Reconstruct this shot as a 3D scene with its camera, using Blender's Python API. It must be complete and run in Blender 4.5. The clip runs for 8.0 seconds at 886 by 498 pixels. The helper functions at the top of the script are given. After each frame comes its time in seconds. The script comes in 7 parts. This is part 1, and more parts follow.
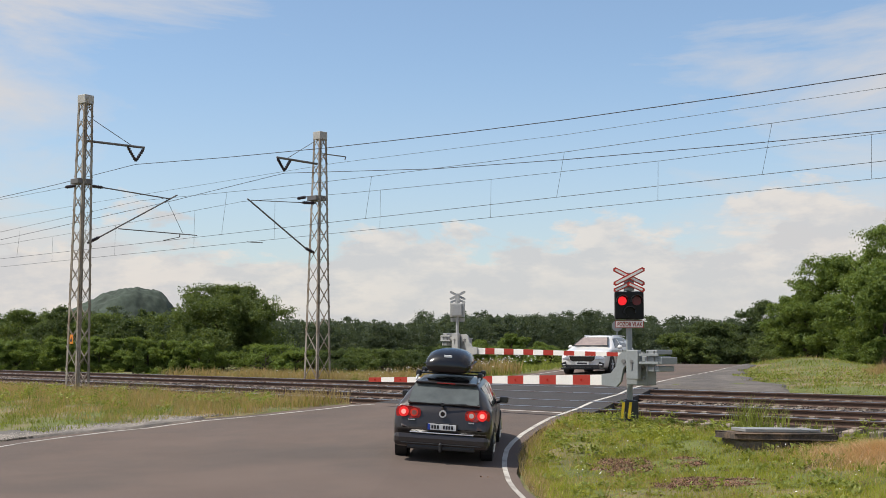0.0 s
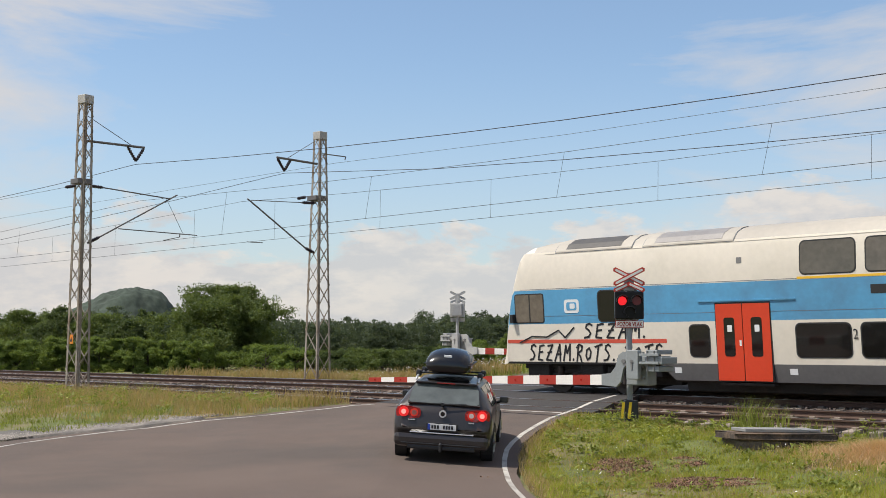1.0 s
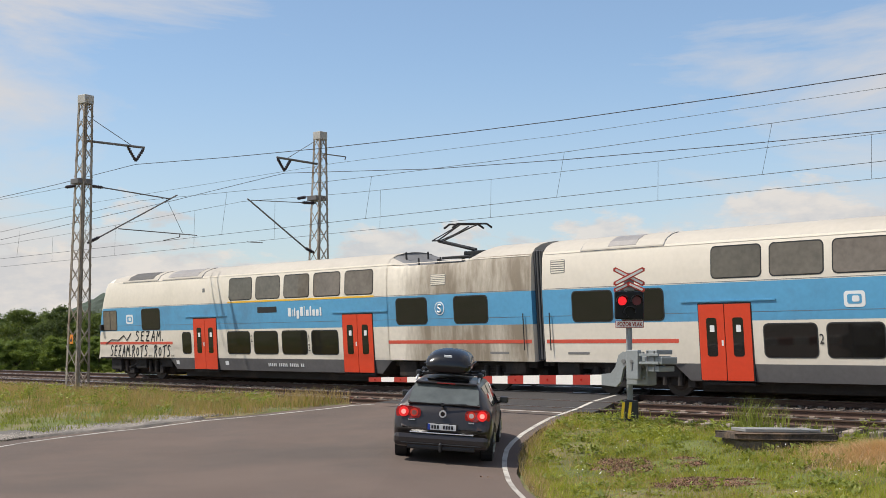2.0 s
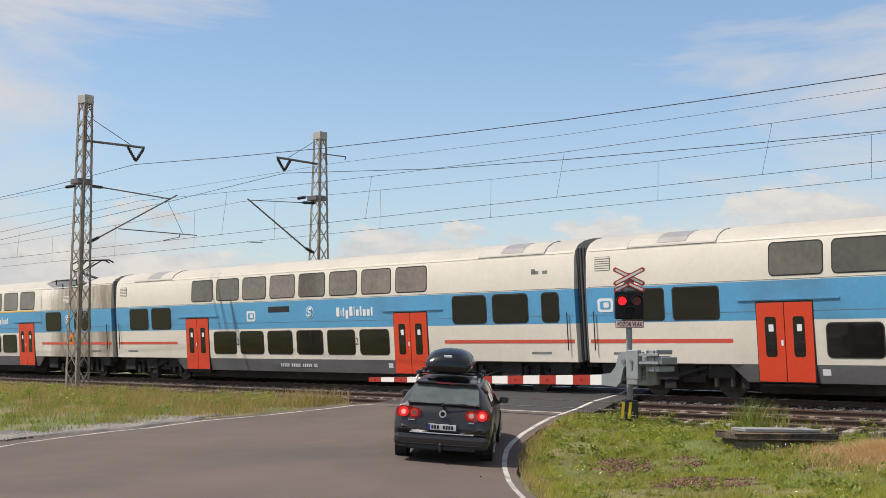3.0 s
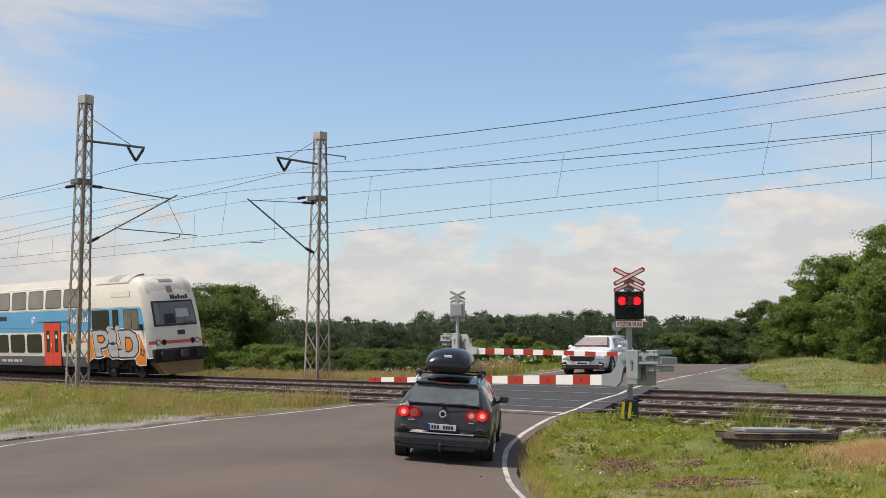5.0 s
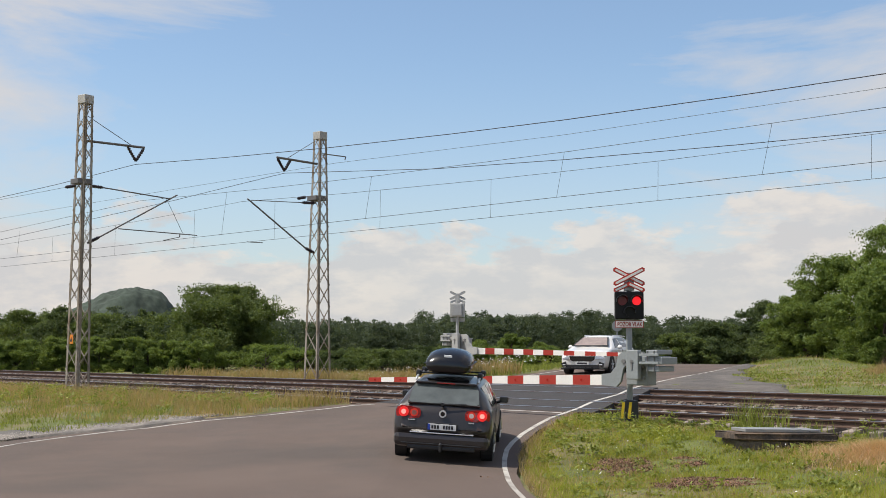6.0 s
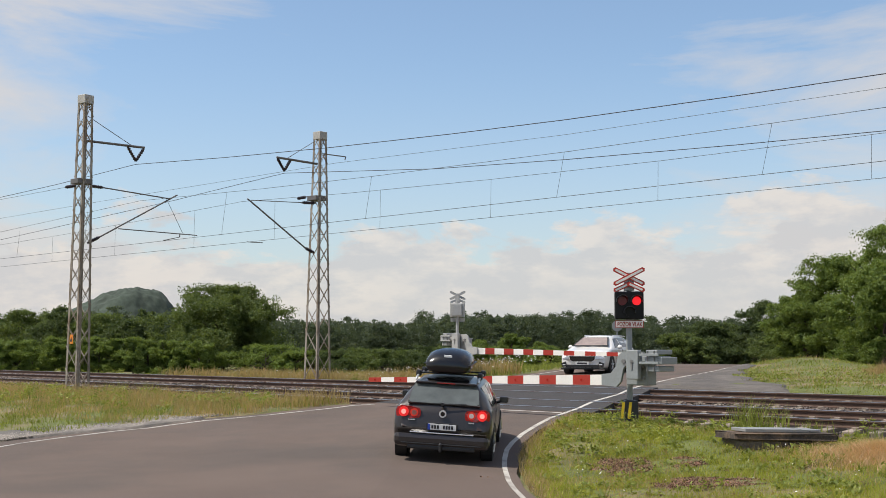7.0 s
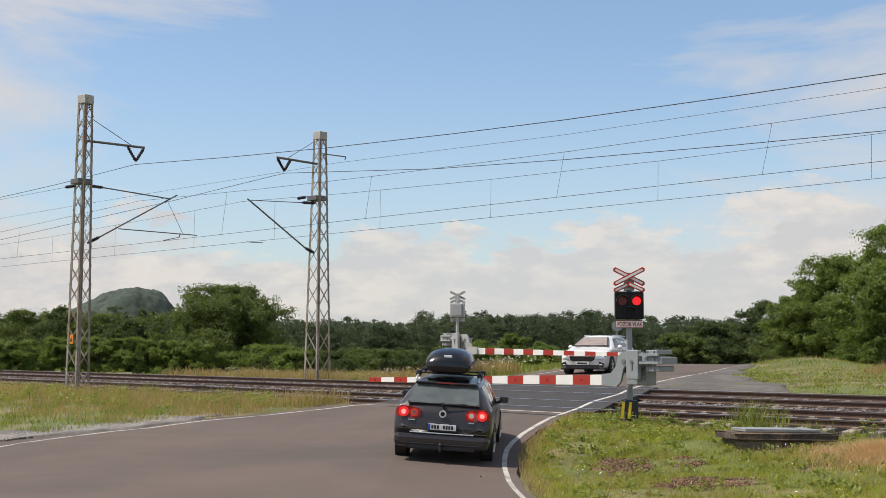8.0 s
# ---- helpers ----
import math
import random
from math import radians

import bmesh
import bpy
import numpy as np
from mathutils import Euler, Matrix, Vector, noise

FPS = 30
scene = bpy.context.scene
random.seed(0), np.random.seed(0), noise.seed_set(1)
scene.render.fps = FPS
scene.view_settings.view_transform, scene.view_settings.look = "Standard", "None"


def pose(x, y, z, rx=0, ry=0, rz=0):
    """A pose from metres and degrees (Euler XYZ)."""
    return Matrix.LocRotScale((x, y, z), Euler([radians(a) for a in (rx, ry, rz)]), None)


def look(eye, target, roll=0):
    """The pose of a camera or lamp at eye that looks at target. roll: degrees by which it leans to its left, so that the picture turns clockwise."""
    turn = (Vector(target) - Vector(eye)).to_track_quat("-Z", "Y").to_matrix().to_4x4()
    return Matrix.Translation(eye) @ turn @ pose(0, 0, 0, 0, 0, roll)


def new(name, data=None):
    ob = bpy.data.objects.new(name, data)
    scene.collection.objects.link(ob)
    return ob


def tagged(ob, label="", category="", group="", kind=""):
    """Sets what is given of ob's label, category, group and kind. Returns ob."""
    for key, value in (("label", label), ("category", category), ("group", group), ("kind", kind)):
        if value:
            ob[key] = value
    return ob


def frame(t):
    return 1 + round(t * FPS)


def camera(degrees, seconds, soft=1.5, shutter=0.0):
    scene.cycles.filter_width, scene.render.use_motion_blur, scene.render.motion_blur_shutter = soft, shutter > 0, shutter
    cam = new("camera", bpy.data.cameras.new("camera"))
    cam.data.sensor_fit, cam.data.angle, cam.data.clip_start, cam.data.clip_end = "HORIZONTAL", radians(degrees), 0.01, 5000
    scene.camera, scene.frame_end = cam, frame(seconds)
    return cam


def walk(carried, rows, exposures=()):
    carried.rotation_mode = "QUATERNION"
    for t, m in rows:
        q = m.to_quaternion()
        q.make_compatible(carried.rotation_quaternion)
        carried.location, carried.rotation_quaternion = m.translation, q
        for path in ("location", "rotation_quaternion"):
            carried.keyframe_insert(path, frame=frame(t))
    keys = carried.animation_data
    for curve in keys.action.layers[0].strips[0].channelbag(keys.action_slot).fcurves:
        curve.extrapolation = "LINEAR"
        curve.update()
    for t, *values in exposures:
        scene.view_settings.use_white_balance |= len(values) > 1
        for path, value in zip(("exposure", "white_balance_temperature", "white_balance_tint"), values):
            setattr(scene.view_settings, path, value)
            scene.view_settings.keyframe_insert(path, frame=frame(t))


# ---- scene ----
# World: x runs along the railway, y away from the camera's side, z up; z = 0 is the far track's rail level.
CAM_H = 1.319
cam = camera(39.48, 8.0, soft=0.85)
walk(cam, [(0.0, pose(0, 0, CAM_H, 94.53, 0, 45.03)), (8.0, pose(0, 0, CAM_H, 94.53, 0, 45.03))])

# ---- light ----
SUN_AZ, SUN_EL = radians(216), radians(60)
world = bpy.data.worlds.new("sky")
scene.world = world
world.use_nodes = True
wn, wl = world.node_tree.nodes, world.node_tree.links
wn.clear()


def wnode(kind, **kw):
    n = wn.new(kind)
    for k, v in kw.items():
        n.inputs[k].default_value = v
    return n


w_out, w_bg = wn.new("ShaderNodeOutputWorld"), wn.new("ShaderNodeBackground")
sky = wn.new("ShaderNodeTexSky")
sky.sky_type = "NISHITA"
sky.sun_disc = False
sky.sun_elevation, sky.sun_rotation = SUN_EL, SUN_AZ
sky.altitude, sky.air_density, sky.dust_density, sky.ozone_density = 250, 1.0, 1.0, 1.9
w_co = wn.new("ShaderNodeTexCoord")
w_map = wn.new("ShaderNodeMapping")
w_map.inputs["Scale"].default_value = (1.0, 1.0, 3.6)
w_no = wnode("ShaderNodeTexNoise", Scale=3.1, Detail=10.0, Roughness=0.6, Distortion=0.5)
w_ramp = wn.new("ShaderNodeValToRGB")
w_ramp.color_ramp.elements[0].position, w_ramp.color_ramp.elements[0].color = 0.53, (0, 0, 0, 1)
w_ramp.color_ramp.elements[1].position, w_ramp.color_ramp.elements[1].color = 0.71, (1, 1, 1, 1)
w_sep = wn.new("ShaderNodeSeparateXYZ")
w_low = wn.new("ShaderNodeMapRange")          # the cloud cover thickens towards the horizon
for k, v in zip(("From Min", "From Max", "To Min", "To Max"), (0.0, 0.32, 0.22, 0.0)):
    w_low.inputs[k].default_value = v
w_add = wn.new("ShaderNodeMath")
w_add.operation = "MULTIPLY_ADD"
w_add.inputs[1].default_value = 0.24
w_lat = wn.new("ShaderNodeVectorMath")         # bearing along the railway's far side, -0.35 to 0.35 in view
w_lat.operation = "DOT_PRODUCT"
w_lat.inputs[1].default_value = (0.7071, 0.7071, 0.0)
w_abs = wn.new("ShaderNodeMath")
w_abs.operation = "ABSOLUTE"
w_side = wn.new("ShaderNodeMapRange")          # wisps gather to both sides, clear blue between
for k, v in zip(("From Min", "From Max", "To Min", "To Max"), (0.10, 0.34, -0.14, 0.13)):
    w_side.inputs[k].default_value = v
w_sum = wn.new("ShaderNodeMath")
w_sum.operation = "ADD"
w_tilt = wn.new("ShaderNodeMath")              # the bank of cumulus climbs with the bearing
w_tilt.operation = "MULTIPLY_ADD"
w_tilt.inputs[1].default_value = 0.30
w_mixf = wn.new("ShaderNodeMath")
w_mixf.operation = "MULTIPLY"
w_mixf.inputs[1].default_value = 0.8
w_mix = wn.new("ShaderNodeMixRGB")
w_mix.inputs[2].default_value = (4.6, 4.4, 4.3, 1)
w_haze = wn.new("ShaderNodeMixRGB")            # pale haze above the horizon
w_haze.inputs[2].default_value = (3.7, 3.72, 3.9, 1)
w_hz = wn.new("ShaderNodeMapRange")
w_hz.interpolation_type = "SMOOTHSTEP"
for k, v in zip(("From Min", "From Max", "To Min", "To Max"), (-0.02, 0.24, 0.46, 0.05)):
    w_hz.inputs[k].default_value = v
w_map2 = wn.new("ShaderNodeMapping")
w_map2.inputs["Scale"].default_value = (1.0, 1.0, 2.6)
w_map2.inputs["Location"].default_value = (0.3, 1.7, 0.0)
w_no2 = wnode("ShaderNodeTexNoise", Scale=7.5, Detail=9.0, Roughness=0.6, Distortion=0.25)
w_ramp2 = wn.new("ShaderNodeValToRGB")         # cumulus bands, thickest low down
w_ramp2.color_ramp.elements[0].position, w_ramp2.color_ramp.elements[0].color = 0.485, (0, 0, 0, 1)
w_ramp2.color_ramp.elements[1].position, w_ramp2.color_ramp.elements[1].color = 0.545, (1, 1, 1, 1)
w_lo2 = wn.new("ShaderNodeMapRange")           # the bank of cumulus stands up to six degrees high
for k, v in zip(("From Min", "From Max", "To Min", "To Max"), (0.0, 0.2, 0.34, -0.40)):
    w_lo2.inputs[k].default_value = v
w_s2 = wn.new("ShaderNodeMath")
w_s2.operation = "ADD"
w_crest = wn.new("ShaderNodeValToRGB")         # lit crests, greyer bases
w_crest.color_ramp.elements[0].position, w_crest.color_ramp.elements[0].color = 0.50, (1, 1, 1, 1)
w_crest.color_ramp.elements[1].position, w_crest.color_ramp.elements[1].color = 0.9, (0.28, 0.28, 0.28, 1)
w_no3 = wnode("ShaderNodeTexNoise", Scale=19.0, Detail=7.0, Roughness=0.6)
w_puff = wn.new("ShaderNodeMapRange")
for k, v in zip(("From Min", "From Max", "To Min", "To Max"), (0.42, 0.58, 0.0, 1.0)):
    w_puff.inputs[k].default_value = v
w_lit = wn.new("ShaderNodeMath")
w_lit.operation = "MULTIPLY"
w_cloud = wn.new("ShaderNodeMixRGB")
w_cloud.inputs[1].default_value = (4.1, 4.05, 4.08, 1)
w_cloud.inputs[2].default_value = (5.3, 4.9, 4.5, 1)
w_f2 = wn.new("ShaderNodeMath")
w_f2.operation = "MULTIPLY"
w_mix2 = wn.new("ShaderNodeMixRGB")
w_f2.inputs[1].default_value = 0.85
wl.new(w_co.outputs["Generated"], w_map.inputs["Vector"])
wl.new(w_map.outputs[0], w_no.inputs["Vector"])
wl.new(w_co.outputs["Generated"], w_map2.inputs["Vector"])
wl.new(w_map2.outputs[0], w_no2.inputs["Vector"])
wl.new(w_co.outputs["Generated"], w_sep.inputs[0])
wl.new(w_sep.outputs["Z"], w_low.inputs["Value"])
wl.new(w_sep.outputs["Z"], w_hz.inputs["Value"])
wl.new(w_sep.outputs["Z"], w_lo2.inputs["Value"])
wl.new(w_low.outputs[0], w_add.inputs[0])
wl.new(w_no.outputs["Fac"], w_add.inputs[2])
wl.new(w_co.outputs["Generated"], w_lat.inputs[0])
wl.new(w_lat.outputs["Value"], w_abs.inputs[0])
wl.new(w_abs.outputs[0], w_side.inputs["Value"])
wl.new(w_add.outputs[0], w_sum.inputs[0])
wl.new(w_side.outputs[0], w_sum.inputs[1])
wl.new(w_sum.outputs[0], w_ramp.inputs[0])
wl.new(w_lat.outputs["Value"], w_tilt.inputs[0])
wl.new(w_lo2.outputs[0], w_tilt.inputs[2])
wl.new(w_ramp.outputs[0], w_mixf.inputs[0])
wl.new(w_hz.outputs[0], w_haze.inputs[0])
w_tint = wn.new("ShaderNodeMixRGB")            # clear summer air, a little more cyan
w_tint.blend_type = "MULTIPLY"
w_tint.inputs[0].default_value = 1.0
w_tint.inputs[2].default_value = (0.985, 1.025, 1.025, 1)
wl.new(sky.outputs[0], w_tint.inputs[1])
wl.new(w_tint.outputs[0], w_haze.inputs[1])
wl.new(w_mixf.outputs[0], w_mix.inputs[0])
wl.new(w_haze.outputs[0], w_mix.inputs[1])
wl.new(w_no2.outputs["Fac"], w_s2.inputs[0])
wl.new(w_tilt.outputs[0], w_s2.inputs[1])
wl.new(w_s2.outputs[0], w_ramp2.inputs[0])
wl.new(w_s2.outputs[0], w_crest.inputs[0])
wl.new(w_map2.outputs[0], w_no3.inputs["Vector"])
wl.new(w_no3.outputs["Fac"], w_puff.inputs["Value"])
wl.new(w_crest.outputs[0], w_lit.inputs[0])
wl.new(w_puff.outputs[0], w_lit.inputs[1])
wl.new(w_lit.outputs[0], w_cloud.inputs[0])
wl.new(w_cloud.outputs[0], w_mix2.inputs[2])
wl.new(w_ramp2.outputs[0], w_f2.inputs[0])
wl.new(w_f2.outputs[0], w_mix2.inputs[0])
wl.new(w_mix.outputs[0], w_mix2.inputs[1])
wl.new(w_mix2.outputs[0], w_bg.inputs["Color"])
w_bg.inputs["Strength"].default_value = 0.133
wl.new(w_bg.outputs[0], w_out.inputs["Surface"])

sun_data = bpy.data.lights.new("sun", "SUN")
sun_data.energy, sun_data.angle, sun_data.color = 4.4, radians(0.6), (1.0, 0.94, 0.85)
sun = new("sun", sun_data)
sun_dir = Vector((math.sin(SUN_AZ) * math.cos(SUN_EL), math.cos(SUN_AZ) * math.cos(SUN_EL), math.sin(SUN_EL)))
sun.matrix_world = look(sun_dir * 60, (0, 0, 0))
scene.view_settings.exposure = 0.2


# ---- materials ----
def mat(name, colour, rough=0.6, metal=0.0, vary=0.18, scale=3.0, fine=40.0, bump=0.1, island=0.0, coat=0.0,
        second=None, second_at=0.6, emit=0.0, spec=0.5, obrand=0.0):
    """A procedural surface: a base colour broken up at two scales, a second colour in patches, fine relief."""
    m = bpy.data.materials.new(name)
    m.use_nodes = True
    nt = m.node_tree
    n, l = nt.nodes, nt.links
    b = n["Principled BSDF"]
    co = n.new("ShaderNodeTexCoord")
    a = n.new("ShaderNodeTexNoise")
    a.inputs["Scale"].default_value, a.inputs["Detail"].default_value = scale, 6
    f = n.new("ShaderNodeTexNoise")
    f.inputs["Scale"].default_value, f.inputs["Detail"].default_value = fine, 3
    l.new(co.outputs["Object"], a.inputs["Vector"])
    l.new(co.outputs["Object"], f.inputs["Vector"])
    su = n.new("ShaderNodeMath")
    su.operation = "ADD"
    l.new(a.outputs["Fac"], su.inputs[0])
    l.new(f.outputs["Fac"], su.inputs[1])
    mr = n.new("ShaderNodeMapRange")
    for k, v in zip(("From Min", "From Max", "To Min", "To Max"), (0.6, 1.4, 1 - vary, 1 + vary)):
        mr.inputs[k].default_value = v
    l.new(su.outputs[0], mr.inputs["Value"])
    mul = n.new("ShaderNodeVectorMath")
    mul.operation = "SCALE"
    l.new(mr.outputs[0], mul.inputs["Scale"])
    src = None
    if second:
        g = n.new("ShaderNodeTexNoise")
        g.inputs["Scale"].default_value, g.inputs["Detail"].default_value, g.inputs["Roughness"].default_value = scale * 0.45, 7, 0.65
        l.new(co.outputs["Object"], g.inputs["Vector"])
        r = n.new("ShaderNodeMapRange")
        for k, v in zip(("From Min", "From Max"), (second_at - 0.08, second_at + 0.08)):
            r.inputs[k].default_value = v
        l.new(g.outputs["Fac"], r.inputs["Value"])
        mx = n.new("ShaderNodeMixRGB")
        mx.inputs[1].default_value, mx.inputs[2].default_value = (*colour, 1), (*second, 1)
        l.new(r.outputs[0], mx.inputs[0])
        src = mx.outputs[0]
    if island or obrand:
        if island:
            gi = n.new("ShaderNodeNewGeometry")
            rnd, amt = gi.outputs["Random Per Island"], island
        else:
            gi = n.new("ShaderNodeObjectInfo")
            rnd, amt = gi.outputs["Random"], obrand
        hs = n.new("ShaderNodeHueSaturation")
        mv = n.new("ShaderNodeMapRange")
        mv.inputs["To Min"].default_value, mv.inputs["To Max"].default_value = 1 - amt, 1 + amt
        l.new(rnd, mv.inputs["Value"])
        l.new(mv.outputs[0], hs.inputs["Value"])
        mh = n.new("ShaderNodeMapRange")
        mh.inputs["To Min"].default_value, mh.inputs["To Max"].default_value = 0.5 + amt * 0.06, 0.5 - amt * 0.06
        l.new(rnd, mh.inputs["Value"])
        l.new(mh.outputs[0], hs.inputs["Hue"])
        if src:
            l.new(src, hs.inputs["Color"])
        else:
            hs.inputs["Color"].default_value = (*colour, 1)
        src = hs.outputs[0]
    if src:
        l.new(src, mul.inputs[0])
    else:
        mul.inputs[0].default_value = colour
    l.new(mul.outputs[0], b.inputs["Base Color"])
    b.inputs["Roughness"].default_value, b.inputs["Metallic"].default_value = rough, metal
    b.inputs["Specular IOR Level"].default_value = spec
    if coat:
        b.inputs["Coat Weight"].default_value, b.inputs["Coat Roughness"].default_value = coat, 0.05
    if bump:
        bp = n.new("ShaderNodeBump")
        bp.inputs["Strength"].default_value, bp.inputs["Distance"].default_value = bump, 0.02
        l.new(su.outputs[0], bp.inputs["Height"])
        l.new(bp.outputs[0], b.inputs["Normal"])
    if emit:
        b.inputs["Emission Color"].default_value, b.inputs["Emission Strength"].default_value = (*colour, 1), emit
    return m


def leaf_mat(name, colour, vary=0.35, scale=0.5):
    m = mat(name, colour, 0.55, vary=0.3, scale=scale, fine=2.2, bump=0, island=vary, spec=0.25)
    b = m.node_tree.nodes["Principled BSDF"]
    b.inputs["Transmission Weight"].default_value = 0.0
    b.inputs["Subsurface Weight"].default_value = 0.0
    tr = m.node_tree.nodes.new("ShaderNodeBsdfTranslucent")
    tr.inputs["Color"].default_value = (colour[0] * 1.5, colour[1] * 1.4, colour[2] * 0.7, 1)
    mx = m.node_tree.nodes.new("ShaderNodeMixShader")
    mx.inputs[0].default_value = 0.42
    out = m.node_tree.nodes["Material Output"]
    m.node_tree.links.new(b.outputs[0], mx.inputs[1])
    m.node_tree.links.new(tr.outputs[0], mx.inputs[2])
    m.node_tree.links.new(mx.outputs[0], out.inputs["Surface"])
    return m


def glass_mat(name, colour, rough=0.04):
    """Glossy opaque glass over a dark inside, nearly black unless given a paler colour."""
    m = mat(name, colour, rough, vary=0.25, scale=1.3, fine=6, bump=0, spec=0.6)
    return m


M = {}
M["asphalt"] = mat("asphalt", (0.126, 0.095, 0.079), 0.9, vary=0.16, scale=0.5, fine=55, bump=0.3, second=(0.1, 0.081, 0.07), second_at=0.52, spec=0.2)
M["asphalt_dark"] = mat("crossing_asphalt", (0.04, 0.0355, 0.0335), 0.92, vary=0.2, scale=0.8, fine=50, bump=0.25)
M["line"] = mat("road_paint", (0.47, 0.44, 0.39), 0.8, vary=0.25, scale=2.5, fine=30, second=(0.2, 0.175, 0.155), second_at=0.57, bump=0.1)
M["soil"] = mat("grassy_soil", (0.105, 0.12, 0.03), 0.95, vary=0.45, scale=0.9, fine=22, bump=0.8, second=(0.19, 0.145, 0.08), second_at=0.54)
M["gravel"] = mat("gravel", (0.23, 0.2, 0.17), 0.95, vary=0.4, scale=1.5, fine=30, bump=0.8, second=(0.11, 0.1, 0.09), second_at=0.5)
M["ballast"] = mat("ballast", (0.09, 0.07, 0.058), 0.95, vary=0.45, scale=2, fine=22, bump=1.0, second=(0.1, 0.07, 0.055), second_at=0.5)
M["stone"] = mat("ballast_stone", (0.105, 0.085, 0.072), 0.9, vary=0.3, scale=6, fine=40, island=0.5, bump=0.3)
M["rail_side"] = mat("rusty_rail", (0.085, 0.05, 0.036), 0.85, vary=0.3, scale=3, fine=40, bump=0.3)
M["rail_top"] = mat("polished_rail", (0.5, 0.5, 0.52), 0.28, 1.0, vary=0.1, scale=2, fine=20, bump=0)
M["pale_stone"] = mat("pale_gravel", (0.26, 0.235, 0.205), 0.9, vary=0.3, scale=6, fine=40, island=0.5, bump=0.3)
M["dim_lens"] = mat("unlit_lens", (0.34, 0.13, 0.11), 0.2, vary=0.1, bump=0)
M["tail_glow"] = mat("glowing_tail_lens", (0.6, 0.035, 0.02), 0.25, vary=0.1, bump=0, emit=0.25)
M["sleeper"] = mat("sleeper_concrete", (0.25, 0.205, 0.165), 0.9, vary=0.3, scale=4, fine=40, bump=0.4, obrand=0.2)
M["mast"] = mat("galvanised_lattice", (0.34, 0.30, 0.25), 0.65, 0.1, vary=0.22, scale=2, fine=25, second=(0.22, 0.165, 0.115), second_at=0.52)
M["mast_cap"] = mat("mast_cap", (0.42, 0.4, 0.37), 0.7, 0.1, vary=0.15, scale=3)
M["insulator"] = mat("insulator", (0.035, 0.025, 0.03), 0.3, vary=0.2, bump=0)
M["arm"] = mat("cantilever_steel", (0.16, 0.15, 0.145), 0.55, 0.5, vary=0.2)
M["wire"] = mat("wire", (0.11, 0.12, 0.125), 0.5, 0.7, vary=0.1, bump=0)
M["wire_dark"] = mat("feeder_wire", (0.04, 0.04, 0.045), 0.6, 0.3, vary=0.1, bump=0)
M["white"] = mat("train_cream", (0.71, 0.645, 0.545), 0.45, vary=0.06, scale=0.8, fine=7, bump=0.0, second=(0.67, 0.61, 0.51), second_at=0.60)
M["roof"] = mat("train_roof", (0.43, 0.39, 0.33), 0.6, vary=0.07, scale=0.7, fine=6, bump=0, second=(0.38, 0.345, 0.295), second_at=0.56)
M["blue"] = mat("train_blue", (0.095, 0.315, 0.52), 0.4, vary=0.08, scale=0.8, fine=8, bump=0, second=(0.09, 0.235, 0.38), second_at=0.58)
M["grey"] = mat("train_skirt", (0.105, 0.1, 0.1), 0.6, vary=0.15, scale=1.2, fine=9, bump=0)
M["dirty"] = mat("train_brake_dust", (0.71, 0.645, 0.545), 0.5, vary=0.12, scale=0.7, fine=5, bump=0)


def dust(m):
    """Brake dust run down in streaks, thickest beside the current collector."""
    n, l = m.node_tree.nodes, m.node_tree.links
    b = n["Principled BSDF"]
    src = b.inputs["Base Color"].links[0].from_socket
    co, mp, no = n.new("ShaderNodeTexCoord"), n.new("ShaderNodeMapping"), n.new("ShaderNodeTexNoise")
    mp.inputs["Scale"].default_value = (1.6, 1.0, 0.35)
    no.inputs["Scale"].default_value, no.inputs["Detail"].default_value, no.inputs["Roughness"].default_value = 1.1, 8, 0.65
    sp, mr, ad, fa = n.new("ShaderNodeSeparateXYZ"), n.new("ShaderNodeMapRange"), n.new("ShaderNodeMath"), n.new("ShaderNodeMapRange")
    for k, v in zip(("From Min", "From Max", "To Min", "To Max"), (-7.6, -4.6, -0.45, 0.16)):
        mr.inputs[k].default_value = v
    for k, v in zip(("From Min", "From Max", "To Min", "To Max"), (0.34, 0.74, 0.0, 0.9)):
        fa.inputs[k].default_value = v
    ad.operation = "ADD"
    mx = n.new("ShaderNodeMixRGB")
    mx.inputs[2].default_value = (0.20, 0.155, 0.105, 1)
    l.new(co.outputs["Object"], mp.inputs["Vector"])
    l.new(mp.outputs[0], no.inputs["Vector"])
    l.new(co.outputs["Object"], sp.inputs[0])
    l.new(sp.outputs["X"], mr.inputs["Value"])
    l.new(no.outputs["Fac"], ad.inputs[0])
    l.new(mr.outputs[0], ad.inputs[1])
    l.new(ad.outputs[0], fa.inputs["Value"])
    l.new(fa.outputs[0], mx.inputs[0])
    l.new(src, mx.inputs[1])
    l.new(mx.outputs[0], b.inputs["Base Color"])


dust(M["dirty"])
M["red"] = mat("door_red", (0.62, 0.05, 0.014), 0.42, vary=0.07, scale=1.2, fine=9, bump=0)
M["stripe"] = mat("stripe_red", (0.58, 0.085, 0.05), 0.45, vary=0.08, bump=0)
M["yellow"] = mat("stripe_yellow", (0.72, 0.42, 0.03), 0.5, vary=0.08, bump=0)
M["tglass"] = glass_mat("train_window", (0.012, 0.011, 0.01), 0.06)
# reflections on these panes are painted as a lighter, varying grey-brown
M["tglass2"] = mat("upper_window_sheen", (0.15, 0.125, 0.10), 0.08, vary=0.25, scale=1.3, fine=6, bump=0, spec=0.6, obrand=0.5)
M["gasket"] = mat("rubber_gasket", (0.02, 0.02, 0.02), 0.7, vary=0.1, bump=0)
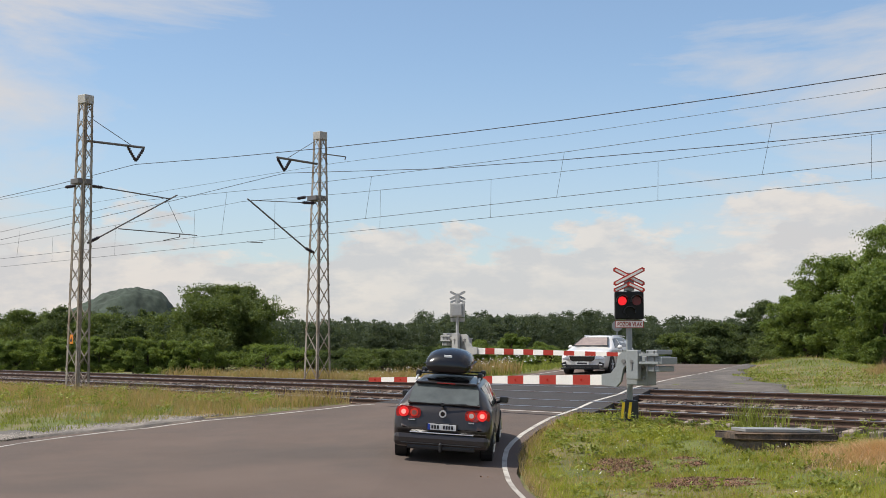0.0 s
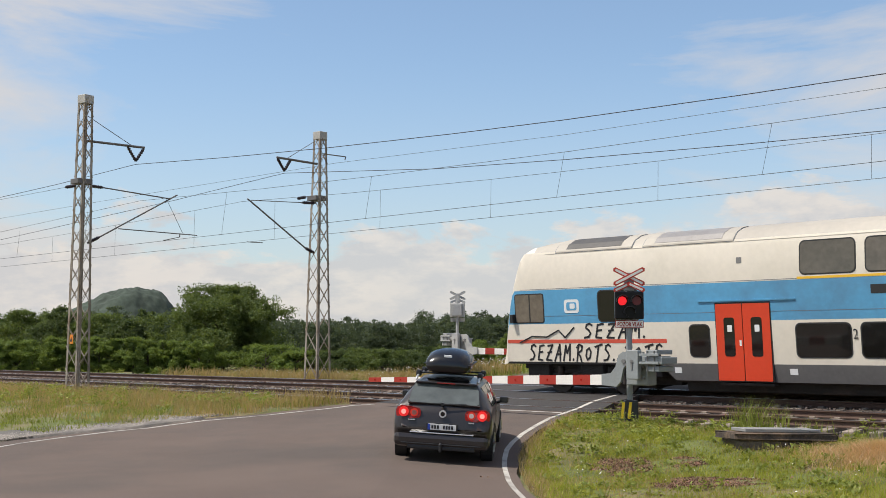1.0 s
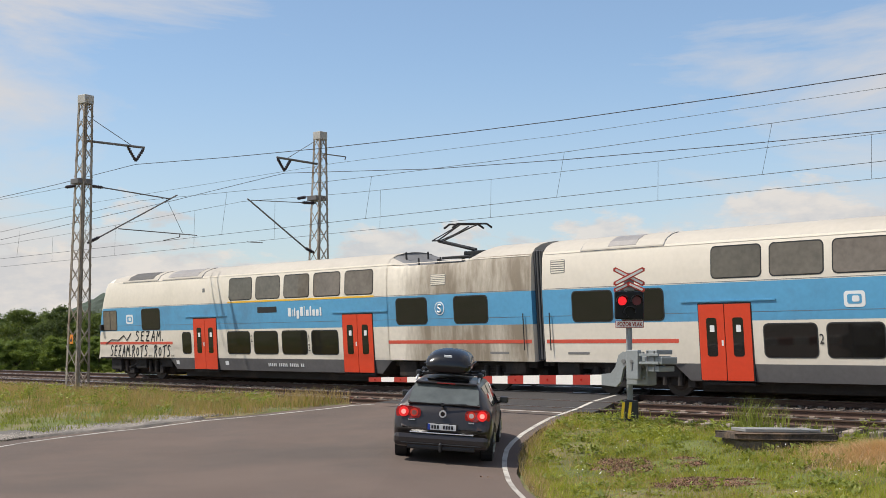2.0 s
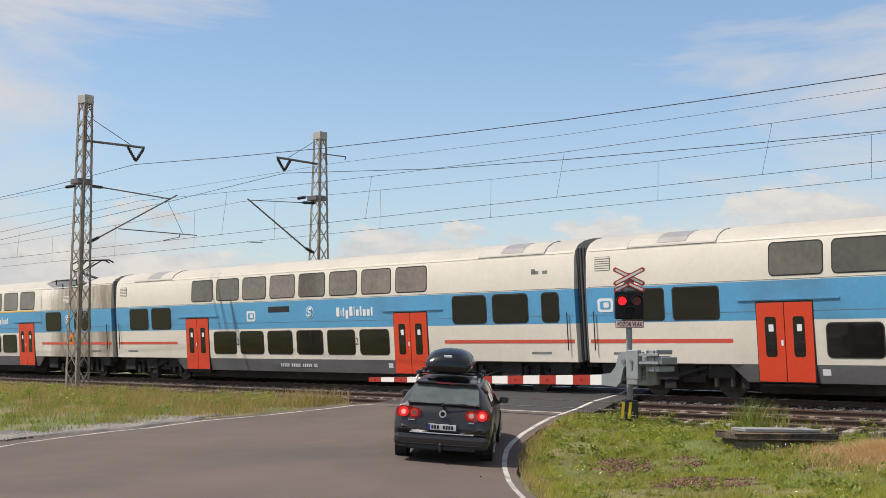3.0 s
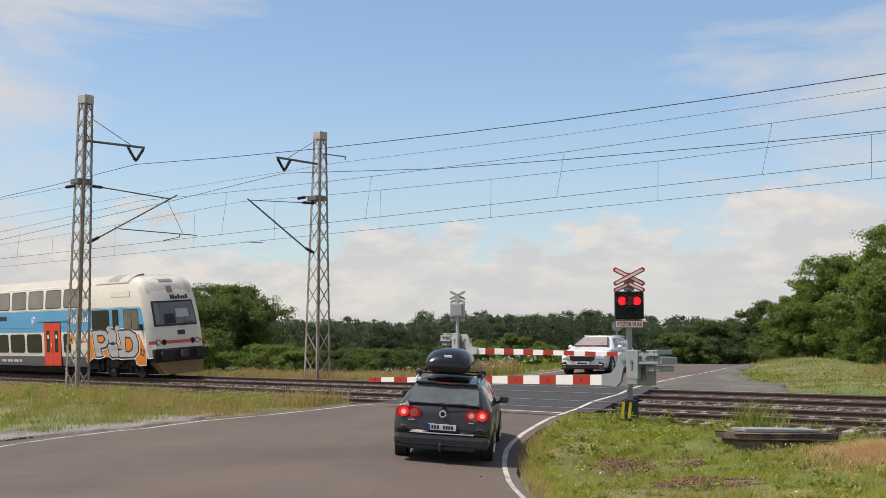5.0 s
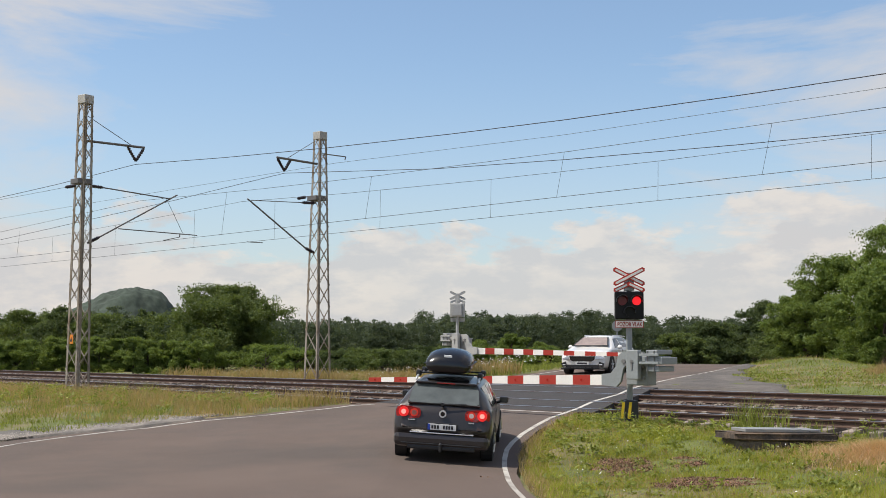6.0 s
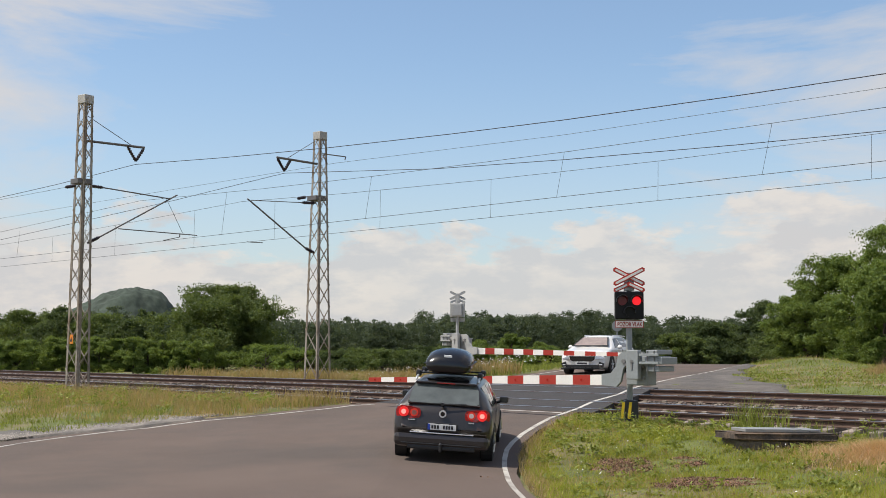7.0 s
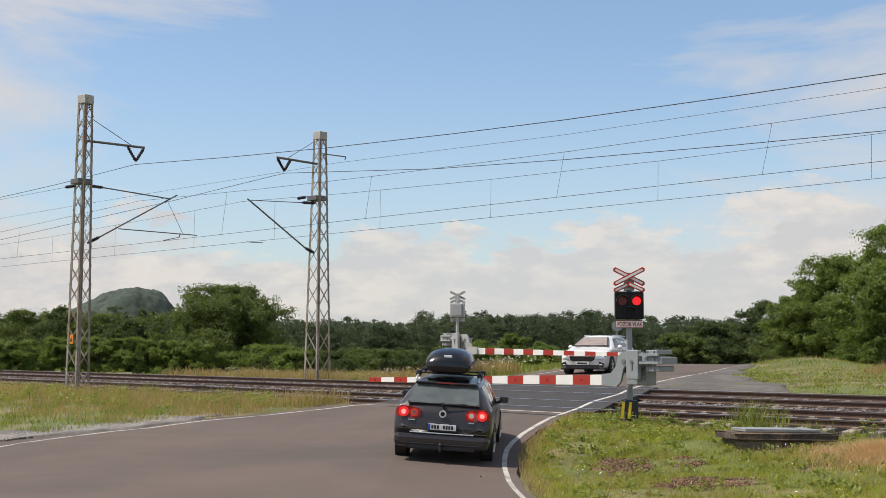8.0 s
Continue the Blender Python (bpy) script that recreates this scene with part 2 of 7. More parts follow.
M["dark"] = mat("underframe", (0.022, 0.019, 0.017), 0.85, vary=0.35, scale=3, fine=20, second=(0.05, 0.036, 0.028), second_at=0.6)
M["steel"] = mat("wheel_steel", (0.06, 0.05, 0.043), 0.65, 0.3, vary=0.3)
M["bellows"] = mat("gangway_bellows", (0.07, 0.07, 0.072), 0.8, vary=0.2)
M["decal"] = mat("white_decal", (0.75, 0.75, 0.74), 0.5, vary=0.04, bump=0)
M["ink"] = mat("black_paint", (0.018, 0.017, 0.02), 0.5, vary=0.1, bump=0)
M["silver"] = mat("silver_spray", (0.42, 0.405, 0.385), 0.5, 0.1, vary=0.1, scale=2, bump=0)
M["orange"] = mat("orange_spray", (0.66, 0.205, 0.015), 0.5, vary=0.1, scale=2, bump=0)
M["louvre"] = mat("dark_louvre", (0.09, 0.085, 0.08), 0.6, 0.2, vary=0.2)
M["hatch_glass"] = mat("hatch_panel", (0.27, 0.25, 0.235), 0.4, vary=0.2)
M["greyroof"] = mat("roof_grille", (0.2, 0.195, 0.19), 0.6, 0.2, vary=0.2)
M["car_dark"] = mat("dark_brown_car_paint", (0.034, 0.028, 0.026), 0.34, 0.2, vary=0.1, bump=0, coat=0.3)
M["car_white"] = mat("white_car_paint", (0.76, 0.735, 0.695), 0.3, vary=0.03, bump=0, coat=0.7)
M["car_glass"] = glass_mat("car_glass", (0.04, 0.045, 0.044), 0.03)
# the grey base imitates light seen through the car
M["rear_glass"] = glass_mat("rear_glass", (0.10, 0.11, 0.103), 0.05)
# flat pinkish grey; nothing is modelled behind this windscreen
M["car_glass_w"] = glass_mat("windscreen", (0.30, 0.235, 0.20), 0.05)
M["plastic"] = mat("black_plastic", (0.02, 0.02, 0.021), 0.45, vary=0.12, bump=0.02)
M["gloss_black"] = mat("gloss_black", (0.010, 0.009, 0.009), 0.22, vary=0.1, bump=0, coat=0.1)
M["roof_glass"] = mat("roof_glass", (0.012, 0.012, 0.013), 0.4, vary=0.1, bump=0, spec=0.15)
M["apron"] = mat("gravelly_asphalt", (0.095, 0.083, 0.074), 0.95, vary=0.35, scale=1.5, fine=30, bump=0.7, second=(0.14, 0.122, 0.105), second_at=0.56)
# pale base imitates light reflected in the cab windscreen
M["cab_glass_sheen"] = glass_mat("cab_glass_sheen", (0.15, 0.15, 0.145), 0.05)
M["tyre"] = mat("tyre_rubber", (0.018, 0.018, 0.018), 0.85, vary=0.2, fine=30)
M["rim"] = mat("alloy_rim", (0.45, 0.45, 0.46), 0.3, 0.9, vary=0.1, bump=0)
M["chrome"] = mat("chrome", (0.78, 0.78, 0.78), 0.3, 0.7, vary=0.04, bump=0)
M["tail"] = mat("tail_light_red", (0.36, 0.012, 0.012), 0.15, vary=0.1, bump=0, coat=0.8)
M["brake"] = mat("brake_lamp", (0.85, 0.025, 0.025), 0.3, vary=0.02, bump=0, emit=0.42)
M["brake_core"] = mat("brake_lamp_core", (1.0, 0.36, 0.3), 0.3, vary=0.02, bump=0, emit=0.6)
M["reverse"] = mat("clear_lamp", (0.75, 0.6, 0.55), 0.2, vary=0.05, bump=0, coat=0.6)
M["plate"] = mat("plate_white", (0.72, 0.72, 0.7), 0.5, vary=0.05, bump=0)
M["plate_blue"] = mat("plate_blue", (0.02, 0.06, 0.4), 0.5, vary=0.05, bump=0)
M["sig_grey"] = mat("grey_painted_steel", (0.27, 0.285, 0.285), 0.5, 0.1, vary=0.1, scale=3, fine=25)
# lighter copy of sig_grey, so the far gear looks more brightly lit
M["sig_far_lit"] = mat("grey_steel_far_lit", (0.43, 0.42, 0.40), 0.5, 0.1, vary=0.1, scale=3, fine=25)
M["sign_red"] = mat("sign_red", (0.52, 0.045, 0.028), 0.45, vary=0.06, scale=3, bump=0)
M["sig_white"] = mat("barrier_white", (0.82, 0.78, 0.72), 0.5, vary=0.08, scale=3, bump=0)
M["sig_red"] = mat("barrier_red", (0.36, 0.028, 0.014), 0.5, vary=0.1, scale=3, bump=0)
M["lamp_lit"] = mat("red_lamp_lit", (0.9, 0.012, 0.02), 0.3, vary=0.02, bump=0, emit=0.75)
# colour of the added disc that makes a lit lamp look unlit
M["lamp_cover"] = mat("unlit_look_red", (0.17, 0.012, 0.014), 0.3, vary=0.05, bump=0)
M["lamp_off"] = mat("lamp_dark", (0.008, 0.008, 0.009), 0.3, vary=0.05, bump=0, spec=0.2)
M["post_yellow"] = mat("post_yellow", (0.75, 0.52, 0.02), 0.5, vary=0.06, bump=0)
M["concrete"] = mat("old_concrete", (0.17, 0.14, 0.115), 0.9, vary=0.35, scale=3, fine=25, bump=0.7, second=(0.08, 0.06, 0.05), second_at=0.52)
M["slab_brown"] = mat("brown_old_concrete", (0.17, 0.115, 0.075), 0.95, vary=0.45, scale=4, fine=25, bump=0.9, second=(0.05, 0.038, 0.03), second_at=0.5)
M["steel_plate"] = mat("galvanised_plate", (0.33, 0.33, 0.315), 0.5, 0.4, vary=0.12, scale=2)
M["bark"] = mat("bark", (0.06, 0.045, 0.033), 0.95, vary=0.3, scale=4, fine=20, bump=0.6)
M["leaf"] = leaf_mat("green_leaves", (0.108, 0.147, 0.050))
M["leaf_dark"] = leaf_mat("dark_leaves", (0.074, 0.104, 0.042))
M["leaf_light"] = leaf_mat("light_leaves", (0.14, 0.195, 0.052))
# distance haze is mixed into the base colours of far wood and hill
M["wood_far"] = leaf_mat("far_wood", (0.078, 0.104, 0.068), 0.22, 0.06)
M["hill"] = mat("wooded_hill", (0.046, 0.062, 0.046), 0.95, vary=0.5, scale=0.025, fine=0.16, bump=0)
M["grass_green"] = leaf_mat("green_grass", (0.30, 0.325, 0.058), 0.4)
M["grass_dry"] = leaf_mat("dry_grass", (0.37, 0.285, 0.15), 0.35)
M["grass_seed"] = leaf_mat("reddish_seed_grass", (0.52, 0.37, 0.23), 0.3)
M["weed"] = leaf_mat("green_weeds", (0.215, 0.25, 0.062), 0.35)
M["flower"] = mat("white_petals", (0.8, 0.8, 0.76), 0.6, vary=0.05, bump=0)


# ---- mesh tools ----
def mesh_of(name, verts, faces, mats, index=None, smooth=False):
    me = bpy.data.meshes.new(name)
    me.from_pydata([tuple(v) for v in verts], [], [tuple(f) for f in faces])
    for m in mats if isinstance(mats, (list, tuple)) else [mats]:
        me.materials.append(m)
    if index is not None:
        me.polygons.foreach_set("material_index", np.asarray(index, dtype=np.int32))
    if smooth:
        me.polygons.foreach_set("use_smooth", np.ones(len(me.polygons), dtype=bool))
    me.update()
    return me


def bulk(name, verts, faces, material, smooth=False):
    """A large mesh out of arrays: verts (n, 3), faces (m, k)."""
    me = bpy.data.meshes.new(name)
    verts, faces = np.asarray(verts, dtype=np.float32), np.asarray(faces, dtype=np.int32)
    m, k = faces.shape
    me.vertices.add(len(verts))
    me.vertices.foreach_set("co", verts.ravel())
    me.loops.add(m * k)
    me.loops.foreach_set("vertex_index", faces.ravel())
    me.polygons.add(m)
    me.polygons.foreach_set("loop_start", np.arange(0, m * k, k, dtype=np.int32))
    me.materials.append(material)
    if smooth:
        me.polygons.foreach_set("use_smooth", np.ones(m, dtype=bool))
    me.update(calc_edges=True)
    me.validate()
    return me


def thing(name, label, category, m=None, group="", kind=""):
    ob = new(name)
    ob.empty_display_size = 0.2
    if m is not None:
        ob.matrix_world = m
    return tagged(ob, label, category, group, kind)


def part(name, bm, material, parent, label="", m=None, smooth=False):
    """Links a bmesh, or a ready mesh, as one mesh object under a thing or part."""
    if isinstance(bm, bmesh.types.BMesh):
        me = bpy.data.meshes.new(name)
        bmesh.ops.recalc_face_normals(bm, faces=bm.faces)
        bm.to_mesh(me)
        bm.free()
        for mm in material if isinstance(material, (list, tuple)) else [material]:
            me.materials.append(mm)
        if smooth:
            me.polygons.foreach_set("use_smooth", np.ones(len(me.polygons), dtype=bool))
    else:
        me = bm
    ob = new(name, me)
    ob.parent = parent
    if m is not None:
        ob.matrix_basis = m
    if label:
        ob["label"] = label
    return ob


def box(bm, x0, x1, y0, y1, z0, z1, bevel=0.0, m=None, mi=0):
    r = bmesh.ops.create_cube(bm, size=1.0)
    vs = r["verts"]
    for v in vs:
        v.co = Vector(((x0 + x1) / 2 + v.co.x * (x1 - x0), (y0 + y1) / 2 + v.co.y * (y1 - y0), (z0 + z1) / 2 + v.co.z * (z1 - z0)))
    fs = set(f for v in vs for f in v.link_faces)
    if bevel:
        es = list({e for v in vs for e in v.link_edges})
        out = bmesh.ops.bevel(bm, geom=es, offset=bevel, segments=2, affect="EDGES", profile=0.5)
        fs = set(out["faces"]) | {f for f in fs if f.is_valid}
        vs = list({v for f in fs for v in f.verts})
    for f in fs:
        f.material_index = mi
    if m is not None:
        for v in vs:
            v.co = m @ v.co
    return vs


def rod(bm, a, b, r0, r1=None, seg=8, cap=True):
    """A tapered bar from a to b."""
    a, b = Vector(a), Vector(b)
    r1 = r0 if r1 is None else r1
    d = (b - a).normalized()
    q = d.to_track_quat("Z", "Y").to_matrix()
    rings = []
    for p, r in ((a, r0), (b, r1)):
        rings.append([bm.verts.new(p + q @ Vector((r * math.cos(2 * math.pi * i / seg), r * math.sin(2 * math.pi * i / seg), 0))) for i in range(seg)])
    for i in range(seg):
        j = (i + 1) % seg
        bm.faces.new((rings[0][i], rings[0][j], rings[1][j], rings[1][i]))
    if cap:
        bm.faces.new(rings[0][::-1])
        bm.faces.new(rings[1])


def ell(bm, c, r, seg=12, rings=8):
    res = bmesh.ops.create_uvsphere(bm, u_segments=seg, v_segments=rings, radius=1.0)
    for v in res["verts"]:
        v.co = Vector((c[0] + v.co.x * r[0], c[1] + v.co.y * r[1], c[2] + v.co.z * r[2]))


def plate_bm(points, thick, axis_m=None):
    """A flat outline (x, z) given thickness along y, front at y = 0."""
    bm = bmesh.new()
    front = [bm.verts.new((x, 0, z)) for x, z in points]
    back = [bm.verts.new((x, thick, z)) for x, z in points]
    bm.faces.new(front)
    bm.faces.new(back[::-1])
    n = len(points)
    for i in range(n):
        j = (i + 1) % n
        bm.faces.new((front[i], back[i], back[j], front[j]))
    if axis_m is not None:
        bmesh.ops.transform(bm, matrix=axis_m, verts=bm.verts)
    return bm


def round_rect(x0, x1, z0, z1, r, n=4):
    pts = []
    for cx, cz, a0 in ((x1 - r, z1 - r, 0), (x0 + r, z1 - r, 90), (x0 + r, z0 + r, 180), (x1 - r, z0 + r, 270)):
        for i in range(n + 1):
            a = radians(a0 + 90 * i / n)
            pts.append((cx + r * math.cos(a), cz + r * math.sin(a)))
    return pts


def curve_of(name, pts, r, material):
    """A wire or tube along points, as a plain mesh with six sides."""
    pts = [Vector(p) for p in pts]
    vs, fs = [], []
    k = 5
    for i, p in enumerate(pts):
        d = (pts[min(i + 1, len(pts) - 1)] - pts[max(i - 1, 0)]).normalized()
        q = d.to_track_quat("Z", "Y").to_matrix()
        for j in range(k):
            vs.append(p + q @ Vector((r * math.cos(2 * math.pi * j / k), r * math.sin(2 * math.pi * j / k), 0)))
    for i in range(len(pts) - 1):
        for j in range(k):
            fs.append((i * k + j, i * k + (j + 1) % k, (i + 1) * k + (j + 1) % k, (i + 1) * k + j))
    return mesh_of(name, vs, fs, material, smooth=True)


# ---- the lie of the land ----
TRACK_Y, CANT, NEAR_Y, NEAR_Z = 30.056, 0.0716, 25.988, -0.209
GY = [-400, 10, 16.5, 20, 22.7, 25.24, 26.74, 29.3, 30.8, 33, 37, 43, 60, 90, 400, 3000]
GZ = [-1.15, -1.1, -0.88, -0.60, -0.36, -0.263, -0.155, -0.055, 0.055, 0.12, 0.2, 0.30, 0.36, -0.6, -6, -8]
RY = [-30, 6, 14.28, 14.89, 15.6, 16.89, 17.67, 18.53, 19.37, 20.45, 21.63, 24.07, 26.83, 29.0, 31.85, 37.96, 52.1, 65, 90, 130]
RX = [24, -4, -12.58, -13.3, -14.06, -15.32, -16.02, -16.74, -17.34, -18.01, -18.62, -19.78, -21.06, -21.94, -23.21, -25.9, -31.37, -37.5, -53, -85]
LY = [-30, 6, 12.16, 13.0, 13.84, 15.5, 17.06, 19.37, 22.18, 24.78, 27, 30, 36, 43, 52, 65, 90, 130]
LX = [-38, -22, -25.6, -26.0, -26.3, -26.7, -26.7, -26.4, -26.3, -26.75, -27.3, -28.6, -31.8, -35.3, -39.6, -46, -61, -93]


def right_x(y):
    return np.interp(y, RY, RX)


def left_x(y):
    return np.interp(y, LY, LX)


def land(x, y):
    """Height of the finished surface, road or grass."""
    x, y = np.asarray(x, dtype=float), np.asarray(y, dtype=float)
    z = np.interp(y, GY, GZ)
    fade = np.clip((24 - y) / 6, 0, 1)
    z = z + 0.07 * np.clip(right_x(y) - x, -1.5, 3.2) * fade
    u, w = (x + 26.0 + y - 47.6) * 0.7071, (y - 47.6 - x - 26.0) * 0.7071
    z = z + 0.52 * np.exp(-((u / 2.5) ** 2 + (w / 4.5) ** 2))
    off = np.clip((left_x(y) - 1.5 - x) / 6, 0, 1) * np.clip((y - 32.0) / 2.2, 0, 1)
    z = z - 0.6 * off * off * (3 - 2 * off)
    dip = np.clip((y - 20.5) / 2.8, 0, 1) * np.clip((33 - y) / 1.5, 0, 1)
    out = np.clip(np.maximum(left_x(y) - 1.2 - x, (x - right_x(y) - 0.8) * 0.8) / 4, 0, 1)
    z = z - 0.25 * dip * out
    z = z + 0.10 * np.exp(-(((x + 10.5) / 2.2) ** 2 + ((y - 16.2) / 1.4) ** 2)) + 0.12 * np.exp(-(((x + 14.8) / 1.4) ** 2 + ((y - 21.3) / 1.2) ** 2))
    return z


def on_road(x, y, margin=0.0):
    x, y = np.asarray(x, dtype=float), np.asarray(y, dtype=float)
    return (x < right_x(y) + 0.55 + margin) & (x > left_x(y) - 0.75 - margin)


def lumps(x, y, s):
    return np.sin(x * 1.7 * s + 1.3 * np.sin(y * 1.1 * s)) * np.sin(y * 1.9 * s + 0.7 * np.sin(x * 0.9 * s))


def make_ground():
    xs = np.concatenate([np.linspace(-3200, -220, 16), np.linspace(-200, -62, 47), np.arange(-60, 4, 0.4), np.linspace(5, 60, 24), np.linspace(90, 2500, 14)])
    ys = np.concatenate([np.linspace(-500, 0, 12), np.arange(2, 60, 0.4), np.linspace(61, 200, 46), np.linspace(240, 3200, 20)])
    gx, gy = np.meshgrid(xs, ys)
    gz = land(gx, gy) + 0.035 * lumps(gx, gy, 1.0) + 0.02 * lumps(gx, gy, 2.7)
    gz = np.where(on_road(gx, gy, 0.3), land(gx, gy) - 0.12, gz)
    bed = (gy > 24.2) & (gy < 32.2)
    gz = np.where(bed, np.minimum(gz, land(gx, gy) - 0.5), gz)
    v = np.stack([gx, gy, gz], -1).reshape(-1, 3)
    nx, ny = len(xs), len(ys)
    i = (np.arange(ny - 1)[:, None] * nx + np.arange(nx - 1)[None, :]).ravel()
    f = np.stack([i, i + 1, i + nx + 1, i + nx], -1)
    ob = new("ground", bulk("ground", v, f, M["soil"], True))
    tagged(ob, "grassy verge and fields with patches of dry soil", "ground", kind="structure")


def ribbon(name, ya, yb, x_of_a, x_of_b, lift, material, step=0.3, cross=10):
    """A sheet between two edge lines that follows the land, with a skirt at its sides."""
    ys = np.arange(ya, yb + 1e-6, step)
    v, f = [], []
    n = cross + 3
    for y in ys:
        a, b = x_of_a(y), x_of_b(y)
        row = [(a, -0.14)] + [(a + (b - a) * k / cross, 0.0) for k in range(cross + 1)] + [(b, -0.14)]
        for x, dz in row:
            v.append((x, y, float(land(x, y)) + lift + dz))
    for r in range(len(ys) - 1):
        for k in range(n - 1):
            i = r * n + k
            f.append((i, i + 1, i + n + 1, i + n))
    return mesh_of(name, v, f, material, smooth=False)


def apron_x(y):
    """Outer edge of the gravel beside the road beyond the rails."""
    return np.interp(y, [32, 36, 40, 52], [-17.6, -21.4, -24.7, -30.7]) + 0.25 * np.sin(y * 1.7) + 0.12 * np.sin(y * 4.3)


def make_road():
    wob = lambda y, s: 0.10 * math.sin(y * 1.3 + s) + 0.05 * math.sin(y * 4.1 + 2 * s)
    road = new("road", ribbon("road", -20, 100, lambda y: left_x(y) - 0.6 + wob(y, 1), lambda y: right_x(y) + (0.32 if y > 14 else 0.5) + 0.5 * wob(y, 3), -0.014, M["asphalt"], 0.25, 26))
    tagged(road, "grey asphalt road curving over the railway", "road", kind="structure")
    for nm, fn, y0, y1, w in (("road_line", right_x, -10, 95, 0.125), ("road_line", left_x, 8, 23.8, 0.11), ("road_line", left_x, 33.5, 95, 0.11)):
        ob = part(nm, ribbon("road_line", y0, y1, lambda y: fn(y) - w / 2, lambda y: fn(y) + w / 2, -0.008, M["line"], 0.25, 1), None, road)
        ob["kind"] = "structure"
    # pale transverse joint before the rails
    part("road_line", ribbon("road_line", 23.93, 24.07, lambda y: -25.9, lambda y: right_x(y) - 0.1, -0.008, M["line"], 0.07, 18), None, road)
    # dark crossing panels between and beside the rails
    for y0, y1 in ((24.35, 25.17), (25.32, 26.67), (26.81, 27.95), (27.97, 29.22), (29.38, 30.73), (30.88, 31.75)):
        part("crossing_panel", ribbon("crossing_panel", y0, y1, lambda y: left_x(y) - 0.5, lambda y: right_x(y) + 0.75, -0.009, M["asphalt_dark"], (y1 - y0) / 2, 16), None, road, "dark asphalt panel between the rails")
    nx, ny = 30, 60
    gx, gy = np.meshgrid(np.linspace(0, 1, nx), np.linspace(0, 1, ny))
    for nm, lab, xa, xb, ya, yb in (("gravel_shoulder", "pale gravel shoulder beside the road", -28.9, -26.9, 8, 18.6), ("gravel_shoulder", "gravel apron beside the far side of the crossing", 0.0, 1.0, 31.4, 52.0)):
        x, y = xa + (xb - xa) * gx, ya + (yb - ya) * gy
        if ya > 30:
            x = right_x(y) + 0.25 + (apron_x(y) - right_x(y) - 0.25) * gx
        edge = np.minimum(np.minimum(gx, 1 - gx), np.minimum(gy, 1 - gy))
        z = land(x, y) + np.where(edge < 0.02, -0.25 if ya > 30 else -0.1, 0.035 + 0.012 * lumps(x, y, 5))
        v = np.stack([x, y, z], -1).reshape(-1, 3)
        i = (np.arange(ny - 1)[:, None] * nx + np.arange(nx - 1)[None, :]).ravel()
        tagged(new(nm, bulk(nm, v, np.stack([i, i + 1, i + nx + 1, i + nx], -1), M["apron" if ya > 30 else "gravel"], True)), lab, "gravel", kind="structure")


def track_frame(near):
    """Track space: x along, y across, z up from the rail heads."""
    return pose(0, NEAR_Y if near else TRACK_Y, NEAR_Z if near else 0.0, math.degrees(CANT), 0, 0)


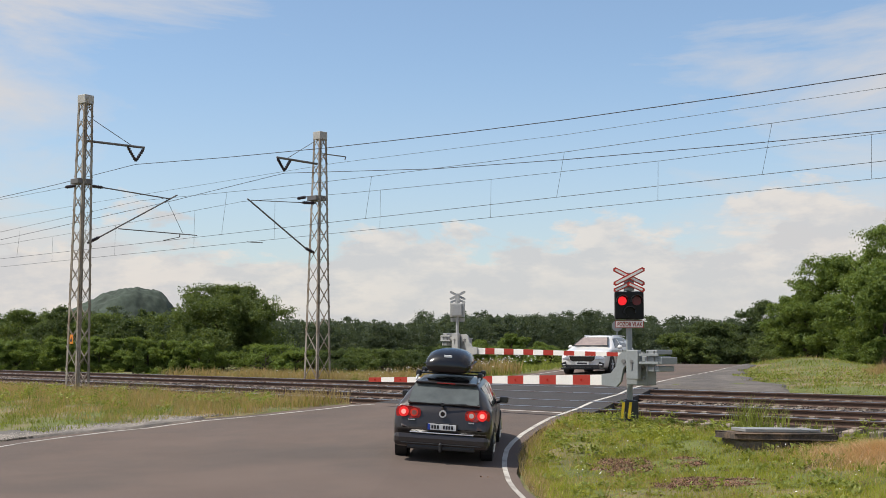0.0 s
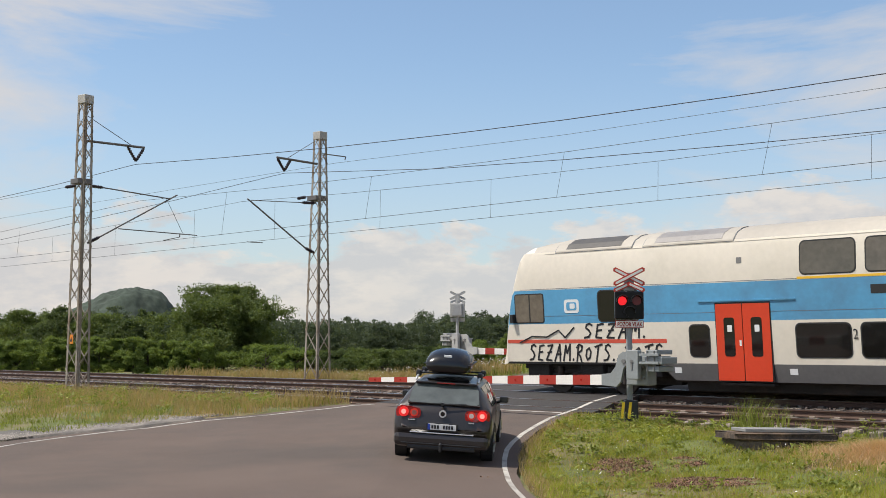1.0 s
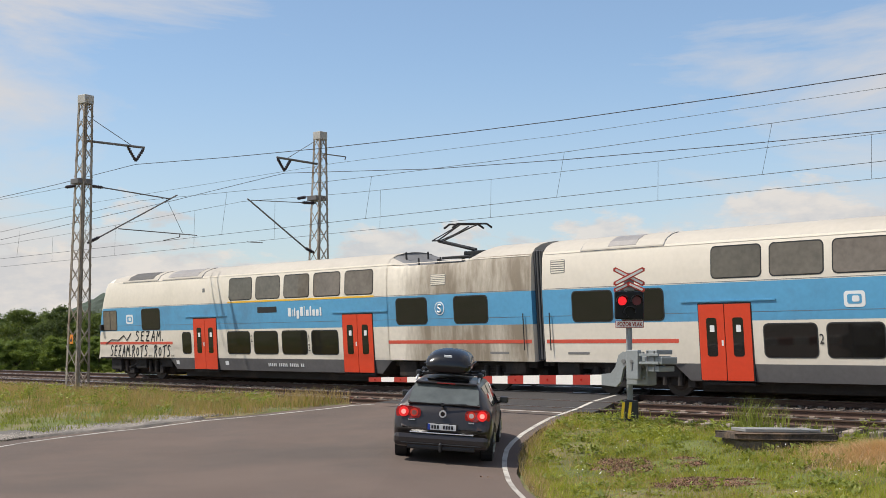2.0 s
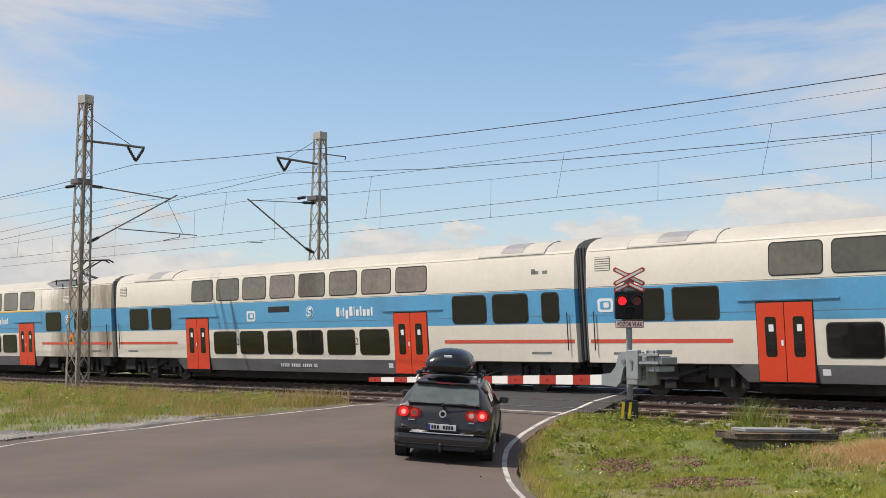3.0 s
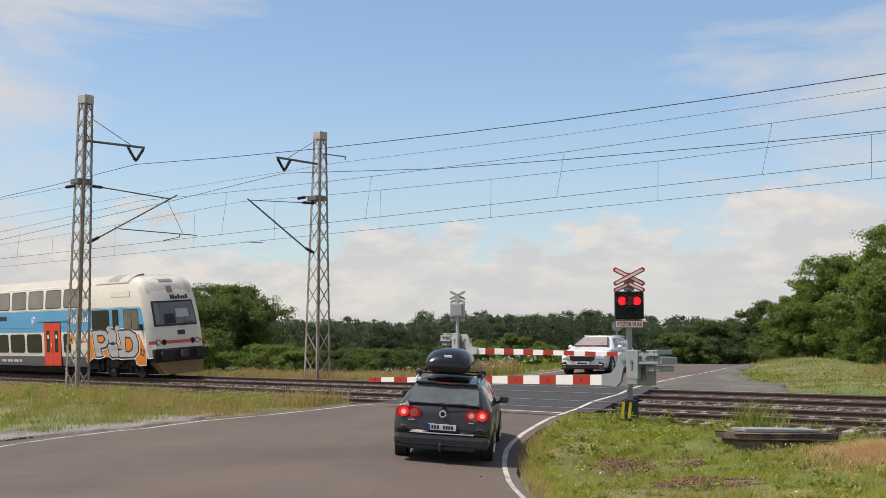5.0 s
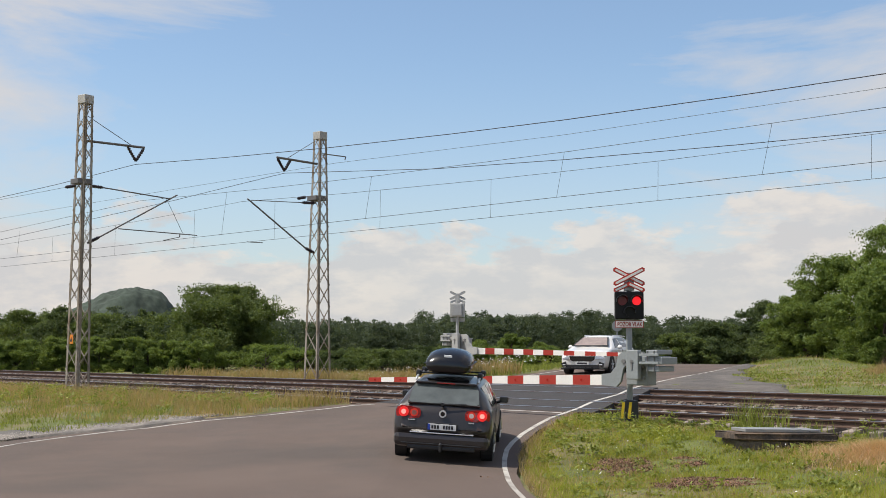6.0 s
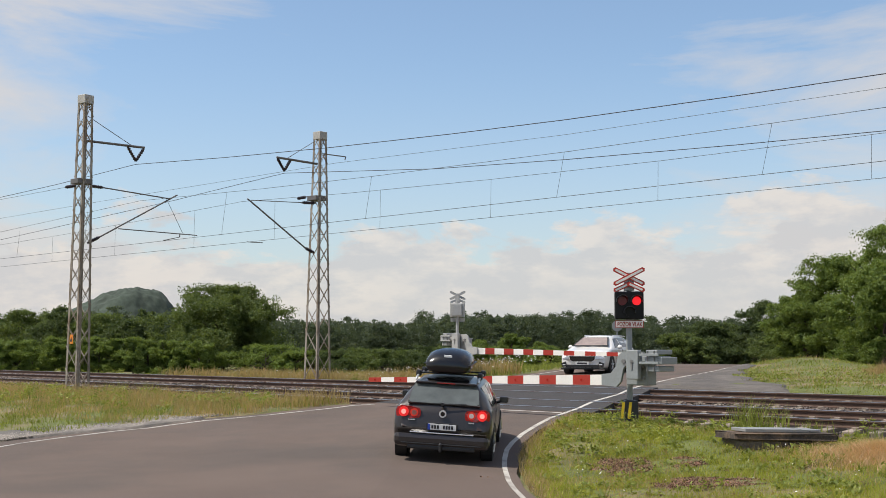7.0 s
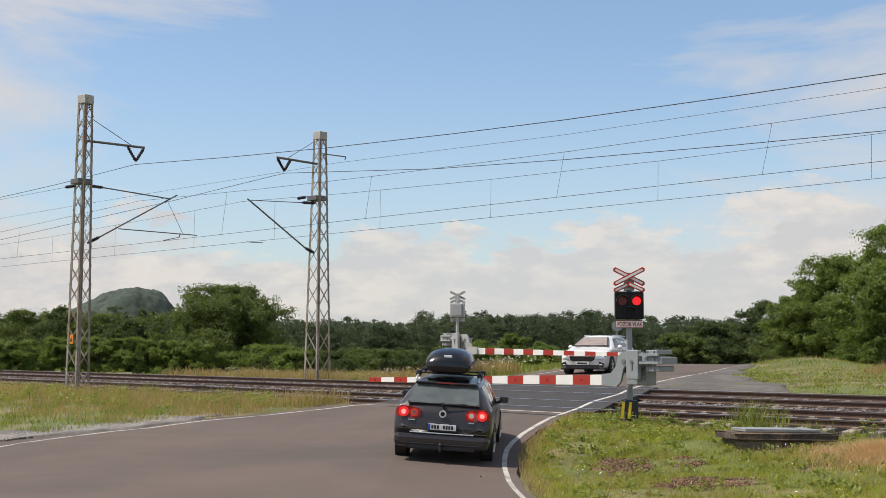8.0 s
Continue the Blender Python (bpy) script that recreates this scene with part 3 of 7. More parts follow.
def make_tracks():
    head = [(-0.034, 0), (0.034, 0), (0.036, -0.035), (0.01, -0.05), (0.01, -0.13), (0.07, -0.15), (0.07, -0.165), (-0.07, -0.165), (-0.07, -0.15), (-0.01, -0.13), (-0.01, -0.05), (-0.036, -0.035)]
    # ballast: one bed under both tracks
    prof = [(23.2, -0.9), (24.3, -0.78), (24.72, -0.66), (25.0, -0.58), (26.0, -0.49), (27.3, -0.40), (27.9, -0.31), (28.5, -0.29), (30.06, -0.19), (31.6, -0.10), (32.0, -0.09), (33.2, -0.30), (33.4, -0.7)]
    xs = np.concatenate([np.linspace(-240, -80, 60), np.arange(-79.5, 0, 0.5), np.linspace(1, 60, 30)])
    yy = np.linspace(23.2, 33.4, 52)
    gx, gy = np.meshgrid(xs, yy)
    gz = np.interp(gy, [p[0] for p in prof], [p[1] for p in prof]) + 0.03 * lumps(gx, gy, 4.3) + 0.02 * lumps(gx, gy, 9)
    gz = np.where(on_road(gx, gy, 0.2), gz - 0.14, gz)
    n = len(xs)
    i = (np.arange(51)[:, None] * n + np.arange(n - 1)[None, :]).ravel()
    bed = new("ballast_bed", bulk("ballast_bed", np.stack([gx, gy, gz], -1).reshape(-1, 3), np.stack([i, i + 1, i + n + 1, i + n], -1), M["ballast"]))
    tagged(bed, "rust-stained stone ballast under the two tracks", "ballast", kind="structure")
    # loose stones on the bed
    rng = np.random.default_rng(4)
    m = 26000
    sx, sy = rng.uniform(-75, 2, m), rng.uniform(23.6, 32.6, m)
    keep = ~on_road(sx, sy, 0.3)
    sx, sy = sx[keep], sy[keep]
    m = len(sx)
    sz = np.interp(sy, [p[0] for p in prof], [p[1] for p in prof]) + 0.02
    octa = np.array([(1, 0, 0), (-1, 0, 0), (0, 1, 0), (0, -1, 0), (0, 0, 1), (0, 0, -1)], dtype=float)
    tri = np.array([(0, 2, 4), (2, 1, 4), (1, 3, 4), (3, 0, 4), (2, 0, 5), (1, 2, 5), (3, 1, 5), (0, 3, 5)])
    vv = octa[None] * rng.uniform(0.02, 0.05, (m, 6, 1)) * rng.uniform(0.7, 1.3, (m, 1, 3)) + np.stack([sx, sy, sz], -1)[:, None, :]
    ff = tri[None] + (np.arange(m) * 6)[:, None, None]
    tagged(new("ballast_stones", bulk("ballast_stones", vv.reshape(-1, 3), ff.reshape(-1, 3), M["stone"])), "loose crushed ballast stones between the rails", "stones", kind="stuff")
    # pale gravel along the edge of the road
    gy2 = rng.uniform(9, 17.0, 4200) + rng.uniform(0, 1.5, 4200) ** 2
    gx2 = left_x(gy2) - 0.75 - np.abs(rng.normal(0, 0.6, 4200)) * np.clip((21 - gy2) / 6, 0.35, 1)
    vv = octa[None] * rng.uniform(0.012, 0.038, (4200, 6, 1)) + np.stack([gx2, gy2, land(gx2, gy2) + 0.02], -1)[:, None, :]
    ff = tri[None] + (np.arange(4200) * 6)[:, None, None]
    tagged(new("gravel_stones", bulk("gravel_stones", vv.reshape(-1, 3), ff.reshape(-1, 3), M["pale_stone"])), "loose pale gravel along the road edge", "stones", kind="stuff")
    slp = None
    for near in (True, False):
        tf = track_frame(near)
        tr = thing("railway_track", "rusty rails with bright running surface on concrete sleepers", "railway track", tf, "railway tracks", "structure")
        for side in (-0.7525, 0.7525):
            v, f, idx = [], [], []
            k = len(head)
            stations = (-240.0, -120.0, -70.0, -40.0, -20.0, 0.0, 60.0)
            for x in stations:
                v += [(x, side + p[0], p[1]) for p in head]
            for s in range(len(stations) - 1):
                for j in range(k):
                    a = s * k + j
                    b = s * k + (j + 1) % k
                    f.append((a, b, b + k, a + k))
                    idx.append(1 if j == 0 else 0)
            part("rail", mesh_of("rail", v, f, [M["rail_side"], M["rail_top"]], idx), None, tr)
        if slp is None:
            bm = bmesh.new()
            box(bm, -0.13, 0.13, -1.25, 1.25, -0.36, -0.165, 0.02)
            for side in (-0.7525, 0.7525):
                for dy in (-0.13, 0.13):
                    box(bm, -0.07, 0.07, side + dy - 0.035, side + dy + 0.035, -0.165, -0.125)
            slp = bpy.data.meshes.new("sleeper")
            bm.to_mesh(slp)
            bm.free()
            slp.materials.append(M["sleeper"])
        lo, hi = (-78, 0)
        for i in range(int((hi - lo) / 0.6)):
            x = lo + 0.6 * i
            yc = NEAR_Y if near else TRACK_Y
            if bool(on_road(x, yc - 1.2, 0.15)) or bool(on_road(x, yc + 1.2, 0.15)):
                continue
            part("sleeper", slp, None, tr, m=pose(x + random.uniform(-0.03, 0.03), random.uniform(-0.03, 0.03), -0.005, 0, 0, random.uniform(-1, 1)))


make_ground()
make_road()
make_tracks()


# ---- overhead line ----
MAST_A, MAST_B = (-42.3, 23.0), (-40.6, 33.0)


def lattice_mast(base, z0, z1, w0, w1, label, turn, lean, off):
    t = thing("catenary_mast", label, "catenary mast", pose(base[0], base[1], z0), "catenary masts")
    h = z1 - z0
    half = lambda z: (w0 + (w1 - w0) * z / h) / 2
    slant = Matrix.Identity(4)
    slant[0][2] = slant[1][2] = lean
    tm = Matrix.Translation((off, off, 0)) @ slant @ Matrix.Rotation(radians(turn), 4, "Z")
    for sx, sy in ((-1, -1), (1, -1), (1, 1), (-1, 1)):
        bm = bmesh.new()
        a, b = half(0), half(h)
        th = 0.045
        for dx, dy in ((th, 0.012), (0.012, th)):
            vs = []
            for z, q in ((-0.3, a), (h, b)):
                for ux, uy in ((0, 0), (1, 0), (1, 1), (0, 1)):
                    vs.append(bm.verts.new((sx * (q - ux * dx * 2), sy * (q - uy * dy * 2), z)))
            for fc in ((0, 1, 2, 3), (4, 5, 6, 7), (0, 1, 5, 4), (1, 2, 6, 5), (2, 3, 7, 6), (3, 0, 4, 7)):
                bm.faces.new([vs[i] for i in fc])
        part("leg", bm, M["mast"], t, m=tm)
    zs = [0.0]
    while zs[-1] < h - 0.35:
        zs.append(zs[-1] + 2 * half(zs[-1]) * 1.32)
    zs[-1] = h - 0.1
    for face in range(4):
        bm = bmesh.new()
        rot = Matrix.Rotation(face * math.pi / 2, 4, "Z")
        for i in range(len(zs) - 1):
            a, b = half(zs[i]), half(zs[i + 1])
            for s in (1, -1):
                rod(bm, rot @ Vector((-s * a, -a + 0.01 * s, zs[i])), rot @ Vector((s * b, -b + 0.01 * s, zs[i + 1])), 0.017, seg=4)
        part("lattice_bracing", bm, M["mast"], t, m=tm)
    bm = bmesh.new()
    q = half(h) + 0.02
    box(bm, -q, q, -q, q, h - 0.32, h + 0.02, 0.02)
    part("cap", bm, M["mast_cap"], t, m=tm)
    bm = bmesh.new()
    box(bm, -w0 * 0.75, w0 * 0.75, -w0 * 0.75, w0 * 0.75, -0.5, 0.02, 0.03)
    part("footing", bm, M["concrete"], t)
    return t


def insulator(t, a, b):
    bm = bmesh.new()
    a, b = Vector(a), Vector(b)
    rod(bm, a, b, 0.045, seg=6)
    for i in range(1, 6):
        p = a.lerp(b, i / 6)
        d = (b - a) / 26
        rod(bm, p - d, p + d, 0.072, 0.058, seg=8)
    part("insulator", bm, M["insulator"], t)


def tube(t, name, a, b, r, material=None):
    bm = bmesh.new()
    rod(bm, a, b, r, seg=6)
    part(name, bm, material or M["arm"], t)


def make_masts():
    z0 = -0.33
    a = lattice_mast(MAST_A, z0, 10.8, 0.64, 0.39, "grey steel lattice mast with bracket arms beside the near track", 12, 0.0095, 0.01)
    L = lambda y, z, x=0.0: (x, y - MAST_A[1], z - z0)
    tube(a, "feeder_arm", L(23.2, 9.1), L(25.66, 9.12), 0.05)
    tube(a, "stay", L(23.2, 10.05), L(25.1, 9.14), 0.013)
    for y in (24.93, 25.63):
        insulator(a, L(y, 9.07), L(25.29, 8.55))
    insulator(a, L(23.35, 7.4), L(23.9, 7.38))
    tube(a, "top_tube", L(23.9, 7.38), L(26.85, 7.2), 0.026)
    insulator(a, L(23.3, 5.22), L(23.8, 5.48))
    tube(a, "cantilever_tube", L(23.8, 5.48), L(27.2, 7.38), 0.03)
    tube(a, "register_tube", L(24.6, 5.85), L(28.15, 5.82), 0.022)
    tube(a, "hanger", L(27.5, 5.84), L(26.7, 7.2), 0.008, M["wire"])
    tube(a, "steady_arm", L(27.35, 5.7), L(26.6, 5.52), 0.015)
    tube(a, "steady_drop", L(27.35, 5.82), L(27.35, 5.7), 0.02)
    insulator(a, L(22.75, 7.35), L(22.35, 7.25))
    bm = bmesh.new()
    box(bm, -0.3, 0.3, -0.3, 0.3, 7.75, 7.95, 0.02)
    part("bracket_frame", bm, M["arm"], a)
    bm = bmesh.new()
    box(bm, 0.02, 0.26, -0.345, -0.325, 1.75, 2.10, 0.01)
    sign = part("warning_sign", bm, M["orange"], a, "small orange warning sign")
    bm = plate_bm([(0.05, 1.84), (0.23, 1.84), (0.14, 2.02)], 0.004, Matrix.Translation((0, -0.351, 0)))
    part("triangle", bm, M["ink"], sign)
    z1 = -0.06
    b = lattice_mast(MAST_B, z1, 10.42, 0.82, 0.39, "grey steel lattice mast with bracket arms beyond the far track", 5, 0.006, 0.05)
    L = lambda y, z, x=0.0: (x, y - MAST_B[1], z - z1)
    tube(b, "feeder_arm", L(33.0, 9.07), L(30.86, 9.12), 0.05)
    tube(b, "stay", L(32.9, 10.05), L(31.4, 9.14), 0.013)
    for y in (30.89, 31.57):
        insulator(b, L(y, 9.08), L(31.25, 8.6))
    tube(b, "bracket", L(33.3, 9.54), L(34.59, 9.55), 0.025)
    tube(b, "bracket_hook", L(34.59, 9.55), L(34.53, 9.40), 0.025)
    insulator(b, L(32.9, 7.39), L(32.2, 7.35))
    tube(b, "top_tube", L(32.2, 7.35), L(29.6, 7.23), 0.018)
    insulator(b, L(32.85, 5.28), L(32.39, 5.45))
    tube(b, "cantilever_tube", L(32.39, 5.45), L(29.4, 7.28), 0.032)
    tube(b, "steady_arm", L(30.19, 5.54), L(29.41, 5.53), 0.018)
    insulator(b, L(32.4, 7.6), L(31.95, 7.5))
    bm = bmesh.new()
    box(bm, -0.3, 0.3, -0.3, 0.3, 7.55, 7.75, 0.02)
    part("bracket_frame", bm, M["arm"], b)


def wire(name, label, pts, r, material):
    """A wire through (x, y, z) points, with a slight sag between them."""
    out = []
    for (a, b) in zip(pts, pts[1:]):
        a, b = Vector(a), Vector(b)
        n = 10
        for i in range(n):
            out.append(a.lerp(b, i / n))
    out.append(Vector(pts[-1]))
    ob = new(name, curve_of(name, out, r, material))
    return tagged(ob, label, "overhead wire", "overhead wires")


def make_wires():
    F1, F2, MN, MF, CN, CF = 25.29, 31.25, 25.6, 29.45, 25.6, 29.5
    wire("feeder_wire", "thick dark feeder wire hung from the near mast", [(60, F1, 8.5), (30, F1, 7.6), (-5, F1, 7.15), (-11.8, F1, 7.19), (-15.5, F1, 7.24), (-20.7, F1, 7.35), (-24.9, F1, 7.49), (-30.6, F1, 7.73), (-36.2, F1, 8.03), (-42.3, F1, 8.42), (-48.6, F1, 8.22), (-54.0, F1, 8.12), (-80, F1, 7.9), (-110, F1, 8.4)], 0.012, M["wire_dark"])
    wire("feeder_wire", "thick dark feeder wire hung from the far mast", [(60, F2, 8.4), (30, F2, 7.6), (-5, F2, 7.0), (-14.6, F2, 7.04), (-19.2, F2, 7.19), (-25.6, F2, 7.45), (-31.7, F2, 7.77), (-40.6, F2, 8.5), (-49.2, F2, 8.04), (-66.5, F2, 7.31), (-90, F2, 7.4), (-110, F2, 8.2)], 0.012, M["wire_dark"])
    wire("earth_wire", "thin earth wire on the far mast", [(60, 34.6, 9.6), (-5, 34.6, 8.95), (-16.2, 34.6, 8.94), (-28.3, 34.6, 9.02), (-41.3, 34.6, 9.35), (-60.1, 34.6, 9.35), (-74, 34.6, 9.3), (-110, 34.6, 9.4)], 0.008, M["wire"])
    near_m = [(60, 6.9), (20, 6.65), (-12, 6.52), (-20.9, 6.55), (-28.7, 6.65), (-34.5, 6.78), (-42.6, 7.05), (-48, 6.85), (-55, 6.6), (-80, 6.5), (-110, 7.0)]
    wire("messenger_wire", "messenger wire over the near track", [(x, MN + (0.0 if x > -42 else 0.1), z) for x, z in near_m], 0.0075, M["wire"])
    wire("contact_wire", "contact wire over the near track", [(60, CN, 5.36), (-42.6, CN + 0.1, 5.36), (-110, CN, 5.36)], 0.008, M["wire"])
    far_m = [(60, 7.0), (20, 6.8), (-13.8, 6.66), (-20.6, 6.68), (-27.2, 6.78), (-34.4, 6.96), (-41.0, 7.2), (-48, 7.0), (-56, 6.8), (-62.6, 6.7), (-85, 6.6), (-110, 7.1)]
    wire("messenger_wire", "messenger wire over the far track", [(x, MF, z) for x, z in far_m], 0.0075, M["wire"])
    wire("contact_wire", "contact wire over the far track", [(60, CF, 5.55), (-41, CF - 0.1, 5.52), (-110, CF, 5.52)], 0.008, M["wire"])
    wire("stay_wire", "thin anchoring wire on the near mast", [(-42.3, 22.36, 7.25), (-52, 22.6, 7.3), (-75, 22.6, 7.3), (-110, 22.6, 7.6)], 0.007, M["wire"])
    drop_n, drop_f = [-14.75, -21.0, -28.8, -36.6, -46.5, -52.5, -58.8], [-14.2, -20.7, -27.3, -32.7, -38.9, -44.5, -51.0, -57.0]
    for xs, prof, yy, zc in ((drop_n, near_m, CN, 5.36), (drop_f, far_m, CF, 5.53)):
        px, pz = [p[0] for p in prof][::-1], [p[1] for p in prof][::-1]
        for x in xs:
            ob = new("dropper", curve_of("dropper", [(x, yy, float(np.interp(x, px, pz))), (x - (0.28 if yy == CN else 0.03), yy, zc)], 0.005, M["wire"]))
            tagged(ob, "thin dropper between messenger and contact wire", "overhead wire", "droppers")


make_masts()
make_wires()


# ---- the train ----
M["sooty"] = mat("sooty_cab_face", (0.42, 0.40, 0.37), 0.55, vary=0.2, scale=1.5, fine=6, bump=0, second=(0.55, 0.52, 0.46), second_at=0.5)
M["seam"] = mat("panel_seam", (0.16, 0.17, 0.18), 0.6, vary=0.2, bump=0)
M["plough"] = mat("dull_ochre", (0.17, 0.10, 0.03), 0.6, vary=0.25, scale=3, bump=0)
RING = [(0.0, 0.44), (1.12, 0.44), (1.34, 0.50), (1.395, 0.97), (1.41, 2.11), (1.41, 3.13), (1.385, 3.5), (1.335, 4.05), (1.27, 4.26), (1.1, 4.43), (0.8, 4.55), (0.4, 4.61), (0.0, 4.63)]
# band of each ring segment, from the floor up
BAND = ["dark", "dark", "grey", "white", "blue", "white", "white", "white", "roof", "roof", "roof", "roof"]


def car_body(stations, bands):
    """A shell lofted through stations (s, half width factor, top, bottom); bands gives the paint of each stretch."""
    names = ["dark", "grey", "white", "blue", "roof", "dirty", "greyroof", "sooty"]
    v, f, idx = [], [], []
    half = RING
    full = half + [(-x, z) for x, z in half[-2:0:-1]]
    n = len(full)
    for s, wf, top, bot, *flat in stations:
        for x, z in full:
            zz = max(z, bot)
            if callable(top):
                zz = max(min(zz, top(abs(x))), bot)
            elif flat:
                zz = min(zz, top)
            elif top > 3.4 and zz > 3.13:
                zz = 3.13 + (zz - 3.13) * (top - 3.13) / 1.5
            elif top <= 3.4 and zz > 1.7:
                zz = 1.7 + (zz - 1.7) * (top - 1.7) / 2.93
            v.append((s, -x * wf, zz))
    for i in range(len(stations) - 1):
        sm = (stations[i][0] + stations[i + 1][0]) / 2
        for j in range(n):
            k = (j + 1) % n
            f.append((i * n + j, i * n + k, (i + 1) * n + k, (i + 1) * n + j))
            seg = j if j < len(BAND) else 2 * len(BAND) - 1 - j
            idx.append(names.index(bands(sm, seg)))
    for base, flip in ((0, 1), ((len(stations) - 1) * n, -1)):
        for j in range(len(half) - 1):
            a, b = j, j + 1
            quad = [base + a, base + b, base + (n - b) % n, base + (n - a) % n]
            quad = list(dict.fromkeys(quad))
            if len(quad) >= 3:
                f.append(quad[::flip])
                idx.append(names.index(bands(stations[0][0] if base == 0 else stations[-1][0], j)))
    me = mesh_of("body", v, f, [M[k] for k in names], idx, smooth=True)
    me.set_sharp_from_angle(angle=radians(24))
    return me


def side_x(z):
    """Half width of the side at height z."""
    zs = [p[1] for p in RING[2:9]]
    return float(np.interp(z, zs, [p[0] for p in RING[2:9]]))


def on_side(bm_points, z_ref_lo, z_ref_hi, out, thick, flat=None):
    """A plate on the camera's side of a car, following the side's lean between two heights."""
    a, b = (flat, flat) if flat else (side_x(z_ref_lo), side_x(z_ref_hi))
    bm = bmesh.new()
    fr, bk = [], []
    for x, z in bm_points:
        y = -float(np.interp(z, [z_ref_lo, z_ref_hi], [a, b]))
        fr.append(bm.verts.new((x, y - out, z)))
        bk.append(bm.verts.new((x, y - out + thick, z)))
    n = len(fr)
    bm.faces.new(fr)
    bm.faces.new(bk[::-1])
    for i in range(n):
        j = (i + 1) % n
        bm.faces.new((fr[i], bk[i], bk[j], fr[j]))
    return bm


def train_window(car, x0, x1, z0, z1, glass="tglass", r=0.12):
    w = part("window", on_side(round_rect(x0 - 0.035, x1 + 0.035, z0 - 0.035, z1 + 0.035, r + 0.03), z0, z1, 0.008, 0.05), M["gasket"], car)
    part("pane", on_side(round_rect(x0, x1, z0, z1, r), z0, z1, 0.013, 0.03), M[glass], w, "dark tinted pane")
    return w


def train_door(car, x0, x1):
    d = part("door", on_side(round_rect(x0 - 0.03, x1 + 0.03, 0.50, 2.60, 0.03), 0.5, 2.6, 0.006, 0.06, 1.41), M["gasket"], car, "red double-leaf door")
    mid = (x0 + x1) / 2
    for a, b in ((x0, mid - 0.012), (mid + 0.012, x1)):
        part("leaf", on_side(round_rect(a, b, 0.53, 2.56, 0.02, 2), 0.5, 2.6, 0.022, 0.05, 1.41), M["red"], d)
        c = (a + b) / 2
        part("leaf_window", on_side(round_rect(c - 0.16, c + 0.16, 1.17, 2.2, 0.07), 0.5, 2.6, 0.027, 0.03, 1.41), M["tglass"], d)
        part("notice", on_side(round_rect(c - 0.05, c + 0.09, 1.82, 2.0, 0.01, 1), 0.5, 2.6, 0.031, 0.01, 1.41), M["decal"], d)
    part("push_button", on_side(round_rect(mid - 0.11, mid - 0.05, 1.45, 1.6, 0.01, 1), 0.5, 2.6, 0.03, 0.02, 1.41), M["decal"], d)
    part("door_rail", on_side(round_rect(x0 - 0.55, x1 + 0.75, 2.63, 2.67, 0.01, 1), 2.5, 2.8, 0.03, 0.06), M["blue"], car)
    part("doorstep", on_side(round_rect(x0, x1, 0.40, 0.47, 0.01, 1), 0.5, 0.9, 0.03, 0.3), M["dark"], car)


def band(car, name, x0, x1, z0, z1, m, out=0.005):
    part(name, on_side(round_rect(x0, x1, z0, z1, 0.008, 1), z0, z1, out, 0.012), M[m], car)


def bogie(car, xc):
    b = part("bogie", bogie_frame(), M["dark"], car, "dusty dark bogie", pose(xc, 0, 0))
    for dx in (-1.2, 1.2):
        for sy in (-1, 1):
            bm = bmesh.new()
            rod(bm, (dx, sy * 0.70, 0.46), (dx, sy * 0.83, 0.46), 0.46, seg=24)
            rod(bm, (dx, sy * 0.83, 0.46), (dx, sy * 0.87, 0.46), 0.30, 0.24, seg=20)
            part("wheel", bm, M["steel"], b)
        bm = bmesh.new()
        rod(bm, (dx, -1.0, 0.46), (dx, 1.0, 0.46), 0.09, seg=10)
        part("axle", bm, M["steel"], b)
        for sy in (-1, 1):
            bm = bmesh.new()
            box(bm, dx - 0.17, dx + 0.17, sy * 1.0 - 0.09, sy * 1.0 + 0.09, 0.32, 0.60, 0.03)
            part("axle_box", bm, M["dark"], b)
            for o in (-0.24, 0.24):
                bm = bmesh.new()
                rod(bm, (dx + o, sy * 1.0, 0.42), (dx + o, sy * 1.0, 0.74), 0.07, seg=10)
                part("spring", bm, M["steel"], b)


def bogie_frame():
    bm = bmesh.new()
    for sy in (-1, 1):
        box(bm, -1.75, 1.75, sy * 1.0 - 0.06, sy * 1.0 + 0.06, 0.60, 0.76, 0.03)
        box(bm, -0.55, 0.55, sy * 1.0 - 0.08, sy * 1.0 + 0.08, 0.42, 0.66, 0.04)
        box(bm, -0.30, 0.30, sy * 1.12 - 0.05, sy * 1.12 + 0.05, 0.60, 0.92, 0.04)
        for x in (-1.45, -0.95, 0.95, 1.45):
            rod(bm, (x, sy * 1.16, 0.34), (x, sy * 1.16, 0.82), 0.085, seg=10)
        box(bm, -1.95, -1.7, sy * 1.1 - 0.1, sy * 1.1 + 0.1, 0.28, 0.62, 0.03)
        box(bm, 1.7, 1.95, sy * 1.1 - 0.1, sy * 1.1 + 0.1, 0.28, 0.62, 0.03)
        rod(bm, (-0.7, sy * 1.2, 0.5), (0.7, sy * 1.2, 0.88), 0.05, seg=8)
        box(bm, -0.75, -0.35, sy * 1.08 - 0.12, sy * 1.08 + 0.12, 0.24, 0.5, 0.03)
    box(bm, -0.4, 0.4, -0.95, 0.95, 0.5, 0.9, 0.05)
    box(bm, -2.1, 2.1, -0.66, 0.66, 0.17, 0.8, 0.05)
    return bm


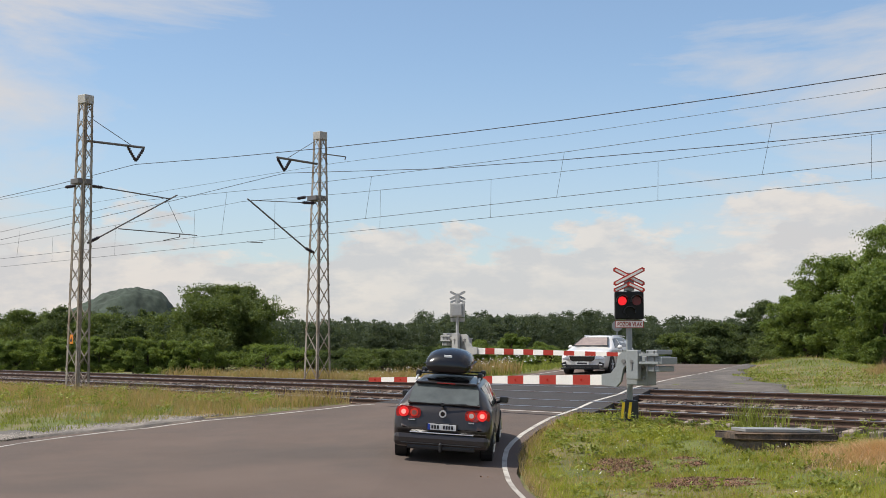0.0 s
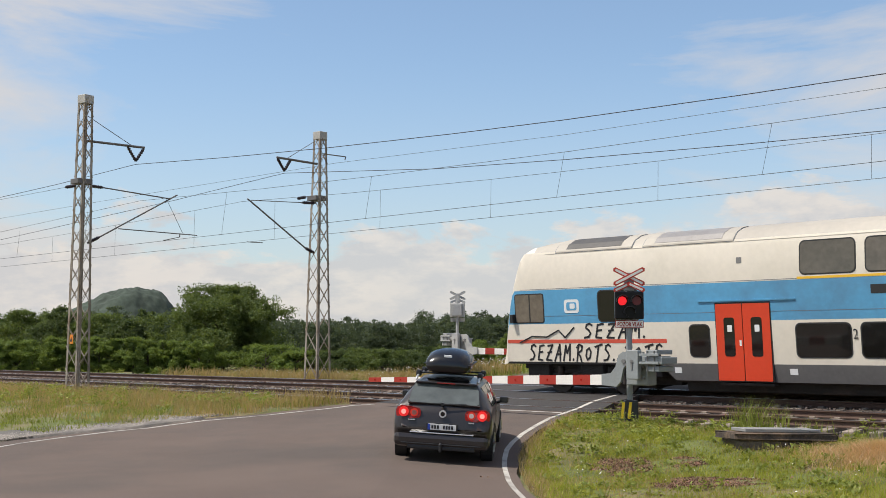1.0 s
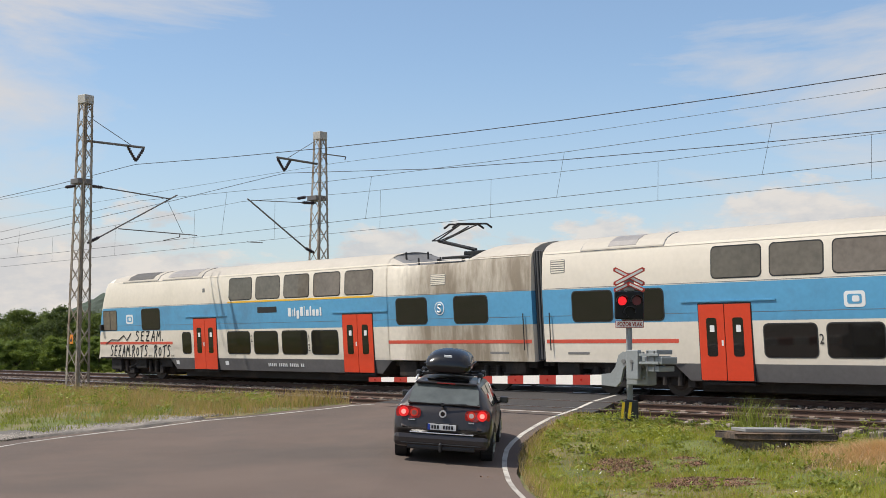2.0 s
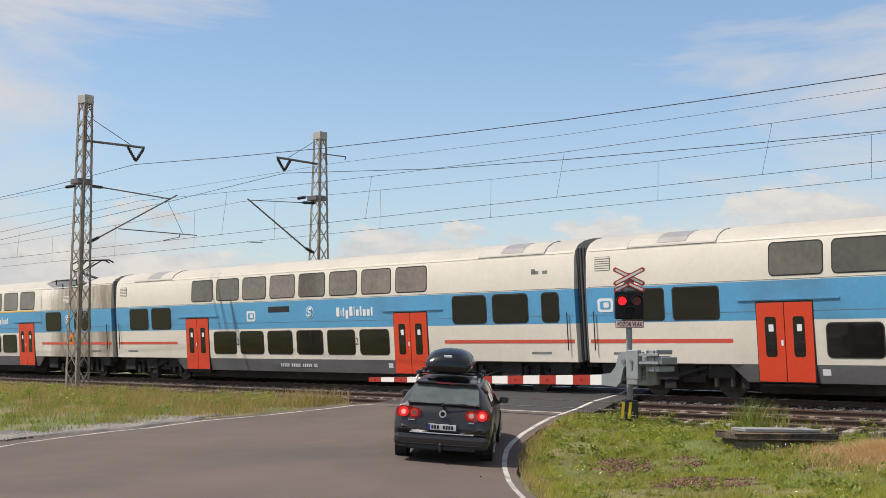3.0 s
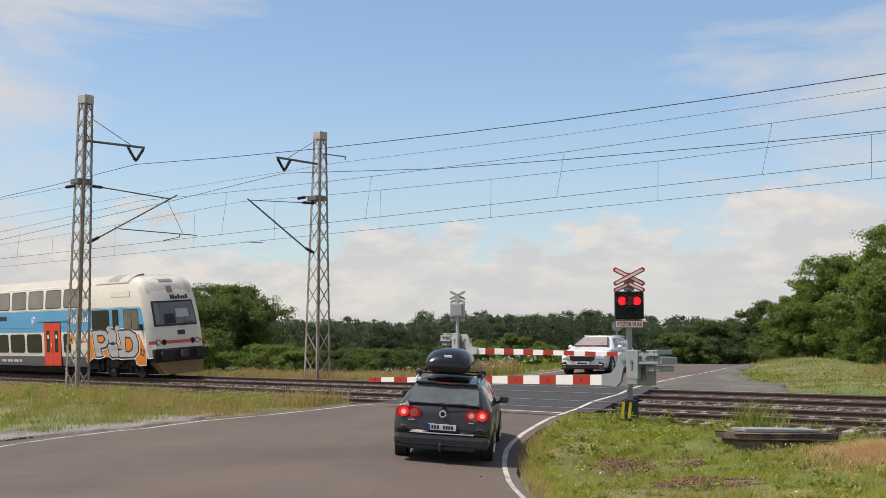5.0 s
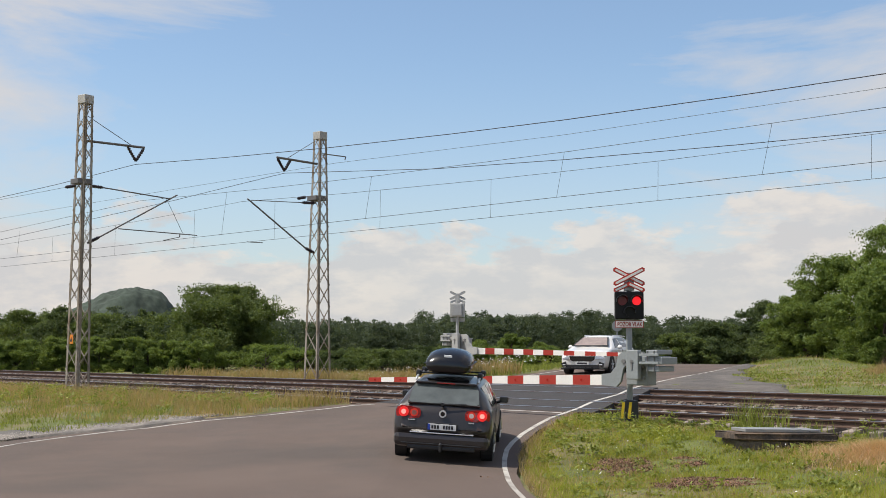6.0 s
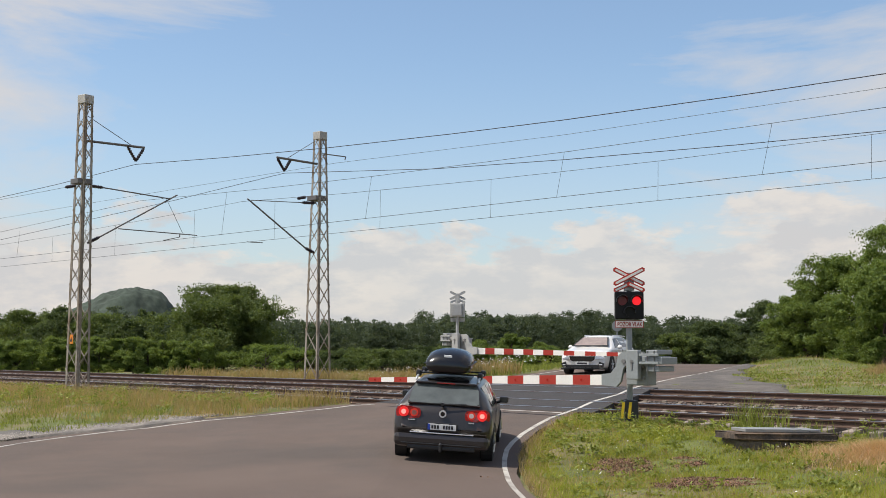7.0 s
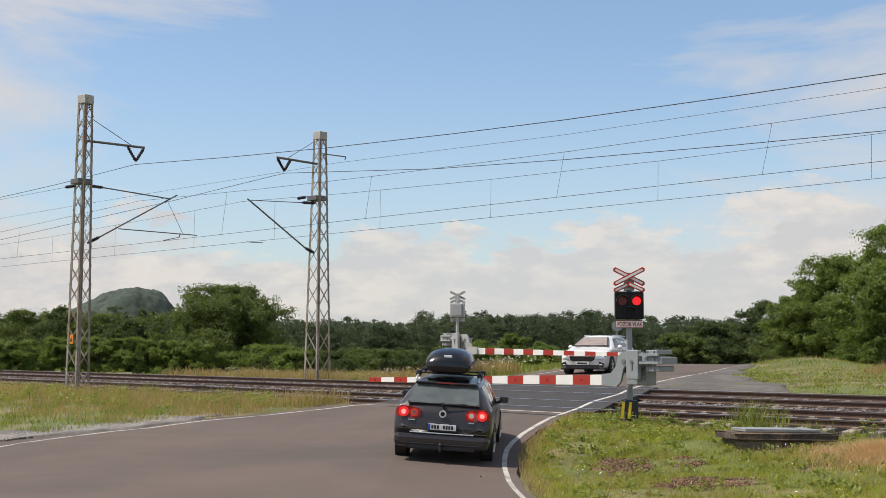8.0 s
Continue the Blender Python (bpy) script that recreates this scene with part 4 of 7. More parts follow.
def text_mesh(words, size, shear=0.0, bold=0.0):
    cu = bpy.data.curves.new("lettering", "FONT")
    cu.body, cu.size, cu.shear = words, size, shear
    cu.align_x = "LEFT"
    cu.extrude, cu.offset = 0.0, bold
    cu.resolution_u = 3
    ob = bpy.data.objects.new("lettering", cu)
    scene.collection.objects.link(ob)
    me = bpy.data.meshes.new_from_object(ob.evaluated_get(bpy.context.evaluated_depsgraph_get()))
    bpy.data.objects.remove(ob)
    return me


def side_text(car, words, x, z, size, m, out=0.012, wide=1.0, shear=0.0, name="letter", tilt=0.0, bold=0.0):
    """Lettering on a car's side, each character a piece of its own."""
    for k, ch in enumerate(words):
        if ch == " ":
            continue
        me = text_mesh(ch, size, shear, bold)
        me.materials.clear()
        me.materials.append(M[m])
        adv = 0.0
        if k:
            a, b = text_mesh(words[:k] + "I", size), text_mesh("I", size)
            adv = max(v.co.x for v in a.vertices) - max(v.co.x for v in b.vertices)
            bpy.data.meshes.remove(a)
            bpy.data.meshes.remove(b)
        ob = new(name, me)
        ob.parent = car
        ob.matrix_basis = Matrix.Translation((x + adv * wide, -side_x(z + size * 0.4) - out, z)) @ Matrix.Rotation(radians(90), 4, "X") @ Matrix.Rotation(radians(tilt), 4, "Z") @ Matrix.Diagonal((wide, 1, 1, 1))
    return car


# strokes of the hand-sprayed capitals, in a cell one high and 0.7 wide
STROKES = {
    "S": [[(0.62, 0.88), (0.4, 1.0), (0.15, 0.9), (0.12, 0.7), (0.4, 0.52), (0.55, 0.32), (0.42, 0.08), (0.05, 0.02)]],
    "E": [[(0.6, 0.97), (0.12, 0.9), (0.1, 0.5), (0.06, 0.05), (0.55, 0.0)], [(0.1, 0.5), (0.48, 0.55)]],
    "Z": [[(0.05, 0.92), (0.6, 0.98), (0.3, 0.5), (0.02, 0.03), (0.62, 0.0)], [(0.1, 0.48), (0.52, 0.54)]],
    "A": [[(0.0, -0.05), (0.22, 0.5), (0.42, 1.0), (0.52, 0.5), (0.6, -0.04)], [(0.12, 0.36), (0.62, 0.42)]],
    "M": [[(0.0, -0.02), (0.12, 0.95), (0.34, 0.45), (0.6, 1.02), (0.68, 0.0)]],
    "R": [[(0.1, -0.05), (0.14, 0.95)], [(-0.05, 0.8), (0.2, 1.0), (0.55, 0.9), (0.5, 0.62), (0.16, 0.48), (0.42, 0.25), (0.6, -0.08)]],
    "O": [[(0.34, 0.78), (0.1, 0.65), (0.06, 0.3), (0.25, 0.05), (0.5, 0.2), (0.55, 0.55), (0.34, 0.78)]],
    "T": [[(-0.02, 0.85), (0.3, 0.92), (0.72, 1.0)], [(0.34, 0.92), (0.3, 0.4), (0.24, -0.1)]],
    ".": [[(0.08, 0.02), (0.11, 0.1)]],
}


def sprayed(car, words, x, z, size, pitch, m="ink", w=0.06):
    """Words sprayed on a car's side; each character is one flat ribbon mesh."""
    for ch in words:
        if ch == " ":
            x += pitch * 0.45
            continue
        bm = bmesh.new()
        for line in STROKES[ch]:
            pts = [Vector((x + p[0] * pitch * 1.02 + p[1] * size * 0.16, z + p[1] * size)) for p in line]
            for p, q in zip(pts, pts[1:]):
                d = (q - p).normalized()
                n = Vector((-d.y, d.x)) * w * 0.5
                p, q = p - d * w * 0.3, q + d * w * 0.3
                bm.faces.new([bm.verts.new((c.x, -side_x(c.y) - 0.008, c.y)) for c in (p - n, q - n, q + n, p + n)])
        part("sprayed_letter", bm, M[m], car)
        x += pitch * (0.42 if ch == "." else 1.0)


def name_mark(car, x, z, size):
    """The train's name as a row of plain white blocks."""
    cx = x
    for w, lo, hi in ((0.34, 0, 0.62), (0.09, 0, 0.5), (0.16, 0, 0.6), (0.28, -0.16, 0.42), (0.32, 0, 0.66), (0.09, 0, 0.7), (0.28, 0, 0.45), (0.16, 0, 0.68), (0.28, 0, 0.45), (0.28, 0, 0.45), (0.16, 0, 0.6)):
        a, b = cx, cx + w * size
        part("name_block", on_side(round_rect(a, b, z + lo * size, z + hi * size, 0.035, 2), z, z + size, 0.012, 0.012), M["decal"], car)
        cx = b + 0.13 * size


def data_bars(car, x, z, size, n):
    """Small vehicle data as plain bars."""
    for i in range(n):
        if i % 6 == 5:
            continue
        part("data_bar", on_side(round_rect(x + i * size * 0.55, x + i * size * 0.55 + size * 0.3, z, z + size * 0.6, 0.005, 1), z, z + size, 0.012, 0.01), M["decal"], car)


def roundel(car, x, z, r=0.22):
    bm = bmesh.new()
    rod(bm, (x, -side_x(z) - 0.012, z), (x, -side_x(z), z), r, seg=24)
    o = part("roundel", bm, M["decal"], car, "white round sign")
    bm = bmesh.new()
    rod(bm, (x, -side_x(z) - 0.016, z), (x, -side_x(z) - 0.010, z), r * 0.86, seg=24)
    part("disc", bm, M["blue"], o)
    bm = bmesh.new()
    pts = [(0.42, 0.42), (0.1, 0.6), (-0.3, 0.42), (-0.28, 0.12), (0.22, -0.12), (0.3, -0.42), (-0.08, -0.6), (-0.42, -0.42)]
    for p, q in zip(pts, pts[1:]):
        rod(bm, (x + p[0] * r, -side_x(z) - 0.016, z + p[1] * r), (x + q[0] * r, -side_x(z) - 0.016, z + q[1] * r), r * 0.13, seg=6)
    part("swirl", bm, M["decal"], o)


def logo(car, x, z):
    part("operator_mark", on_side(round_rect(x - 0.28, x + 0.28, z - 0.2, z + 0.2, 0.09), z - 0.2, z + 0.2, 0.008, 0.02), M["decal"], car, "white rounded operator mark")
    part("operator_mark", on_side(round_rect(x - 0.19, x + 0.19, z - 0.12, z + 0.12, 0.06), z - 0.2, z + 0.2, 0.012, 0.02), M["blue"], car)
    part("operator_mark", on_side(round_rect(x - 0.06, x + 0.13, z - 0.07, z + 0.08, 0.04), z - 0.2, z + 0.2, 0.016, 0.02), M["decal"], car)


def roof_hatch(car, x0, x1, m="roof", inner="greyroof", frac=0.45):
    """A raised panel on the roof's shoulder with a grille."""
    def slab(a, b, t0, t1, lift, mm, nm, par):
        pts = [(1.29, 4.20), (1.27, 4.26), (1.1, 4.43), (0.8, 4.55), (0.5, 4.595)]
        bm = bmesh.new()
        n = len(pts)
        rows = []
        for t in np.linspace(t0, t1, 13):
            q = t * (n - 1)
            i = min(int(q), n - 2)
            p = Vector(pts[i]).lerp(Vector(pts[i + 1]), q - i)
            rows.append(p)
        vs = []
        for p in rows:
            for x in (a, b):
                d = Vector((p.x, p.y - 3.4)).normalized()
                for l in (lift, -0.05):
                    vs.append(bm.verts.new((x, -(p.x + d.x * l), p.y + d.y * l)))
        for k in range(len(rows) - 1):
            o, q = k * 4, (k + 1) * 4
            bm.faces.new((vs[o], vs[o + 2], vs[q + 2], vs[q]))
            bm.faces.new((vs[o], vs[q], vs[q + 1], vs[o + 1]))
            bm.faces.new((vs[o + 2], vs[o + 3], vs[q + 3], vs[q + 2]))
        bm.faces.new((vs[0], vs[1], vs[3], vs[2]))
        e = (len(rows) - 1) * 4
        bm.faces.new((vs[e], vs[e + 2], vs[e + 3], vs[e + 1]))
        return part(nm, bm, M[mm], par)
    slab(x0 - 0.025, x1 + 0.025, 0.0, 1.0, 0.012, "seam", "hatch_joint", car)
    h = slab(x0, x1, 0.06, 1.0, 0.022, m, "roof_hatch", car)
    w = (x1 - x0)
    slab(x0 + w * (0.5 - frac / 2), x0 + w * (0.5 + frac / 2), 0.3, 0.9, 0.030, inner, "grille", h)


def grille(car, x0, x1, z0, z1):
    g = part("side_grille", on_side(round_rect(x0, x1, z0, z1, 0.02, 1), z0, z1, 0.006, 0.03), M["greyroof"], car)
    k = 6
    for i in range(k):
        z = z0 + (z1 - z0) * (i + 0.5) / k
        part("louvre", on_side(round_rect(x0 + 0.02, x1 - 0.02, z - 0.02, z + 0.02, 0.005, 1), z0, z1, 0.014, 0.02), M["white"], g)


def coupling(car, x, sgn):
    bm = bmesh.new()
    rod(bm, (x, 0, 0.98), (x + sgn * 0.45, 0, 0.98), 0.11, seg=10)
    box(bm, x + sgn * 0.1 - 0.1, x + sgn * 0.1 + 0.1, -1.0, 1.0, 0.8, 1.1, 0.03)
    part("coupler", bm, M["dark"], car)


# the cab's face: how far it lies behind the tip at each height
RAKE_Z = (0.9, 1.45, 1.95, 2.6, 3.3, 3.95, 4.2, 4.38, 4.5, 4.58, 4.63)
RAKE_D = (0.0, 0.03, 0.09, 0.22, 0.43, 0.69, 0.86, 1.18, 1.7, 2.3, 2.9)


def nose_depth(z, y=0.0):
    """Depth of the face behind the tip; its corners sweep back."""
    return float(np.interp(z, RAKE_Z, RAKE_D)) + 0.30 * max(0.0, (abs(y) - 0.72) / 0.69) ** 2.4


def nose_stations():
    out = []
    for d in (0.0, 0.02, 0.05, 0.1, 0.16, 0.23, 0.3, 0.38, 0.46, 0.55, 0.64, 0.74, 0.84, 0.95, 1.06, 1.18, 1.32, 1.5, 1.75, 2.1, 2.6, 3.0):
        def top(y, d=d):
            return float(np.interp(d - 0.30 * max(0.0, (y - 0.72) / 0.69) ** 2.4, RAKE_D, RAKE_Z))
        out.append((d, top))
    return out


def middle_body(x0, x1, sk0, sk1, nose=0, dirty=None, notch=None):
    """Stations of a car from x0 to x1 with skirts from sk0 to sk1; nose -1: cab at x0, +1: cab at x1."""
    st = []
    if nose == -1:
        for d, top in nose_stations():
            st.append((x0 + d, 1, top, 0.90))
    else:
        st.append((x0, 1, 4.63, 0.95))
    st += [(sk0 - 0.5, 1, 4.63, 0.93), (sk0, 1, 4.63, 0.44)]
    xs = np.linspace(sk0, sk1, 8)[1:-1]
    st += [(float(x), 1, 4.63, 0.44) for x in xs]
    st += [(sk1, 1, 4.63, 0.44), (sk1 + 0.5, 1, 4.63, 0.93)]
    if notch:
        a, b = notch
        st += [(a, 1, 4.63, 0.95), (a + 0.12, 1, 4.5, 0.95, 1), (a + 0.9, 1, 4.14, 0.95, 1), (b - 0.7, 1, 4.14, 0.95, 1), (b, 1, 4.5, 0.95, 1), (b + 0.2, 1, 4.63, 0.95)]
    if nose == 1:
        for d, top in nose_stations()[::-1]:
            st.append((x1 - d, 1, top, 0.90))
    else:
        st.append((x1, 1, 4.63, 0.95))
    def bands(s, seg):
        if notch and notch[0] - 0.05 < s < notch[0] + 0.95 and seg > 8:
            return "greyroof"
        if dirty and dirty[0] < s < dirty[1] and BAND[seg] == "white":
            return "dirty"
        if nose == 1 and seg > 8 and x1 - 1.5 < s < x1 - 0.62:
            return "sooty"
        if nose and seg > 4 and (s < x0 + 1.5 if nose == -1 else s > x1 - 1.5):
            return "white"
        return BAND[seg]
    return car_body(st, bands)


def make_train():
    cars = []
    lab = ("cream and blue double-deck cab car with black graffiti", "cream and blue double-deck coach with red doors", "cream and blue double-deck cab car with orange and silver graffiti")
    for k in range(3):
        t = thing("train_car", lab[k], "train car", None, "train cars")
        cars.append(t)
    a, b, c = cars
    # leading car: space from -26.2 to -0.2
    part("body", middle_body(-26.36, -0.22, -19.9, -7.2, -1, (-8.6, -0.3), (-6.75, -2.45)), None, a)
    # middle coach
    part("body", middle_body(0.22, 26.18, 5.3, 20.4), None, b)
    part("body", middle_body(26.62, 52.4, 31.8, 46.75, 1), None, c)
    for car, xs in ((a, (-23.2, -3.4)), (b, (3.4, 23.0)), (c, (29.8, 49.4))):
        for x in xs:
            bogie(car, x)
    for car, x0, x1 in ((a, -25.6, -20.2), (a, -6.8, -0.4), (b, 0.4, 5.0), (b, 20.8, 26.0), (c, 26.8, 31.5), (c, 46.6, 51.4)):
        bm = bmesh.new()
        box(bm, x0, x1, -0.62, 0.62, 0.28, 0.97, 0.04)
        box(bm, x0, x1, -1.1, 1.1, 0.74, 0.97, 0.04)
        part("underframe", bm, M["dark"], car)
        for k in range(3):
            xc = x0 + (x1 - x0) * (0.12 + 0.38 * k)
            bm = bmesh.new()
            box(bm, xc - 0.42, xc + 0.42, -1.24, -0.9, 0.40 + 0.08 * k, 0.95, 0.04)
            part("equipment_box", bm, M["dark"], car)
    for car, x0, x1 in ((a, -19.8, -7.3), (b, 5.4, 20.3), (c, 31.9, 46.6)):
        bm = bmesh.new()
        box(bm, x0, x1, -1.0, 1.0, 0.17, 0.5, 0.06)
        part("underfloor", bm, M["dark"], car)
    for car, x, sgn in ((a, -0.22, 1), (b, 0.22, -1), (b, 26.18, 1), (c, 26.62, -1)):
        coupling(car, x, sgn)
        bm = bmesh.new()
        for i in range(2):
            o = x + sgn * (0.02 + 0.1 * i)
            box(bm, min(o, o + sgn * 0.08), max(o, o + sgn * 0.08), -1.25, 1.25, 1.0, 4.35, 0.03)
        part("gangway_bellows", bm, M["bellows"], car)
    # leading car's side
    LU, LL, HU, HL = 3.27, 4.08, 1.17, 2.0
    for i in range(5):
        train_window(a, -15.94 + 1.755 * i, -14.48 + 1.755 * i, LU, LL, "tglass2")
    for i in range(4):
        train_window(a, -16.14 + 1.755 * i, -14.68 + 1.755 * i, HU, HL)
    train_window(a, -25.6, -24.5, 2.17, 3.0, "tglass2", 0.06)
    train_window(a, -22.4, -21.0, 2.17, 3.03)
    train_window(a, -19.33, -18.73, HU, HL)
    for x in (-6.27, -3.53):
        train_window(a, x, x + 1.45, 2.2, 3.03)
    train_door(a, -18.48, -16.87)
    train_door(a, -9.1, -7.52)
    band(a, "stripe", -26.0, -20.1, 1.53, 1.64, "stripe")
    band(a, "stripe", -6.75, -0.3, 1.53, 1.64, "stripe")
    band(a, "stripe", -16.05, -7.4, 3.14, 3.2, "yellow")
    band(a, "destination_display", -14.1, -12.9, 2.72, 2.94, "gasket")
    logo(a, -23.4, 2.62)
    name_mark(a, -12.2, 2.55, 0.52)
    data_bars(a, -13.6, 0.68, 0.2, 20)
    sprayed(a, "SEZAM.", -23.0, 1.68, 0.42, 0.42)
    sprayed(a, "SEZAM.ROTS.. ROTS..", -25.15, 1.02, 0.47, 0.335)
    bm = bmesh.new()
    pts = [(-25.5, 1.55), (-25.0, 1.74), (-24.4, 1.72), (-23.95, 1.92), (-23.7, 1.70), (-23.35, 2.0)]
    for p, q in zip(pts, pts[1:]):
        rod(bm, (p[0], -1.412, p[1]), (q[0], -1.412, q[1]), 0.022, seg=5)
    part("spray_line", bm, M["ink"], a)
    roof_hatch(a, -24.0, -21.2, "roof", "louvre", 0.72)
    roof_hatch(a, -20.8, -17.9, "roof", "hatch_glass", 0.75)
    grille(a, -4.6, -3.9, 3.45, 3.8)
    roundel(a, -4.2, 2.68)
    side_text(a, "2", -14.62, 1.62, 0.36, "ink", wide=0.8)
    side_text(a, "1", -11.12, 1.62, 0.36, "ink", wide=0.8)
    side_text(a, "2", -11.12, 1.28, 0.36, "ink", wide=0.8)
    # middle coach's side
    for i in range(8):
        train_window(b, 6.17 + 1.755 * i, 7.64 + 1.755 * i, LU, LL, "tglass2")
    for i in range(6):
        train_window(b, 7.67 + 1.77 * i, 9.14 + 1.77 * i, HU, HL)
    for x0, x1 in ((1.37, 2.81), (3.12, 4.57), (21.13, 22.58), (22.9, 24.32), (24.91, 25.54)):
        train_window(b, x0, x1, 2.18, 3.03)
    train_door(b, 5.71, 7.3)
    train_door(b, 18.3, 19.9)
    band(b, "stripe", 0.3, 5.02, 1.53, 1.64, "stripe")
    band(b, "stripe", 20.68, 26.1, 1.53, 1.64, "stripe")
    band(b, "destination_display", 11.3, 12.6, 2.72, 2.94, "gasket")
    logo(b, 10.2, 2.6)
    roundel(b, 13.8, 2.68)
    name_mark(b, 15.3, 2.5, 0.52)
    data_bars(b, 11.9, 0.68, 0.2, 20)
    side_text(b, "2", 9.2, 1.5, 0.36, "ink", wide=0.8)
    side_text(b, "2", 16.28, 1.5, 0.36, "ink", wide=0.8)
    grille(b, 0.55, 1.1, 3.62, 4.02)
    roof_hatch(b, 1.7, 4.6, "roof", "hatch_glass", 0.34)
    roof_hatch(b, 22.3, 25.0, "roof", "hatch_glass", 0.34)
    for x in (24.6, 24.95):
        band(b, "vent", x, x + 0.2, 3.62, 3.72, "greyroof")
    # trailing car's side
    for i in range(8):
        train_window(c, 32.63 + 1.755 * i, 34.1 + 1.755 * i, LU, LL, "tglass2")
    for i in range(5):
        train_window(c, 34.15 + 1.755 * i, 35.61 + 1.755 * i, HU, HL)
    train_window(c, 44.83, 45.46, HU, HL)
    for x0, x1, g in ((27.88, 29.3, "tglass"), (29.63, 31.06, "tglass"), (47.55, 49.0, "tglass"), (49.35, 49.8, "tglass"), (50.3, 51.45, "tglass2")):
        train_window(c, x0, x1, 2.18, 3.03, g, 0.07)
    train_door(c, 32.2, 33.78)
    train_door(c, 42.95, 44.55)
    band(c, "stripe", 26.7, 31.45, 1.53, 1.64, "stripe")
    band(c, "destination_display", 37.83, 39.05, 2.72, 2.94, "gasket")
    logo(c, 27.3, 2.62)
    roundel(c, 41.9, 2.68)
    name_mark(c, 45.3, 2.55, 0.5)
    data_bars(c, 38.3, 0.68, 0.2, 20)
    side_text(c, "2", 35.68, 1.5, 0.36, "ink", wide=0.8)
    side_text(c, "2", 40.95, 1.5, 0.36, "ink", wide=0.8)
    for i in range(6):
        x = 46.35 + 0.18 * i
        band(c, "spray_mark", x, x + 0.13, 1.60 + 0.02 * (i % 2), 1.76 - 0.03 * (i % 3), "stripe")
    grille(c, 26.95, 27.5, 3.62, 4.02)
    grille(c, 49.2, 50.8, 3.62, 3.85)
    roof_hatch(c, 28.1, 31.0, "roof", "hatch_glass", 0.34)
    roof_hatch(c, 47.9, 50.6, "roof", "hatch_glass", 0.34)
    for car, x0, x1 in ((a, -25.4, -0.3), (b, 0.3, 26.1), (c, 26.7, 51.4)):
        band(car, "panel_seam", x0, x1, 2.335, 2.347, "seam", 0.003)
        band(car, "panel_seam", x0, x1, 3.15, 3.165, "seam", 0.003)
        band(car, "rain_gutter", x0 + (0.9 if car == a else 0), x1 - (0.9 if car == c else 0), 4.20, 4.225, "white", 0.012)
    for car, x in ((a, -0.55), (b, 0.5), (b, 25.9), (c, 26.9)):
        bm = bmesh.new()
        rod(bm, (x, -1.47, 1.32), (x, -1.47, 2.45), 0.018, seg=6)
        part("handrail", bm, M["plastic"], car)
        band(car, "data_panel", x - 1.5 if x in (-0.55, 25.9) else x + 0.6, x - 0.7 if x in (-0.55, 25.9) else x + 1.4, 1.20, 1.27, "greyroof")
    for car, x in ((a, -19.9), (a, -16.4), (b, 17.9), (c, 33.95), (c, 45.6)):
        band(car, "small_notice", x, x + 0.22, 0.70, 0.86, "decal")
    for car, x in ((a, -17.8), (c, 46.9), (b, 24.5)):
        band(car, "side_lamp", x, x + 0.16, 3.62, 3.78, "greyroof")
    bm = bmesh.new()
    box(bm, -25.75, -25.62, -1.56, -1.40, 2.15, 2.42, 0.02)
    part("mirror", bm, M["plastic"], a)
    for x in (-25.05, 50.9):
        band(a if x < 0 else c, "window_bar", x, x + 0.04, 2.18, 3.0, "gasket", 0.018)
    make_pantograph(a)
    make_rear(c)
    return cars


def make_pantograph(a):
    bm = bmesh.new()
    box(bm, -4.3, -2.6, -0.7, 0.7, 4.12, 4.2, 0.02)
    for x in (-4.2, -2.7):
        for y in (-0.6, 0.6):
            rod(bm, (x, y, 4.1), (x, y, 4.32), 0.06, seg=8)
    box(bm, -4.1, -2.6, -0.55, 0.55, 4.30, 4.38, 0.02)
    box(bm, -3.3, -2.6, -0.3, 0.3, 4.38, 4.52, 0.03)
    for x in (-5.6, -5.0, -2.5):
        for y in (-0.75, 0.3):
            post = bmesh.new()
            rod(post, (x - 0.75, y, 4.1), (x - 0.75, y, 4.62 if x < -5.2 else 4.4), 0.045, 0.03, seg=8)
            part("roof_insulator", post, M["plastic"], a)
    p = part("pantograph", bm, M["plastic"], a, "raised black pantograph")
    p.location.x = -0.75
    bm = bmesh.new()
    rod(bm, (-3.0, 0, 4.55), (-4.75, 0, 4.95), 0.06, seg=8)
    rod(bm, (-3.2, 0.1, 4.6), (-4.6, 0.1, 4.86), 0.03, seg=6)
    part("lower_arm", bm, M["plastic"], p)
    bm = bmesh.new()
    for sy in (-1, 1):
        rod(bm, (-4.75, 0.06 * sy, 4.95), (-3.25, 0.42 * sy, 5.42), 0.026, seg=6)
        rod(bm, (-4.72, 0.3 * sy, 4.97), (-3.25, 0.42 * sy, 5.42), 0.018, seg=6)
    rod(bm, (-4.6, 0, 4.9), (-3.3, 0, 5.35), 0.02, seg=6)
    rod(bm, (-4.75, -0.3, 4.96), (-4.75, 0.3, 4.96), 0.03, seg=6)
    part("upper_arm", bm, M["plastic"], p)
    for dx in (-0.5, -0.12):
        bm = bmesh.new()
        pts = [(-0.95, 5.3), (-0.7, 5.43), (0.7, 5.43), (0.95, 5.3)]
        for q, r in zip(pts, pts[1:]):
            rod(bm, (-3.0 + dx, q[0], q[1]), (-3.0 + dx, r[0], r[1]), 0.035, seg=6)
        part("collector_head", bm, M["dark"], p)


